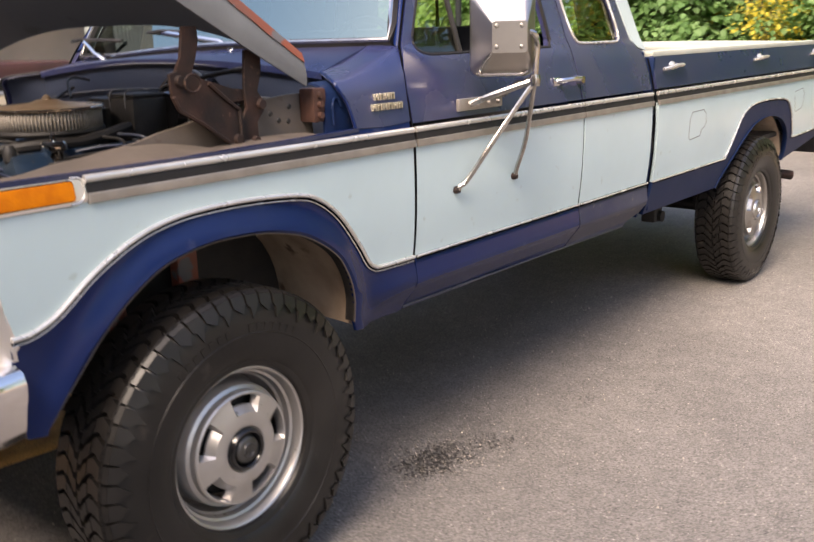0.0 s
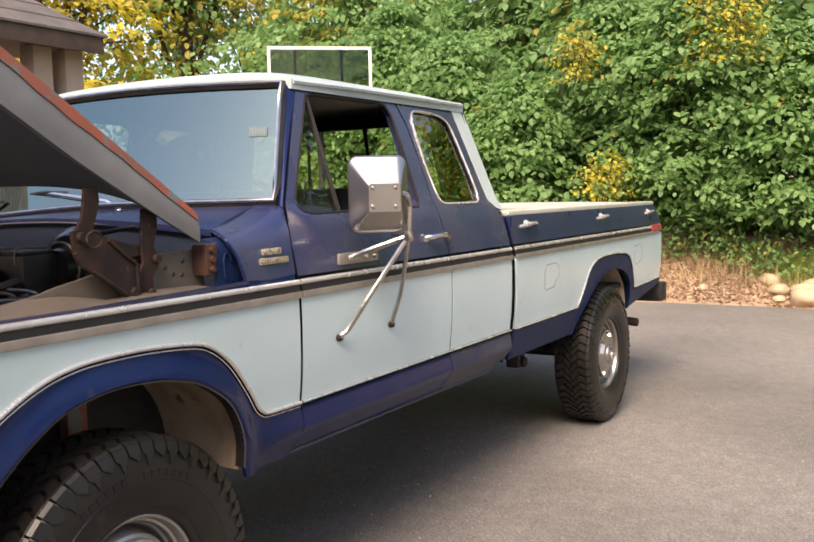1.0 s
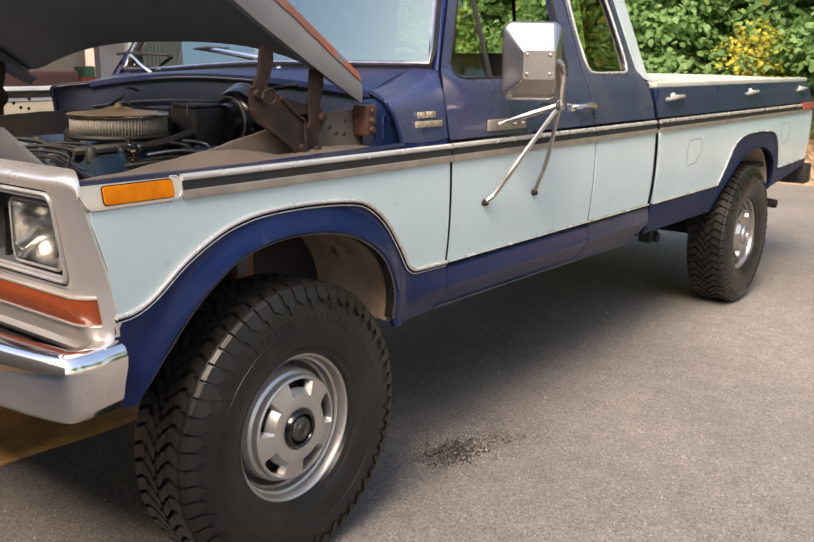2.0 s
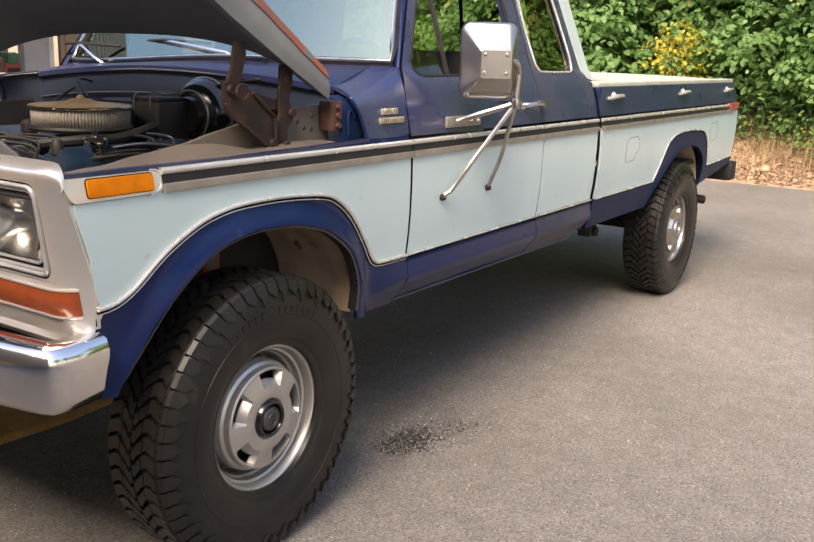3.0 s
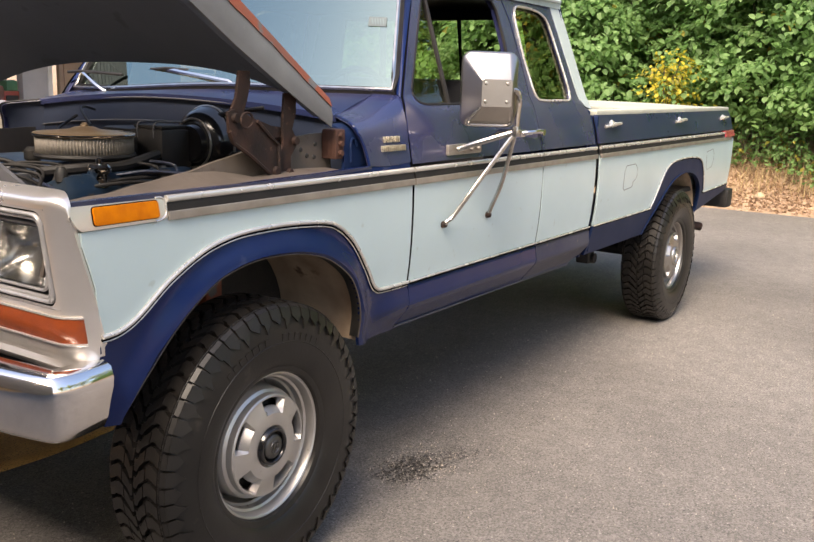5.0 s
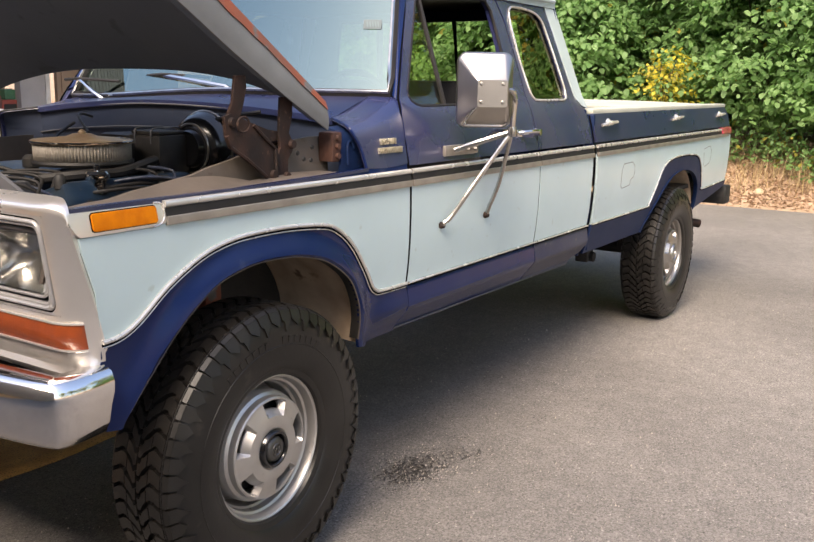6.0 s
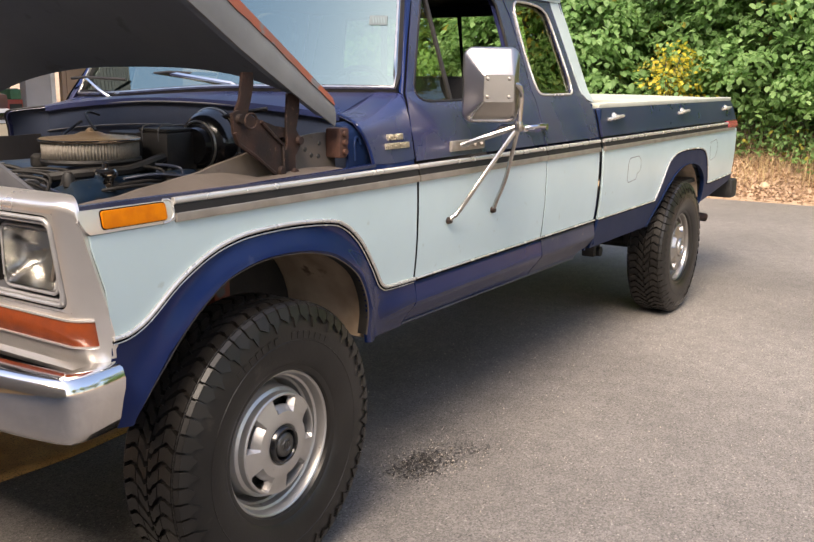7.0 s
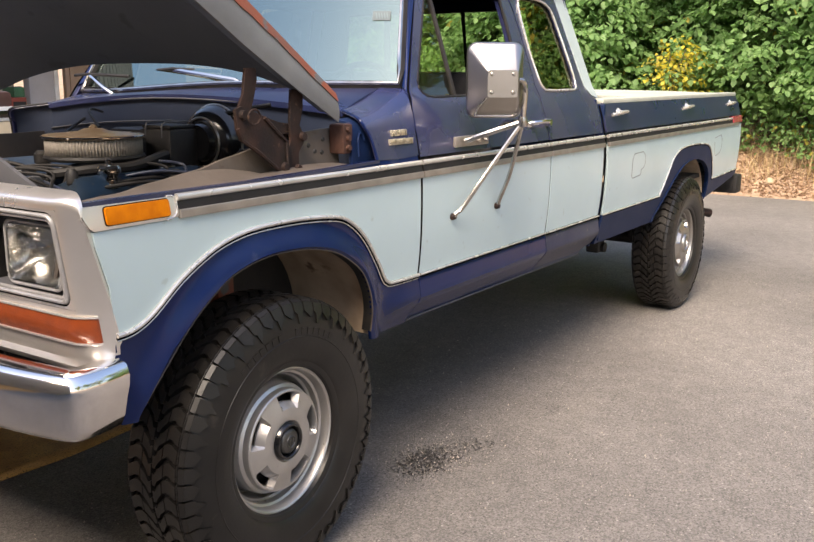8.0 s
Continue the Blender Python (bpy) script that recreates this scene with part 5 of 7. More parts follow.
for i in range(len(cols) - 1):
    for k in range(len(rows_z) - 1):
        my, mz = (cols[i] + cols[i + 1]) / 2, (rows_z[k][0] + rows_z[k + 1][0]) / 2
        ey = min(my, WIDE - my)
        if 0.947 < mz < 1.184 and (0.060 < ey < 0.485 or ey > 0.50):
            continue
        bm.faces.new((grid[i][k], grid[i][k + 1], grid[i + 1][k + 1], grid[i + 1][k]))
bmesh.ops.remove_doubles(bm, verts=bm.verts, dist=0.0004)
surround = part("grille_surround", bm, SILVER, truck, "silver grille and headlamp surround", sharp=0.9)
OPEN = rounded((0.060, 0.947), (0.485, 1.184), 0.004, 5)
BEZEL = mat("grey_bezel", (0.40, 0.39, 0.385), (0.31, 0.30, 0.30), 0.36, 0.25, scale=12, bump=0.05)
REFLECT = mat("silvered_bowl", (0.95, 0.93, 0.90), (0.88, 0.86, 0.82), 0.20, 1.0, scale=14)
for far in (False, True):
    f = (lambda y: WIDE - y) if far else (lambda y: y)
    # recessed headlamp bucket
    mid = rounded((0.066, 0.953), (0.479, 1.178), 0.030, 5)
    low = rounded((0.0895, 0.9765), (0.4555, 1.1545), 0.0165, 5)
    bm = bmesh.new()
    ring_strip(bm, [(f(y), z) for y, z in OPEN], [(f(y), z) for y, z in mid], 0.0, 0.0)
    ring_strip(bm, [(f(y), z) for y, z in mid], [(f(y), z) for y, z in mid], 0.0, 0.010)
    part("opening_flange", bm, SILVER, surround)
    bm = bmesh.new()
    gap = rounded((0.070, 0.957), (0.475, 1.174), 0.028, 5)
    ring_strip(bm, [(f(y), z) for y, z in mid], [(f(y), z) for y, z in gap], 0.004, 0.004)
    part("bezel_gasket", bm, GAP, surround)
    bm = bmesh.new()
    rim = [(0.0, 0.006), (0.0012, -0.001), (0.004, -0.0045), (0.0075, -0.005), (0.0105, -0.002), (0.012, 0.001), (0.0145, -0.0005), (0.018, 0.001), (0.0195, 0.008)]
    for (d0, h0), (d1, h1) in zip(rim, rim[1:]):
        ring_strip(bm, [(f(y), z) for y, z in rounded((0.070 + d0, 0.957 + d0), (0.475 - d0, 1.174 - d0), 0.028 - d0 * 0.6, 5)],
                   [(f(y), z) for y, z in rounded((0.070 + d1, 0.957 + d1), (0.475 - d1, 1.174 - d1), 0.028 - d1 * 0.6, 5)], h0, h1)
    part("lamp_bezel", bm, BEZEL, surround, "grey double-lipped lamp bezel", sharp=0.9)
    bm = bmesh.new()
    ring_strip(bm, [(f(y), z) for y, z in low], [(f(y), z) for y, z in rounded((0.0895, 0.9765), (0.4555, 1.1545), 0.0165, 5)], 0.008, 0.100)
    vs = [bm.verts.new((-0.545, f(y), z)) for y, z in rounded((0.080, 0.969), (0.47, 1.164), 0.018, 5)]
    bm.faces.new(vs)
    part("lamp_bucket", bm, GREY, surround)
    bm = bmesh.new()
    loop = rounded((0.100, 0.990), (0.302, 1.138), 0.022, 5)
    a = [bm.verts.new((-0.550, f(y), z)) for y, z in loop]
    b = [bm.verts.new((-0.628, f(y), z)) for y, z in loop]
    c = [bm.verts.new((-0.636, f(lerp(0.196, y, 0.94)), lerp(1.065, z, 0.93))) for y, z in loop]
    n = len(loop)
    for i in range(n):
        bm.faces.new((a[i - 1], a[i], b[i], b[i - 1]))
        bm.faces.new((b[i - 1], b[i], c[i], c[i - 1]))
    hl = part("headlamp", bm, LAMP, surround, "rectangular glass headlamp", sharp=0.9)
    bm = bmesh.new()
    tube(bm, [(-0.6305, f(y), z) for y, z in rounded((0.098, 0.988), (0.304, 1.140), 0.024, 5)], 0.0052, 8, True)
    part("lamp_ring", bm, BEZEL, hl, "grey retaining ring")
    # silvered bowl behind a clear fluted lens
    bm = bmesh.new()
    sheet(bm, lambda u, v, f=f: Vector((-0.634 + 0.076 * (1 - (2 * u - 1) ** 4) * (1 - (2 * v - 1) ** 2), f(lerp(0.106, 0.296, u)), lerp(0.996, 1.132, v))), 14, 14)
    part("reflector", bm, REFLECT, hl, "silvered reflector bowl", sharp=3)
    bm = bmesh.new()
    sheet(bm, lambda u, v, f=f: Vector((-0.637 - 0.006 * math.sin(math.pi * u) * math.sin(math.pi * v) - 0.0012 * math.cos(u * 88), f(lerp(0.106, 0.296, u)), lerp(0.996, 1.132, v))), 84, 8)
    part("lens", bm, glass("lamp_lens", (0.92, 0.92, 0.90), 1.4, 0.05), hl, "clear fluted lens", sharp=3)
    # turn lamp under it, wrapping the corner
    bm = bmesh.new()
    sheet(bm, lambda u, v, f=f: Vector((clip_x(lerp(0.020, 0.42, u ** 1.6), lerp(0.868, 0.928, v)) - 0.005 - 0.005 * math.sin(v * math.pi) * min(1, u * 8), f(lerp(0.020, 0.42, u ** 1.6)), lerp(0.868, 0.928, v))), 26, 6, 0.012, (1, 0, 0))
    part("turn_lamp", bm, REDLENS, surround, "red-orange turn signal lens")
    bm = bmesh.new()
    ys_t = [0.018 + 0.42 * (k / 14) ** 1.6 for k in range(15)]
    tube(bm, [(clip_x(y, 0.931) - 0.005, f(y), 0.931) for y in ys_t], 0.0035, 5)
    tube(bm, [(clip_x(y, 0.865) - 0.005, f(y), 0.865) for y in ys_t], 0.0035, 5)
    part("lamp_trim", bm, SILVER, surround)
bm = bmesh.new()
for k in range(9):
    z = 0.975 + 0.023 * k
    box(bm, (face_x(z) + 0.012, 0.49, z - 0.004), (face_x(z) + 0.04, 1.51, z + 0.004), 0.002)
for k in range(26):
    y = 0.50 + 0.04 * k
    box(bm, (face_x(1.1) + 0.02, y - 0.003, 0.958), (face_x(1.1) + 0.045, y + 0.003, 1.176), 0.001)
part("grille", bm, BLACK, surround, "black egg-crate grille")
bm = bmesh.new()
box(bm, (-0.59, 0.49, 0.80), (-0.58, 1.51, 1.18), 0.002)
part("grille_backing", bm, BLACK, surround)

# front bumper: a pressed chrome bar with its wrapped ends
SECT = [(0.075, 0.826), (0.030, 0.829), (0.008, 0.818), (0.0, 0.792), (0.002, 0.768), (0.012, 0.735), (0.022, 0.690), (0.034, 0.664), (0.060, 0.656)]
PLAN = arc([(-0.560, -0.030), (-0.640, -0.040), (-0.700, -0.034), (-0.735, -0.008), (-0.762, 0.06), (-0.792, 0.20), (-0.815, 0.45), (-0.828, 0.75), (-0.832, 1.0)], 5)
PLAN += [(x, WIDE - y) for x, y in PLAN[::-1][1:]]


def bumper_at(i, k):
    x, y = PLAN[i]
    a, b = PLAN[max(i - 1, 0)], PLAN[min(i + 1, len(PLAN) - 1)]
    d = Vector((b[0] - a[0], b[1] - a[1])).normalized()
    nrm = Vector((d.y, -d.x))
    if nrm.dot(Vector((x + 0.2, (y - 1.0) * 0.6))) > 0:
        nrm = -nrm
    off, z = SECT[k]
    return Vector((x + nrm.x * off, y + nrm.y * off, z + 0.030 * (1 - (y - 1) ** 2)))


bm = bmesh.new()
g = [[bm.verts.new(bumper_at(i, k)) for k in range(len(SECT))] for i in range(len(PLAN))]
faces = [bm.faces.new((g[i][k], g[i + 1][k], g[i + 1][k + 1], g[i][k + 1])) for i in range(len(PLAN) - 1) for k in range(len(SECT) - 1)]
bumper = part("front_bumper", bm, BUMPER_CHROME, truck, "chrome front bumper with dents", sharp=0.9)
bm = bmesh.new()
box(bm, (-0.70, 0.30, 0.68), (-0.60, 1.70, 0.78), 0.02)
for y in (0.55, 1.45):
    box(bm, (-0.66, y - 0.04, 0.55), (5.2, y + 0.04, 0.69), 0.015)
for x in (0.55, 1.9, 3.2, 5.1):
    box(bm, (x - 0.04, 0.56, 0.57), (x + 0.04, 1.44, 0.66), 0.01)
part("chassis_frame", bm, GRIME, truck, "dark chassis rails")
for x in (0.0, 3.94):
    bm = bmesh.new()
    tube(bm, [(x, 0.24, 0.43), (x, 1.76, 0.43)], 0.045, 12)
    lathe(bm, [(0, -0.15), (0.10, -0.12), (0.14, 0), (0.10, 0.12), (0, 0.15)], 20, "X", (x, 1.15 if x < 1 else 1.0, 0.43))
    part("axle", bm, GRIME, truck)
    for y in (0.40, 1.60):
        bm = bmesh.new()
        for k in range(4):
            tube(bm, spline([(x - 0.62 + 0.1 * k, y, 0.60 - 0.01 * k), (x, y, 0.47 - 0.012 * k + 0.04), (x + 0.62 - 0.1 * k, y, 0.60 - 0.01 * k)], 5), 0.014, 5)
        part("leaf_spring", bm, RUST, truck)
    for y in (0.30, 1.70):
        bm = bmesh.new()
        tube(bm, [(x - 0.10, y, 0.44), (x - 0.15, y, 0.90)], 0.028, 10)
        part("shock_absorber", bm, ORANGE if x < 1 else GRIME, truck)
bm = bmesh.new()
tube(bm, [(0.4, 1.2, 0.55), (3.8, 1.05, 0.50)], 0.04, 10)
part("drive_shaft", bm, GRIME, truck)
bm = bmesh.new()
box(bm, (3.14, 0.26, 0.45), (3.24, 0.34, 0.66), 0.012)
box(bm, (3.10, 0.28, 0.58), (3.60, 0.34, 0.64), 0.01)
lathe(bm, [(0, -0.05), (0.03, -0.05), (0.035, 0.03), (0, 0.03)], 12, "Y", (3.20, 0.29, 0.48))
part("spring_hanger", bm, GRIME, truck)
bm = bmesh.new()
tube(bm, spline([(2.4, 1.5, 0.52), (3.4, 1.5, 0.56), (4.3, 1.1, 0.58), (4.70, 0.50, 0.54), (4.96, 0.18, 0.49), (5.02, 0.11, 0.475)], 5), 0.032, 10)
part("exhaust_pipe", bm, RUST, truck)

# mouldings on the cowl side: worn letters as plain bars
for z, x0, n, w in ((1.293, 0.610, 4, 0.018), (1.264, 0.590, 6, 0.018)):
    for k in range(n):
        b = bmesh.new()
        x = x0 + k * (w + 0.006)
        y = side_y(z)
        box(b, (x, y - 0.008, z - 0.010), (x + 0.005, y + 0.002, z + 0.010), 0.0015)
        box(b, (x + w - 0.005, y - 0.008, z - 0.010), (x + w, y + 0.002, z + 0.010), 0.0015)
        box(b, (x + 0.003, y - 0.007, z + (0.005 if k % 2 else -0.003)), (x + w - 0.003, y + 0.002, z + (0.010 if k % 2 else 0.002)), 0.0015)
        part("badge_bar", b, GOLD, truck, "worn bright badge bar")

# ---- bed ----
bm = bmesh.new()
box(bm, (2.53, 0.06, 0.80), (5.26, 1.94, 0.83), 0.005)
part("bed_floor", bm, GRIME, truck)
bm = bmesh.new()
box(bm, (2.530, 0.03, 0.64), (2.555, 1.97, 1.345), 0.008)
part("bed_front", bm, BLUE_DULL, truck)
bm = bmesh.new()
box(bm, (5.235, 0.05, 0.80), (5.28, 1.95, 1.345), 0.015)
part("tailgate", bm, PALE, truck, "pale tailgate")
for far in (False, True):
    f = (lambda y: WIDE - y) if far else (lambda y: y)
    bm = bmesh.new()
    lo, hi = sorted((f(0.046), f(0.150)))
    box(bm, (2.555, lo, 1.345), (5.245, hi, 1.372), 0.010)
    part("bed_rail", bm, TONNEAU, truck, "pale bed rail cap")
bm = bmesh.new()
sheet(bm, lambda u, v: Vector((lerp(3.35, 5.235, u), lerp(0.145, 1.855, v), 1.366 + 0.014 * math.sin(math.pi * v) + 0.004 * math.sin(u * 25) * math.sin(math.pi * v))), 30, 16, 0.012, (0, 0, -1))
part("bed_cover", bm, TONNEAU, truck, "cream vinyl bed cover")
bm = bmesh.new()
box(bm, (5.31, 0.0, 0.60), (5.46, 2.0, 0.745), 0.02)
box(bm, (5.20, 0.50, 0.62), (5.33, 0.60, 0.70), 0.01)
box(bm, (5.20, 1.40, 0.62), (5.33, 1.50, 0.70), 0.01)
part("rear_bumper", bm, GRIME, truck, "black rear bumper")

# ---- door mirror on its tripod ----
J = Vector((1.130, -0.200, 1.318))
bm = bmesh.new()
tube(bm, spline([(1.040, -0.012, 1.245), (1.06, -0.09, 1.275), J], 5), 0.0105, 8)
tube(bm, spline([J, (1.06, -0.115, 1.16), (0.995, -0.035, 1.008), (0.975, -0.018, 0.985), (0.968, -0.012, 0.972)], 5), 0.0085, 8)
tube(bm, spline([J, (1.245, -0.098, 1.12), (1.300, -0.030, 1.012), (1.314, -0.014, 0.985), (1.316, -0.008, 0.972)], 5), 0.0085, 8)
tube(bm, spline([J + Vector((0, 0, -0.01)), (1.130, -0.203, 1.38), (1.130, -0.206, 1.435), (1.118, -0.202, 1.462), (1.100, -0.185, 1.468), (1.080, -0.160, 1.468)], 6), 0.0105, 8)
tube(bm, [J + Vector((-0.01, 0.01, 0.0)), (1.16, -0.12, 1.315), (1.24, -0.010, 1.262)], 0.009, 8)
lathe(bm, [(0, 0.018), (0.016, 0.018), (0.019, 0.0), (0.016, -0.018), (0, -0.018)], 12, "Z", J)
mirror = part("mirror_bracket", bm, WORN_CHROME, truck, "chrome tripod mirror bracket on the door")
bm = bmesh.new()
box(bm, (1.0, 0.004, 1.222), (1.255, 0.018, 1.262), 0.005)
for x in (1.10, 1.165, 1.22):
    lathe(bm, [(0, -0.014), (0.007, -0.014), (0.009, 0)], 8, "Y", (x, 0.004, 1.242))
part("bracket_plate", bm, TARNISH, mirror)
for x in (0.968, 1.316):
    bm = bmesh.new()
    lathe(bm, [(0, -0.014), (0.010, -0.014), (0.013, -0.004), (0.013, 0.006)], 10, "Y", (x, -0.004, 0.971))
    part("bracket_foot", bm, RUST, mirror)
# head: a chrome shell with a stepped back
HEAD = Vector((1.085, -0.106, 1.466))
TURN = Matrix.Translation(HEAD) @ Matrix.Rotation(radians(37), 4, "Z")
bm = bmesh.new()
rings = []
# rim, rolled edge, then four sloping faces up to a small flat plate
for x, hw, hh, r, dy, dz in ((0.026, 0.099, 0.131, 0.034, 0, 0), (0.018, 0.103, 0.135, 0.036, 0, 0), (0.004, 0.1035, 0.1355, 0.036, 0, 0), (-0.006, 0.101, 0.133, 0.035, 0, 0), (-0.012, 0.096, 0.128, 0.032, 0, 0),
                              (-0.060, 0.058, 0.052, 0.010, -0.018, -0.012), (-0.0635, 0.054, 0.048, 0.008, -0.018, -0.012)):
    rings.append([bm.verts.new((x, y + dy, z + dz)) for y, z in rounded((-hw, -hh), (hw, hh), r, 6)])
for a, b in zip(rings, rings[1:]):
    for i in range(len(a)):
        bm.faces.new((a[i - 1], a[i], b[i], b[i - 1]))
bm.faces.new(rings[-1])
bm.faces.new(rings[0][::-1])
head = part("mirror_head", bm, SHELL, truck, "bright steel truck mirror head with a riveted back", TURN, sharp=0.3)
for y in (-0.056, 0.022):
    for z in (-0.042, 0.022):
        bm = bmesh.new()
        lathe(bm, [(0, -0.006), (0.004, -0.0055), (0.0065, -0.002), (0.007, 0)], 10, "X", (-0.0635, y, z))
        part("mirror_rivet", bm, SATIN, head)
bm = bmesh.new()
tube(bm, spline([(-0.055, 0.040, -0.064), (-0.034, 0.066, -0.100), (-0.022, 0.074, -0.122), (-0.020, 0.062, -0.127), (-0.020, 0.0, -0.1275), (-0.020, -0.060, -0.127), (-0.024, -0.078, -0.116)], 5), 0.0042, 6)
part("mirror_rim", bm, CHROME, head)
bm = bmesh.new()
extrude(bm, [(0.0265, y, z) for y, z in rounded((-0.090, -0.122), (0.090, 0.122), 0.03, 5)], (0.003, 0, 0))
part("mirror_glass", bm, CHROME, head, "mirror glass")

# ---- ground ----
def asphalt():
    """Worn asphalt: small stones of uneven tone in a dark binder, blotches, broad stains."""
    m = bpy.data.materials.new("asphalt")
    m.use_nodes = True
    n, ln = m.node_tree.nodes, m.node_tree.links
    b = n["Principled BSDF"]
    co = n.new("ShaderNodeTexCoord")

    def tex(kind, scale, detail=4.0):
        t = n.new(kind)
        t.inputs["Scale"].default_value = scale
        if kind == "ShaderNodeTexNoise":
            t.inputs["Detail"].default_value = detail
        ln.new(co.outputs["Object"], t.inputs["Vector"])
        return t

    def span(value, a, b_, lo, hi):
        r = n.new("ShaderNodeMapRange")
        for k, v in zip(("From Min", "From Max", "To Min", "To Max"), (a, b_, lo, hi)):
            r.inputs[k].default_value = v
        ln.new(value, r.inputs["Value"])
        return r.outputs["Result"]

    def times(a, b_):
        t = n.new("ShaderNodeMath")
        t.operation = "MULTIPLY"
        ln.new(a, t.inputs[0])
        ln.new(b_, t.inputs[1])
        return t.outputs[0]

    stones, grit, blot, broad = tex("ShaderNodeTexVoronoi", 180), tex("ShaderNodeTexNoise", 90, 6), tex("ShaderNodeTexNoise", 9, 8), tex("ShaderNodeTexNoise", 0.45, 6)
    sep = n.new("ShaderNodeSeparateColor")
    ln.new(stones.outputs["Color"], sep.inputs[0])
    tone = times(times(span(sep.outputs[0], 0, 1, 0.64, 1.36), span(grit.outputs["Fac"], 0.3, 0.7, 0.86, 1.14)), times(span(blot.outputs["Fac"], 0.35, 0.65, 0.91, 1.07), span(broad.outputs["Fac"], 0.35, 0.65, 0.78, 1.15)))
    # chips that stand pale out of the binder, and dark pits where one is lost
    chips = tex("ShaderNodeTexVoronoi", 85)
    sep2 = n.new("ShaderNodeSeparateColor")
    ln.new(chips.outputs["Color"], sep2.inputs[0])
    near = span(chips.outputs["Distance"], 0.25, 0.45, 1, 0)
    pale, pit = times(span(sep2.outputs[0], 0.93, 0.95, 0, 0.75), near), times(span(sep2.outputs[1], 0.90, 0.93, 0, -0.5), near)
    both = n.new("ShaderNodeMath")
    ln.new(pale, both.inputs[0])
    ln.new(pit, both.inputs[1])
    tone = times(tone, span(both.outputs[0], -1, 1, 0, 2))
    mix = n.new("ShaderNodeMix")
    mix.data_type = "RGBA"
    mix.blend_type = "MULTIPLY"
    mix.inputs["Factor"].default_value = 1.0
    mix.inputs["A"].default_value = (0.172, 0.156, 0.142, 1)
    ln.new(tone, mix.inputs["B"])
    ln.new(mix.outputs["Result"], b.inputs["Base Color"])
    b.inputs["Roughness"].default_value = 0.8
    bp = n.new("ShaderNodeBump")
    bp.inputs["Strength"].default_value, bp.inputs["Distance"].default_value = 0.6, 0.004
    ln.new(stones.outputs["Distance"], bp.inputs["Height"])
    ln.new(bp.outputs["Normal"], b.inputs["Normal"])
    return m


ASPHALT = asphalt()
DIRT = mat("dry_soil", (0.40, 0.28, 0.19), (0.29, 0.20, 0.135), 0.95, scale=3, bump=0.8, bscale=60, fleck=(0.33, 0.22, 0.12), fscale=30, flevel=0.58)
SUNLIT_GROUND = mat("sunlit_ground", (0.66, 0.35, 0.11), (0.46, 0.23, 0.075), 0.9, scale=9, bump=0.9, bscale=60, fleck=(0.26, 0.13, 0.05), fscale=130, flevel=0.57)
DRY = mat("dry_grass", (0.55, 0.42, 0.22), (0.42, 0.30, 0.15), 0.8, scale=3)
GREEN_GRASS = mat("green_grass", (0.20, 0.28, 0.05), (0.34, 0.38, 0.08), 0.7, scale=3)
ROCK = mat("tan_rock", (0.46, 0.34, 0.22), (0.34, 0.25, 0.16), 0.9, scale=5, bump=0.8, bscale=30)


def grid_mesh(name, fn, xs, ys_, material, label, category, kind="structure"):
    bm = bmesh.new()
    g = [[bm.verts.new((x, y, fn(x, y))) for y in ys_] for x in xs]
    for i in range(len(xs) - 1):
        for j in range(len(ys_) - 1):
            bm.faces.new((g[i][j], g[i + 1][j], g[i + 1][j + 1], g[i][j + 1]))
    return tagged(part(name, bm, material, None, sharp=3), label, category, kind=kind)


def ground_z(x, y):
    """Flat drive, with a bank that rises past its edge."""
    d = max(0.0, x - 10.15 + 0.12 * math.sin(y * 1.3) + 0.05 * math.sin(y * 4.1))
    h = min(0.46 * d, 0.72 + 0.06 * d) if d < 20 else 1.9
    h += 0.05 * noise.noise((x * 0.8, y * 0.8, 0)) * min(1, d)
    return -0.012 + (h if d > 0 else 0)


xs = [-1500, -400, -120, -40, -15, -8, 0, 6, 9] + [9.6 + 0.2 * k for k in range(34)] + [17.5, 19, 22, 30, 60, 150, 500, 1500]
yy_ = [-1500, -400, -120, -40, -20, -12] + [-9 + 0.4 * k for k in range(64)] + [18, 22, 30, 60, 150, 500, 1500]
grid_mesh("ground", ground_z, xs, yy_, DIRT, "brown soil and leaf litter under the hedge", "ground")

def pave_z(x, y):
    return 0.0 + 0.004 * noise.noise((x * 0.35, y * 0.35, 3.0)) - 0.002


bm = bmesh.new()
NX, NY = 60, 60
edge_x = lambda y: 10.05 + 0.10 * math.sin(y * 1.1) + 0.05 * math.sin(y * 3.7) + 0.03 * math.sin(y * 9.1)


def pave_at(u, v):
    y = lerp(-14.0, 8.6, v)
    x = lerp(-14.0, edge_x(y), u)
    return Vector((x, y, pave_z(x, y)))


sheet(bm, pave_at, NX, NY, 0.03, (0, 0, -1))
tagged(part("driveway", bm, ASPHALT, None, sharp=1.0), "worn grey-brown asphalt driveway, oil-stained and gritty", "driveway", kind="structure")
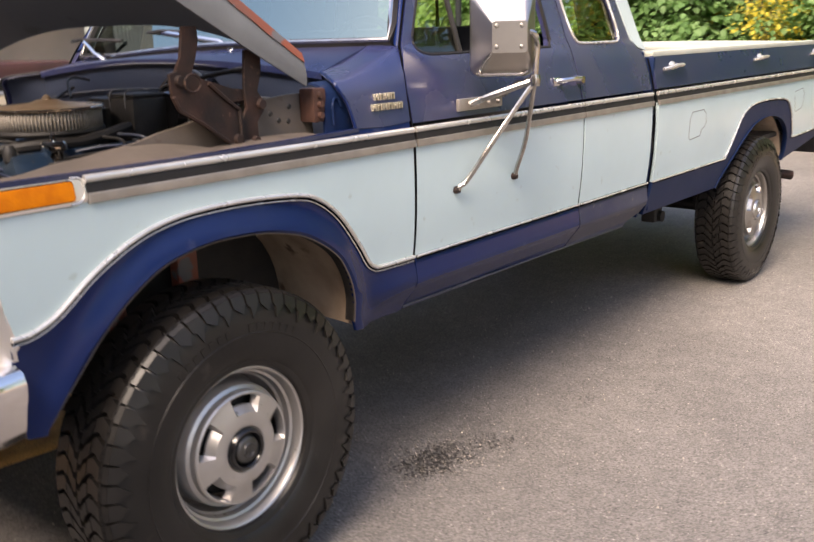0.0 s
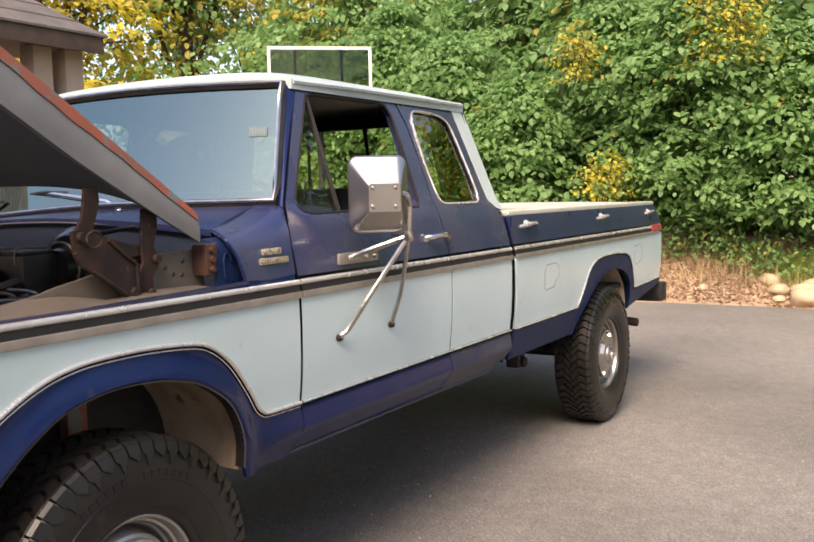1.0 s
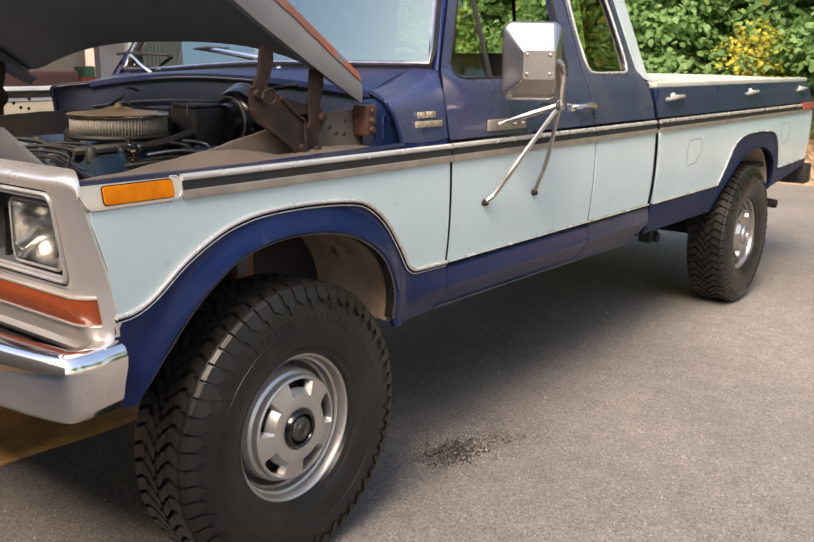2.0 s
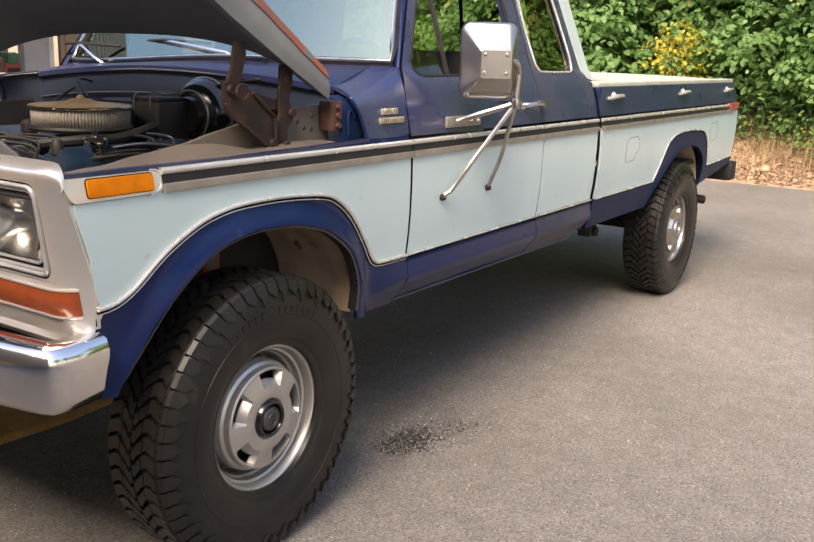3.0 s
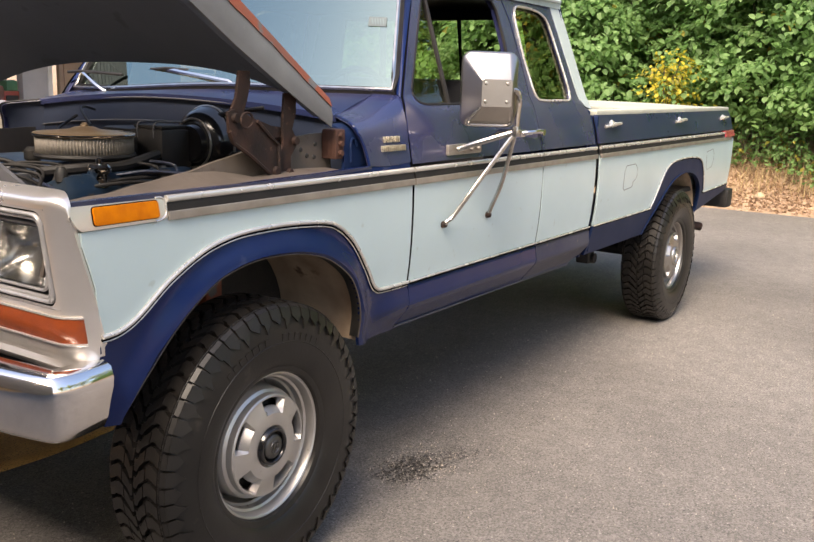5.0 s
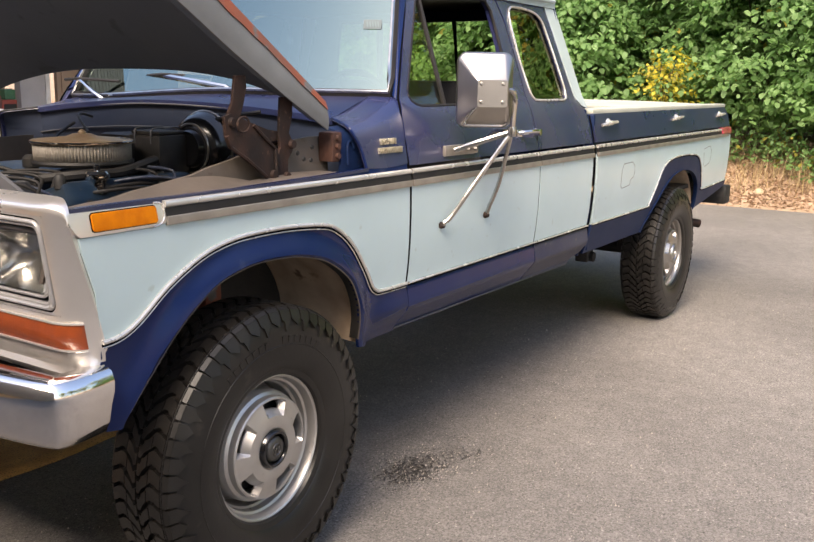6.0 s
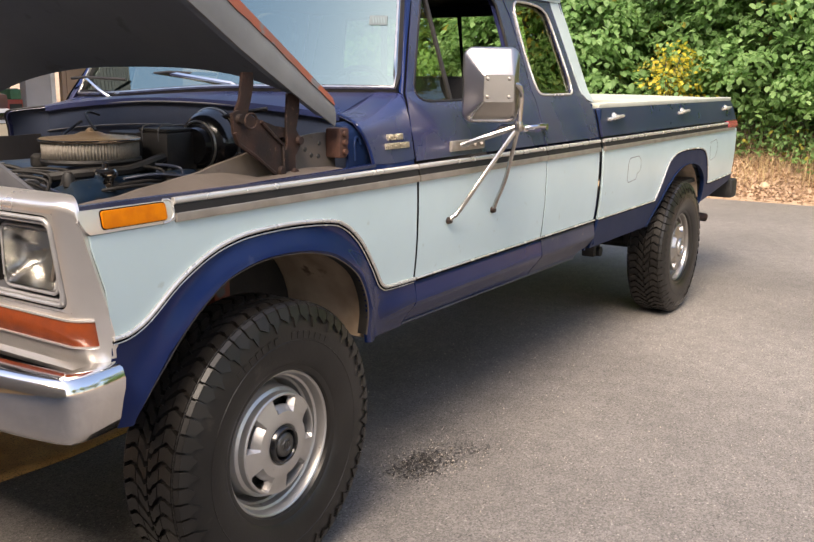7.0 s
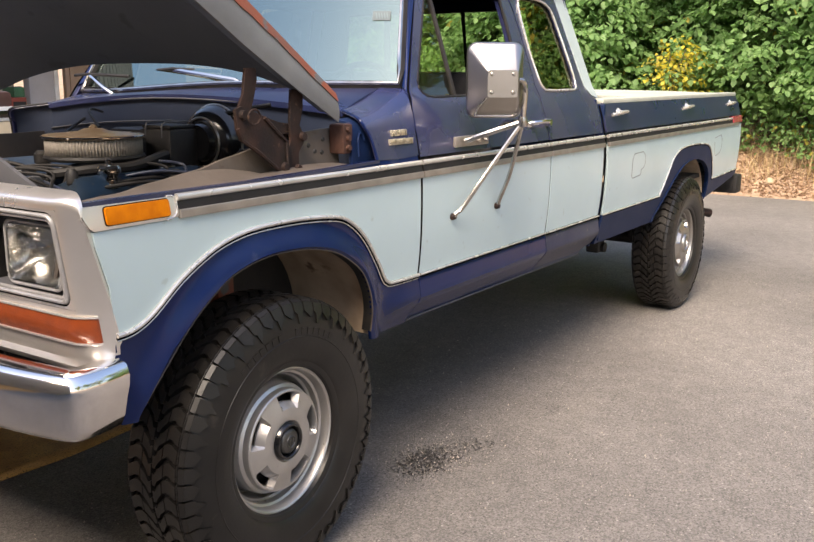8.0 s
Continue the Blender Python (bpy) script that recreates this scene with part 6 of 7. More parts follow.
# strip across the drive beneath the truck, golden sunlight painted into its orange colour
bm = bmesh.new()
sheet(bm, lambda u, v: Vector((lerp(-6, 0.75, u), lerp(1.27, 2.4, v) + (0.012 * math.sin(u * 60) if v == 0 else 0), 0.008 + 0.004 * noise.noise((u * 30, v * 8, 1)))), 80, 16, 0.012, (0, 0, -1))
tagged(part("sunlit_strip", bm, SUNLIT_GROUND, None, sharp=3), "strip of drive ground with golden sunlight put into its colour", "soil", kind="structure")

# oil stain and grit on the drive
OIL = mat("oil_stain", (0.022, 0.020, 0.019), (0.050, 0.045, 0.040), 0.55, scale=20, bump=0.5, bscale=150)
random.seed(11)
bm = bmesh.new()
for cx, cy, n, sx, sy in ((0.91, 0.06, 900, 0.085, 0.055), (1.15, -0.03, 120, 0.06, 0.05), (1.70, -0.06, 60, 0.08, 0.05), (2.55, -0.15, 70, 0.12, 0.07)):
    for k in range(n):
        x, y = random.gauss(cx, sx), random.gauss(cy, sy)
        r = random.uniform(0.0012, 0.0048)
        a0 = random.random() * 6
        vs = [bm.verts.new((x + r * random.uniform(0.6, 1.3) * math.cos(a0 + a * 1.05), y + r * random.uniform(0.6, 1.3) * math.sin(a0 + a * 1.05), pave_z(x, y) + 0.0045)) for a in range(6)]
        bm.faces.new(vs)
tagged(part("oil_stain", bm, OIL, None), "dark oily crumbs spilled on asphalt", "stain", kind="stuff")
GRIT = mat("pale_grit", (0.42, 0.37, 0.31), (0.28, 0.24, 0.2), 0.8, scale=40)
bm = bmesh.new()
for k in range(4200):
    x, y = random.uniform(-1.5, 5.0), random.uniform(-2.4, 0.9)
    if k < 190:
        x, y = random.gauss(0.95, 0.13), random.gauss(0.04, 0.09)
    r = random.uniform(0.0012, 0.0035) * (1.6 if random.random() < 0.06 else 1)
    z = pave_z(x, y)
    t = bm.verts.new((x, y, z + 0.003 + r * 1.3))
    a0 = random.random() * 6
    vs = [bm.verts.new((x + r * math.cos(a0 + a * 1.57), y + r * 0.8 * math.sin(a0 + a * 1.57), z + 0.002)) for a in range(4)]
    for i in range(4):
        bm.faces.new((vs[i - 1], vs[i], t))
tagged(part("grit", bm, GRIT, None, sharp=0.2), "scattered pale grit on asphalt", "grit", kind="stuff")


# ---- leaves ----
def leaf_material(name, a, b, c):
    m = bpy.data.materials.new(name)
    m.use_nodes = True
    n, ln = m.node_tree.nodes, m.node_tree.links
    bs = n["Principled BSDF"]
    geo, ramp = n.new("ShaderNodeNewGeometry"), n.new("ShaderNodeValToRGB")
    ramp.color_ramp.elements[0].color, ramp.color_ramp.elements[1].color = (*a, 1), (*c, 1)
    e = ramp.color_ramp.elements.new(0.55)
    e.color = (*b, 1)
    ln.new(geo.outputs["Random Per Island"], ramp.inputs["Fac"])
    ln.new(ramp.outputs["Color"], bs.inputs["Base Color"])
    bs.inputs["Roughness"].default_value = 0.55
    tr, mix = n.new("ShaderNodeBsdfTranslucent"), n.new("ShaderNodeMixShader")
    ln.new(ramp.outputs["Color"], tr.inputs[0])
    mix.inputs[0].default_value = 0.6
    ln.new(bs.outputs[0], mix.inputs[1])
    ln.new(tr.outputs[0], mix.inputs[2])
    ln.new(mix.outputs[0], n["Material Output"].inputs[0])
    return m


LEAF = leaf_material("green_leaf", (0.160, 0.300, 0.096), (0.228, 0.388, 0.135), (0.330, 0.495, 0.210))
LEAF_DARK = leaf_material("dark_leaf", (0.150, 0.278, 0.090), (0.206, 0.357, 0.118), (0.272, 0.435, 0.162))
LEAF_GOLD = leaf_material("yellow_leaf", (0.58, 0.48, 0.05), (0.74, 0.62, 0.08), (0.48, 0.46, 0.08))
LEAF_OLIVE = leaf_material("olive_leaf", (0.27, 0.26, 0.05), (0.40, 0.36, 0.07), (0.56, 0.42, 0.09))
BARK = mat("bark", (0.05, 0.038, 0.028), (0.085, 0.066, 0.05), 0.9, scale=12, bump=0.8, bscale=50)


def leaves(name, centres, size, material, parent, rng, droop=0.5, away=None):
    """Folded leaves at the given places, each six corners and four faces."""
    n = len(centres)
    shape = np.array([(0, 0, 0), (0.22, 0.34, 0.06), (0.66, 0.33, 0.05), (1.0, 0, -0.12), (0.66, -0.33, 0.05), (0.22, -0.34, 0.06), (0.48, 0, -0.04)])
    s = size * rng.uniform(0.6, 1.3, n)
    yaw = rng.uniform(0, 2 * np.pi, n) if away is None else away + rng.normal(0, 0.75, n)
    pitch = rng.normal(droop, 0.42, n)
    roll = rng.normal(0, 0.4, n)
    cx, sx, cy, sy, cz, sz = np.cos(roll), np.sin(roll), np.cos(pitch), np.sin(pitch), np.cos(yaw), np.sin(yaw)
    p = shape[None] * s[:, None, None]
    x, y, z = p[..., 0], p[..., 1], p[..., 2]
    y, z = y * cx[:, None] - z * sx[:, None], y * sx[:, None] + z * cx[:, None]
    x, z = x * cy[:, None] + z * sy[:, None], -x * sy[:, None] + z * cy[:, None]
    x, y = x * cz[:, None] - y * sz[:, None], x * sz[:, None] + y * cz[:, None]
    v = np.stack([x, y, z], -1) + centres[:, None]
    tri = np.array([(0, 6, 1), (1, 6, 2), (2, 6, 3), (0, 5, 6), (5, 4, 6), (4, 3, 6)])
    f = (tri[None] + 7 * np.arange(n)[:, None, None]).reshape(-1)
    me = bpy.data.meshes.new(name)
    me.vertices.add(n * 7)
    me.vertices.foreach_set("co", v.reshape(-1))
    me.loops.add(len(f))
    me.loops.foreach_set("vertex_index", f)
    me.polygons.add(len(f) // 3)
    me.polygons.foreach_set("loop_start", np.arange(0, len(f), 3))
    me.update(calc_edges=True)
    me.validate()
    me.materials.append(material)
    ob = new(name, me)
    ob.parent = parent
    return ob


def shrub(base, radius, height, count, size, rng, mats, label, category="shrub", trunk=0.03, stems=7, low=0.0, group=""):
    """Stems that fork from the base and leaves in uneven clumps along them."""
    top = tagged(new("tree" if category == "tree" else "shrub"), label, category, group)
    top.location = base
    bm = bmesh.new()
    ends = []
    if category == "tree":
        tube(bm, [(0, 0, -0.2), (0.03, 0.02, height * 0.25), (0.05, -0.03, height * 0.55)], trunk, 9)
        start = [(0.04 * rng.normal(), 0.04 * rng.normal(), height * rng.uniform(0.22, 0.55)) for _ in range(stems)]
    else:
        start = [(0.10 * rng.normal(), 0.10 * rng.normal(), -0.15) for _ in range(stems)]
    for k in range(stems):
        a = 2 * math.pi * (k + rng.uniform(-0.3, 0.3)) / stems
        reach = radius * rng.uniform(0.35, 0.85)
        tip = Vector((reach * math.cos(a), reach * math.sin(a), height * rng.uniform(0.6, 0.98)))
        p0 = Vector(start[k])
        mid = p0.lerp(tip, 0.5) + Vector((0, 0, height * 0.08))
        line = spline([p0, mid, tip], 5)
        tube(bm, line, trunk * 0.4, 6)
        ends += [line[i] for i in range(2, len(line))]
        for _ in range(2):
            q = line[rng.integers(3, len(line) - 1)]
            t2 = q + Vector((rng.normal() * radius * 0.4, rng.normal() * radius * 0.4, rng.normal() * height * 0.12))
            tube(bm, [q, q.lerp(t2, 0.5) + Vector((0, 0, 0.05)), t2], trunk * 0.2, 5)
            ends += [q.lerp(t2, 0.6), t2]
    part("trunk", bm, BARK, top)
    ends = np.array([tuple(e) for e in ends])
    clumps = []
    for _ in range(max(24, count // 48)):
        a, z = rng.uniform(0, 2 * np.pi), low + (height - low) * rng.uniform(0.02, 1.0)
        fat = math.sin(math.pi * min(1, max(0.06, (z / height) * 0.86 + 0.16))) ** 0.6
        r = radius * fat * rng.uniform(0.55, 1.08)
        clumps.append((r * math.cos(a), r * math.sin(a), z))
    pts = np.concatenate([np.array(clumps), ends[ends[:, 2] > low * 0.8]])
    pick = rng.integers(0, len(pts), count)
    spread = rng.normal(0, 1, (count, 3)) * np.array([0.17, 0.17, 0.035]) * max(0.8, radius * 0.8)
    c = pts[pick] + spread
    # each spray droops away from the stem
    out = np.arctan2(pts[pick][:, 1], pts[pick][:, 0])
    c[:, 2] -= 0.5 * np.maximum(-0.1, spread[:, 0] * np.cos(out) + spread[:, 1] * np.sin(out))
    c[:, 2] = np.maximum(c[:, 2], 0.04)
    share = np.array([m[1] for m in mats], float)
    cut = np.cumsum(share / share.sum())
    which = np.searchsorted(cut, ((pick * 0.61803) % 1) * 0.94 + 0.06 * rng.uniform(0, 1, count))
    for k, (m, _) in enumerate(mats):
        mask = np.minimum(which, len(mats) - 1) == k
        if mask.any():
            leaves("crown", c[mask], size, m, top, rng, 0.55, out[mask])
    return top


rng = np.random.default_rng(4)
GREENS = [(LEAF, 5), (LEAF_DARK, 4), (LEAF_OLIVE, 0.25)]
DARKS = [(LEAF_DARK, 6), (LEAF, 3)]
SUNNY = [(LEAF, 6), (LEAF_OLIVE, 1.2), (LEAF_GOLD, 0.35)]
HEDGE = "shrubs of the hedge"
# near row of the hedge, at the top of the bank
for k, y in enumerate((-11.4, -9.7, -8.0, -6.3, -4.6, -3.0, -1.5, -0.2, 1.1, 2.4, 3.8, 5.2, 6.6, 8.2)):
    x = 11.7 + 0.3 * math.sin(k * 2.3) + (0.25 * max(0, y - 4))
    h = 3.4 + 0.7 * math.sin(k * 1.7)
    shrub((x, y, ground_z(x, y)), 1.15, h, 11500, 0.097, rng, SUNNY if k in (3, 5, 6) else GREENS, "broad-leaved green shrub leaning over the bank", stems=8, low=0.08 + 0.20 * (k % 3), trunk=0.016, group=HEDGE)
for k, y in enumerate((-10.5, -8.0, -5.5, -3.4, -1.4, 0.8, 2.8, 5.0, 7.2, 9.4, 11.6)):
    x = 13.9 + 0.4 * math.sin(k * 1.9) + (0.25 * max(0, y - 4))
    shrub((x, y, ground_z(x, y)), 1.7, 5.4 + 0.8 * math.sin(k * 2.9), 10500, 0.145, rng, DARKS if k % 3 else SUNNY, "tall dense green shrub behind the hedge", stems=8, low=0.1, trunk=0.05, group=HEDGE)
# low weeds along the hedge's foot
for k in range(20):
    y = -4.2 + 0.42 * k + rng.uniform(-0.12, 0.12)
    x = 11.05 + rng.uniform(-0.12, 0.30) + 0.12 * math.sin(k * 1.7)
    shrub((x, y, ground_z(x, y)), rng.uniform(0.26, 0.42), rng.uniform(0.35, 0.65), 330, 0.062, rng, [(LEAF, 5), (LEAF_DARK, 2), (LEAF_OLIVE, 1.2)], "low leafy green weed at the foot of the hedge", "weed", stems=5, trunk=0.008, group="weeds of the bank")
# yellowing patches
for x, y, z, r, h, n, ms, lab in ((10.75, 2.18, 0.22, 0.29, 0.75, 620, [(LEAF_GOLD, 5), (LEAF_OLIVE, 2), (LEAF, 2)], "small yellow-leaved bush in the hedge"),
    (10.7, 0.6, 2.0, 0.55, 1.1, 800, [(LEAF_GOLD, 4), (LEAF_OLIVE, 4)], "yellowing spray of leaves high in the hedge"),
    (10.8, 2.6, 2.0, 0.35, 0.8, 380, [(LEAF_GOLD, 3), (LEAF_OLIVE, 4)], "yellowing spray of leaves high in the hedge")):
    shrub((x, y, ground_z(x, y) + 0.75 + z), r, h, int(n * 1.3), 0.064, rng, ms, lab, stems=5, trunk=0.015)
# trees above and behind
for x, y, h, r, n, ms, lab in (
    (17.0, -3.0, 9.0, 2.6, 9000, [(LEAF_OLIVE, 4), (LEAF, 3), (LEAF_GOLD, 3)], "tall tree with sunlit olive and yellow leaves"),
    (16.6, 1.6, 9.5, 2.8, 10000, [(LEAF_OLIVE, 4), (LEAF, 3), (LEAF_GOLD, 3)], "tall tree with sunlit olive and yellow leaves"),
    (14.5, -7.5, 9.0, 2.6, 7000, [(LEAF, 4), (LEAF_OLIVE, 3)], "tall green tree behind the hedge"),
    (13.5, -11.5, 10.0, 2.8, 4200, [(LEAF, 4), (LEAF_OLIVE, 3)], "tall green tree behind the hedge"),
    (18.0, 6.4, 9.0, 3.0, 9000, [(LEAF, 4), (LEAF_OLIVE, 3)], "tall green tree behind the hedge"),
    (18.5, 11.0, 10.0, 3.2, 9000, DARKS, "tall dark green tree beyond the drive"),
    (17.0, 16.0, 10.0, 3.0, 11000, [(LEAF_DARK, 4), (LEAF_OLIVE, 3)], "tall dark green tree beyond the drive"),
    (13.8, 17.0, 9.0, 2.6, 9000, [(LEAF_GOLD, 5), (LEAF_OLIVE, 3)], "yellow autumn tree beside the house"),
    (21.5, 8.0, 10.0, 3.4, 8000, [(LEAF_OLIVE, 4), (LEAF, 3), (LEAF_GOLD, 1)], "tall tree with sunlit olive and yellow leaves"),
    (22.0, 14.5, 11.0, 3.4, 8000, [(LEAF_OLIVE, 4), (LEAF, 3), (LEAF_GOLD, 2)], "tall tree with sunlit olive and yellow leaves"),
    (20.5, 3.6, 10.0, 3.2, 8000, [(LEAF, 4), (LEAF_OLIVE, 3)], "tall green tree behind the hedge"),
    (-1.5, -12.0, 7.0, 2.6, 5000, [(LEAF_OLIVE, 4), (LEAF, 3)], "green tree across the drive"),
    (3.0, -12.5, 7.5, 2.6, 5000, [(LEAF, 4), (LEAF_OLIVE, 3)], "green tree across the drive"),
    (7.5, -12.0, 7.0, 2.6, 5000, [(LEAF_OLIVE, 4), (LEAF, 3)], "green tree across the drive"),
    (21.0, 20.0, 11.0, 3.4, 7000, DARKS, "tall dark green tree beyond the drive"),
):
    shrub((x, y, ground_z(x, y)), r, h, n, 0.17, rng, ms, lab, "tree", trunk=0.16, stems=10, low=1.5)

# ---- dry grass and stones on the bank ----
def blades(name, n, xr, yr, hr, material, label, rng, tilt=0.35):
    bx, by = rng.uniform(*xr, n), rng.uniform(*yr, n)
    clump = rng.integers(0, max(4, n // 9), n)
    ccx, ccy = rng.uniform(*xr, clump.max() + 1), rng.uniform(*yr, clump.max() + 1)
    bx, by = 0.25 * bx + 0.75 * ccx[clump] + rng.normal(0, 0.06, n), 0.25 * by + 0.75 * ccy[clump] + rng.normal(0, 0.10, n)
    h = rng.uniform(*hr, n)
    a, lean = rng.uniform(0, 6.28, n), np.abs(rng.normal(0, tilt, n))
    w = rng.uniform(0.0012, 0.0035, n)
    z0 = np.array([ground_z(x, y) for x, y in zip(bx, by)])
    v = np.zeros((n, 5, 3))
    px, py = -np.sin(a) * w, np.cos(a) * w
    for k, (t, ww) in enumerate(((0, 1), (0, -1), (0.55, -0.8), (0.55, 0.8), (1, 0))):
        v[:, k, 0] = bx + px * ww + np.cos(a) * h * lean * t * t
        v[:, k, 1] = by + py * ww + np.sin(a) * h * lean * t * t
        v[:, k, 2] = z0 + h * t - 0.02
    faces = []
    for i in range(n):
        b = 5 * i
        faces += [(b, b + 1, b + 2, b + 3), (b + 3, b + 2, b + 4)]
    me = bpy.data.meshes.new(name)
    me.from_pydata(v.reshape(-1, 3).tolist(), [], faces)
    me.materials.append(material)
    return tagged(new(name, me), label, "grass", kind="stuff")


blades("dry_grass", 5200, (10.3, 11.5), (-5, 7.5), (0.03, 0.13), DRY, "tufts of dry straw-coloured grass on the bank", rng, 1.0)
blades("tall_straw", 170, (10.35, 11.0), (-0.4, 1.6), (0.2, 0.55), DRY, "tall dry straw stalks at the drive's edge", rng, 0.9)
STALK = mat("brown_stalk", (0.40, 0.25, 0.15), (0.28, 0.17, 0.10), 0.85, scale=3)
blades("dead_stalks", 5200, (10.35, 11.6), (-4, 6.5), (0.05, 0.22), STALK, "tangle of dead brown weed stalks on the bank", rng, 2.0)
blades("green_grass", 1300, (10.5, 11.3), (-1.6, 0.2), (0.12, 0.40), GREEN_GRASS, "patches of green grass under the shrubs", rng)
litter = np.stack([rng.uniform(10.05, 11.6, 24000), rng.uniform(-4, 6.5, 24000), np.zeros(24000)], -1)
litter[:, 2] = [ground_z(x, y) + 0.015 for x, y, _ in litter]
LITTER = leaf_material("fallen_leaf", (0.33, 0.215, 0.14), (0.43, 0.30, 0.195), (0.26, 0.165, 0.105))
tagged(leaves("leaf_litter", litter, 0.036, LITTER, None, rng, 0.0), "brown fallen leaves on the bank", "leaf litter", kind="stuff")
random.seed(21)
for k in range(34):
    y = random.uniform(-3.0, 0.25) if k < 26 else random.uniform(0.4, 6)
    x = 10.25 + random.random() * 0.5
    r = random.uniform(0.07, 0.24) if k < 26 else random.uniform(0.03, 0.08)
    bm = bmesh.new()
    bmesh.ops.create_icosphere(bm, subdivisions=3, radius=r)
    off = random.random() * 50
    for v in bm.verts:
        v.co *= 1 + 0.35 * noise.noise(v.co / r * 0.9 + Vector((off, 0, 0)))
        v.co.z *= 0.62
    tagged(part("stone", bm, ROCK, None, "", (x, y, ground_z(x, y) + r * 0.22), sharp=0.6), "rounded tan stone at the foot of the bank", "stone", "stones of the bank")

# ---- house across the drive ----
ROOFING = mat("grey_shingle", (0.115, 0.100, 0.092), (0.085, 0.074, 0.070), 0.9, scale=4, bump=0.5, bscale=60)
FASCIA = mat("brown_fascia", (0.10, 0.065, 0.048), (0.07, 0.046, 0.036), 0.7, scale=4)
WALL = mat("beige_siding", (0.40, 0.31, 0.24), (0.34, 0.26, 0.20), 0.8, scale=2, bump=0.2, bscale=30)
TRIM = mat("grey_trim", (0.40, 0.40, 0.42), (0.34, 0.34, 0.36), 0.6, scale=3)
GARAGE = mat("tan_garage_door", (0.33, 0.235, 0.175), (0.28, 0.20, 0.15), 0.6, scale=3)
house = tagged(new("house"), "beige house with grey shingle roof and open porch", "house")
HY = 10.4


def slab(name, lo, hi, m, parent, label="", bevel=0.01):
    return part(name, blob(lo, hi, bevel), m, parent, label)


slab("wall", (-10, HY, -0.02), (4.55, HY + 0.2, 3.55), WALL, house, "beige siding wall")
slab("wall", (-10, HY + 6, -0.02), (8.2, HY + 6.2, 3.6), WALL, house)
slab("wall", (4.35, HY + 0.2, -0.02), (4.55, HY + 6, 3.6), WALL, house)
for k in range(14):
    slab("siding_board", (-10, HY - 0.018, 0.15 + 0.24 * k), (4.56, HY + 0.002, 0.15 + 0.24 * k + 0.232), WALL, house, bevel=0.004)
gd = slab("garage_door", (6.95, HY - 0.02, 0.0), (9.4, HY + 0.06, 2.35), GARAGE, house, "tan panelled garage door")
for k in range(4):
    for j in range(4):
        slab("door_panel", (7.02 + 0.6 * j, HY - 0.04, 0.08 + 0.57 * k), (7.54 + 0.6 * j, HY - 0.018, 0.56 + 0.57 * k), GARAGE, gd)
slab("corner_board", (6.30, HY - 0.05, 0.0), (6.72, HY + 0.10, 3.5), TRIM, house, "grey corner board")
slab("corner_board", (6.72, HY - 0.06, 0.0), (6.80, HY + 0.10, 3.5), mat("white_trim", (0.7, 0.7, 0.69), None, 0.6), house, "white trim board")
slab("wall", (4.55, HY + 0.4, 0.0), (6.35, HY + 0.6, 3.4), mat("cream_wall", (0.52, 0.46, 0.38), (0.45, 0.40, 0.33), 0.8, scale=2), house)
for x in (5.0, 6.1, 7.15, 7.7):
    slab("porch_post", (x - 0.16, 9.35, 2.35), (x + 0.16, 9.65, 3.72), WALL, house, "thick beige porch post")
slab("beam", (-10, 9.25, 2.15), (7.9, 9.7, 2.4), WALL, house)
slab("fascia", (-10, 8.98, 3.66), (7.95, 9.04, 3.90), FASCIA, house, "dark brown fascia board")
slab("soffit", (-10, 9.04, 3.74), (7.95, HY + 0.3, 3.78), FASCIA, house)
rows_ = 14
for k in range(rows_):
    y0, z0 = 8.94 + 0.30 * k, 3.90 + 0.21 * k
    xr = 8.0 - 0.30 * k
    course = bmesh.new()
    extrude(course, [(-10, y0, z0), (xr, y0, z0), (xr - 0.32, y0 + 0.32, z0 + 0.205), (-10, y0 + 0.32, z0 + 0.205)], (0, 0, 0.035))
    part("shingle_course", course, ROOFING, house, "grey-brown shingle course", sharp=0.3)

back = bmesh.new()
extrude(back, [(-10, 13.1, 6.8), (3.8, 13.1, 6.8), (8.0, 17.2, 3.9), (-10, 17.2, 3.9)], (0, 0, 0.04))
extrude(back, [(8.0, 8.96, 3.9), (8.0, 17.2, 3.9), (3.8, 13.1, 6.8)], (0.02, 0, 0.03))
part("roof_back", back, ROOFING, house)

# ---- basketball board on its pole beyond the truck ----
hoop = tagged(new("basketball_hoop"), "basketball backboard with white frame on a dark pole", "basketball hoop")
hoop.location = (9.3, 6.0, 0)
WHITE_FRAME = mat("white_frame_paint", (0.72, 0.73, 0.66), (0.62, 0.63, 0.57), 0.5, scale=8)
ang = Matrix.Rotation(radians(40), 4, "Z")
bm = bmesh.new()
tube(bm, [(0.35, 0.0, 0), (0.35, 0, 2.6), (0.1, 0, 3.2)], 0.05, 10)
part("pole", bm, MATTE, hoop, at=ang)
bm = bmesh.new()
for lo, hi in (((-0.02, -0.76, 3.60), (0.02, 0.76, 3.645)), ((-0.02, -0.76, 2.60), (0.02, 0.76, 2.645)), ((-0.02, -0.76, 2.60), (0.02, -0.715, 3.64)), ((-0.02, 0.715, 2.60), (0.02, 0.76, 3.64))):
    box(bm, lo, hi, 0.006)
part("board_frame", bm, WHITE_FRAME, hoop, "white board frame", ang)
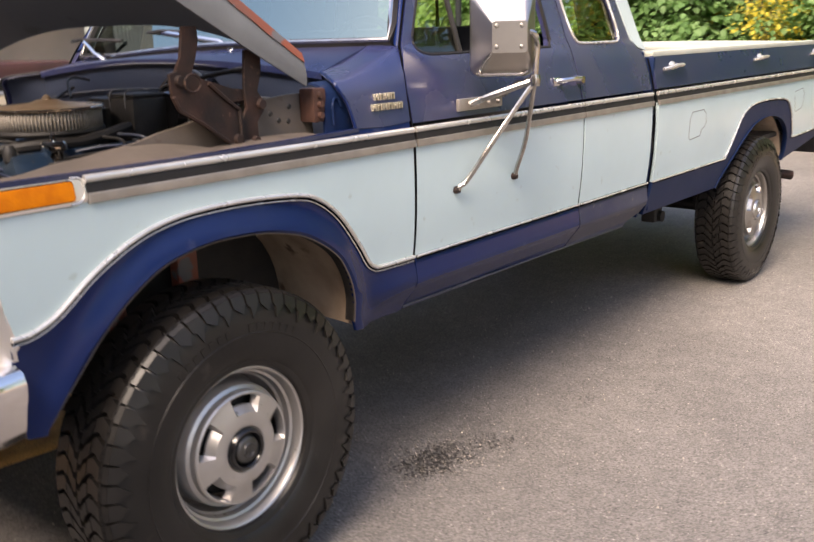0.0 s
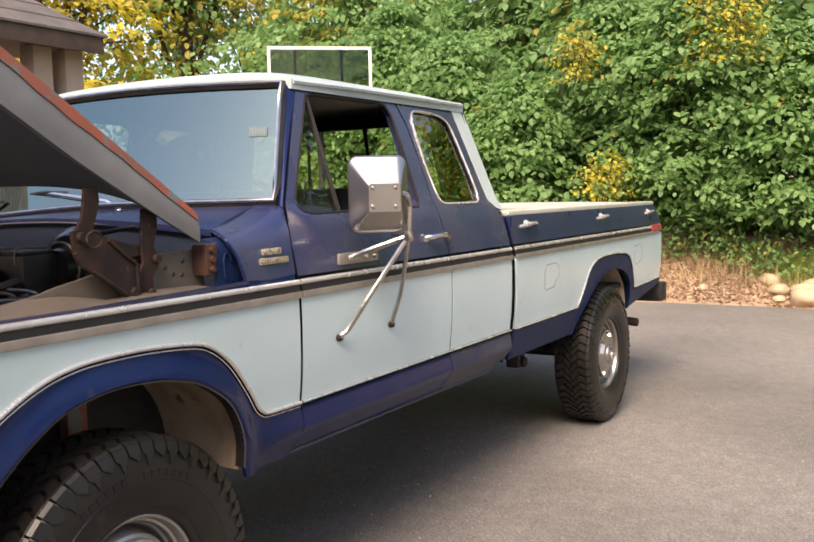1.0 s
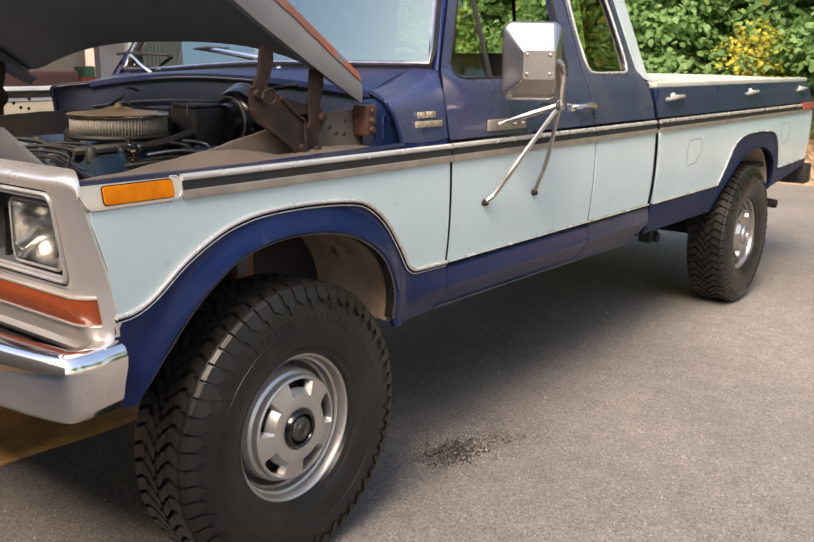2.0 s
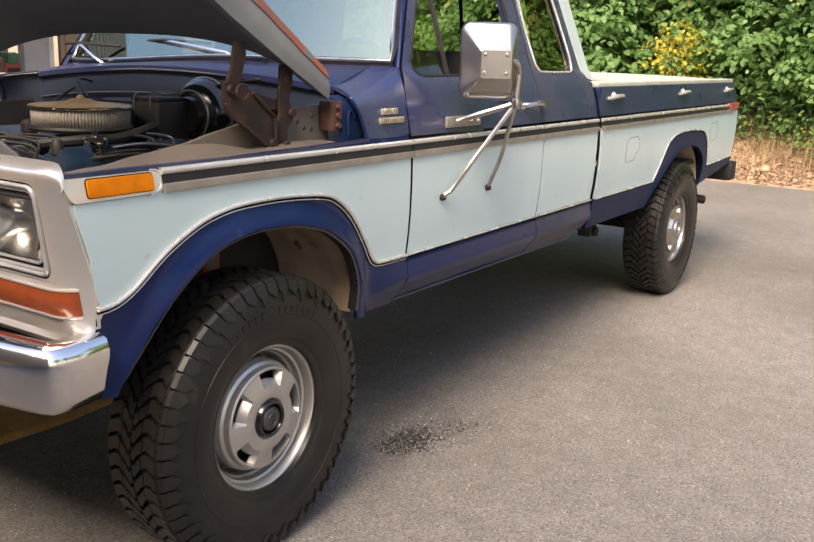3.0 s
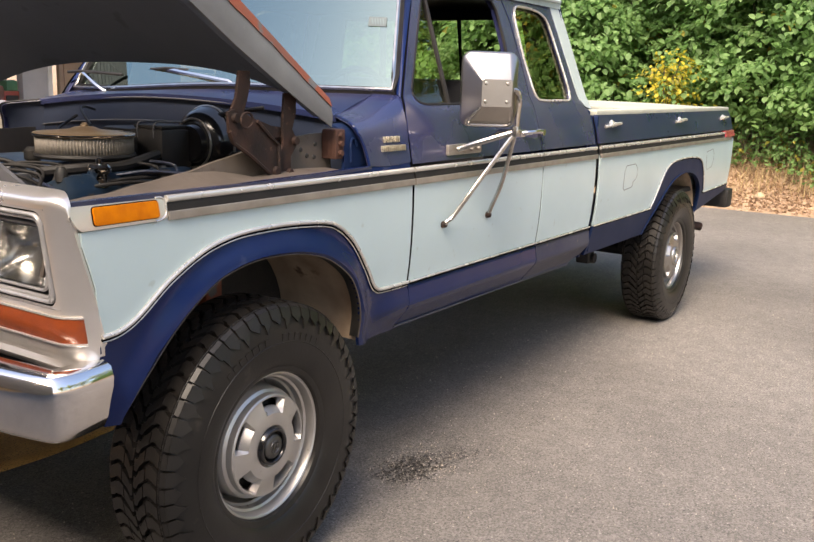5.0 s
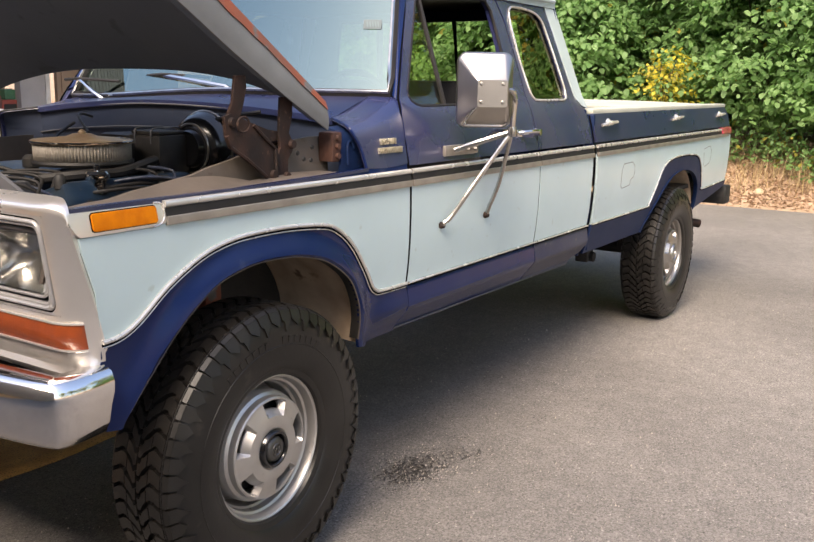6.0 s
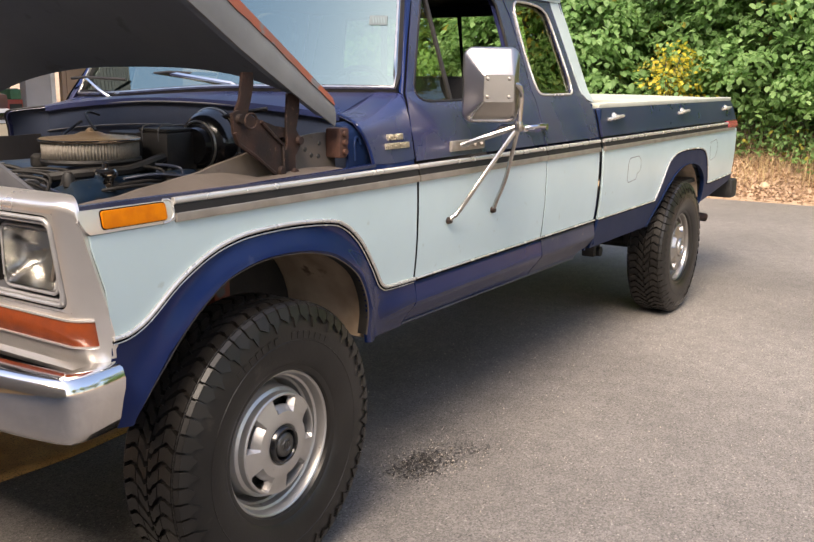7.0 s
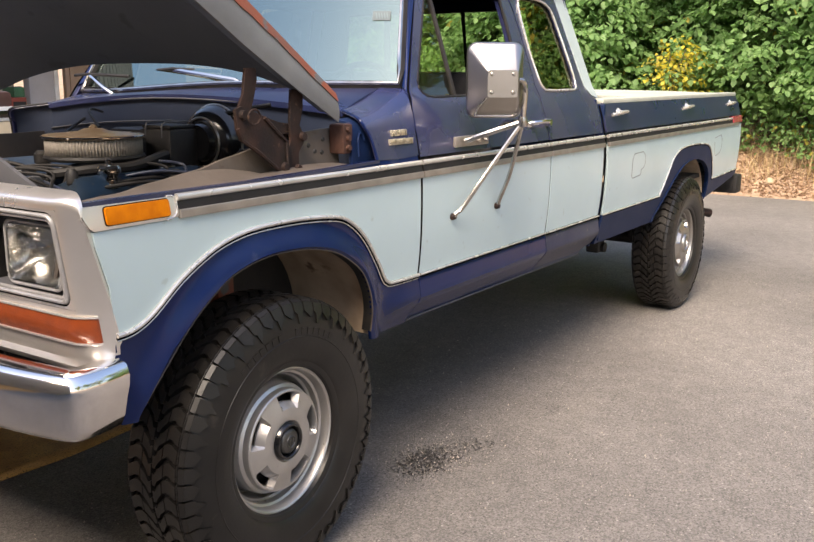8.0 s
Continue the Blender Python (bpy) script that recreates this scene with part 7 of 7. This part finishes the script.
bm = bmesh.new()
box(bm, (-0.006, -0.72, 2.64), (0.006, 0.72, 3.61), 0.002)
part("board_pane", bm, glass("smoked_pane", (0.55, 0.58, 0.50), 1.3), hoop, "clear smoky backboard", ang)
bm = bmesh.new()
for y in (-0.32, 0.36):
    box(bm, (0.02, y - 0.02, 2.62), (0.05, y + 0.02, 3.62), 0.005)
part("board_strut", bm, MATTE, hoop, at=ang)

# ---- parked car beyond the engine bay ----
car = tagged(new("parked_car"), "tan estate car with red tail lamp parked by the house", "car")
TANPAINT = mat("tan_car_paint", (0.52, 0.43, 0.31), (0.46, 0.38, 0.27), 0.4, scale=3, coat=0.4)
MAROON = mat("maroon_paint", (0.08, 0.03, 0.03), (0.06, 0.025, 0.025), 0.4, scale=3, coat=0.4)
slab("body", (0.8, 7.2, 0.35), (3.97, 8.8, 1.0), TANPAINT, car, "tan lower body", 0.08)
slab("cabin", (1.2, 7.22, 1.13), (3.96, 8.7, 1.30), MAROON, car, "maroon upper body", 0.05)
slab("panel", (0.9, 7.21, 0.99), (3.95, 8.7, 1.14), mat("white_car_trim", (0.7, 0.7, 0.7), None, 0.5), car, "white-trimmed window band")
slab("side_window", (2.6, 7.195, 1.025), (3.90, 7.215, 1.10), GLOSSBLACK, car, "dark side window")
slab("tail_lamp", (3.945, 7.18, 0.985), (4.02, 7.30, 1.13), RED, car, "red tail lamp")
for x in (1.5, 3.4):
    w = bmesh.new()
    lathe(w, [(0, -0.1), (0.2, -0.1), (0.22, -0.11), (0.31, -0.09), (0.32, 0), (0.31, 0.09), (0.2, 0.1), (0, 0.1)], 28, "Y")
    part("wheel", w, RUBBER, car, "", (x, 7.3, 0.32))

# ---- tool chest by the porch ----
CHEST_RED = mat("red_chest_paint", (0.26, 0.045, 0.03), (0.19, 0.035, 0.03), 0.4, scale=5)
chest = tagged(new("tool_chest"), "red tool chest with black drawers by the porch", "tool chest")
slab("body", (5.70, 9.9, 0.0), (5.93, 10.25, 1.16), CHEST_RED, chest, "", 0.01)
for k in range(4):
    dr = slab("drawer", (5.72, 9.885, 0.10 + 0.26 * k), (5.91, 9.905, 0.32 + 0.26 * k), BLACK if k == 3 else CHEST_RED, chest, "", 0.006)
    slab("handle", (5.76, 9.870, 0.20 + 0.26 * k), (5.87, 9.886, 0.22 + 0.26 * k), SATIN, dr, "", 0.003)
crate = tagged(part("storage_box", blob((5.76, 9.92, 1.16), (5.925, 10.2, 1.30), 0.012), mat("green_plastic", (0.04, 0.13, 0.07), (0.03, 0.10, 0.05), 0.5, scale=8)), "green plastic storage box on a tool chest", "storage box")
tagged(part("wall_plate", blob((6.08, 10.36, 1.255), (6.18, 10.385, 1.305), 0.004), GREY), "small grey plate on the house wall", "wall plate")

# ---- plain unseen wall across the head of the drive, added to shade the truck's front ----
CLAD = mat("brown_cladding", (0.40, 0.30, 0.22), (0.32, 0.235, 0.17), 0.7, scale=2, bump=0.3, bscale=40)
bm = bmesh.new()
box(bm, (-5.1, -6.0, -0.05), (-4.8, 9.0, 5.0), 0.01)
tagged(part("shade_wall", bm, CLAD), "unseen beige timber-clad wall, added to shade the truck's front", "wall", kind="structure")
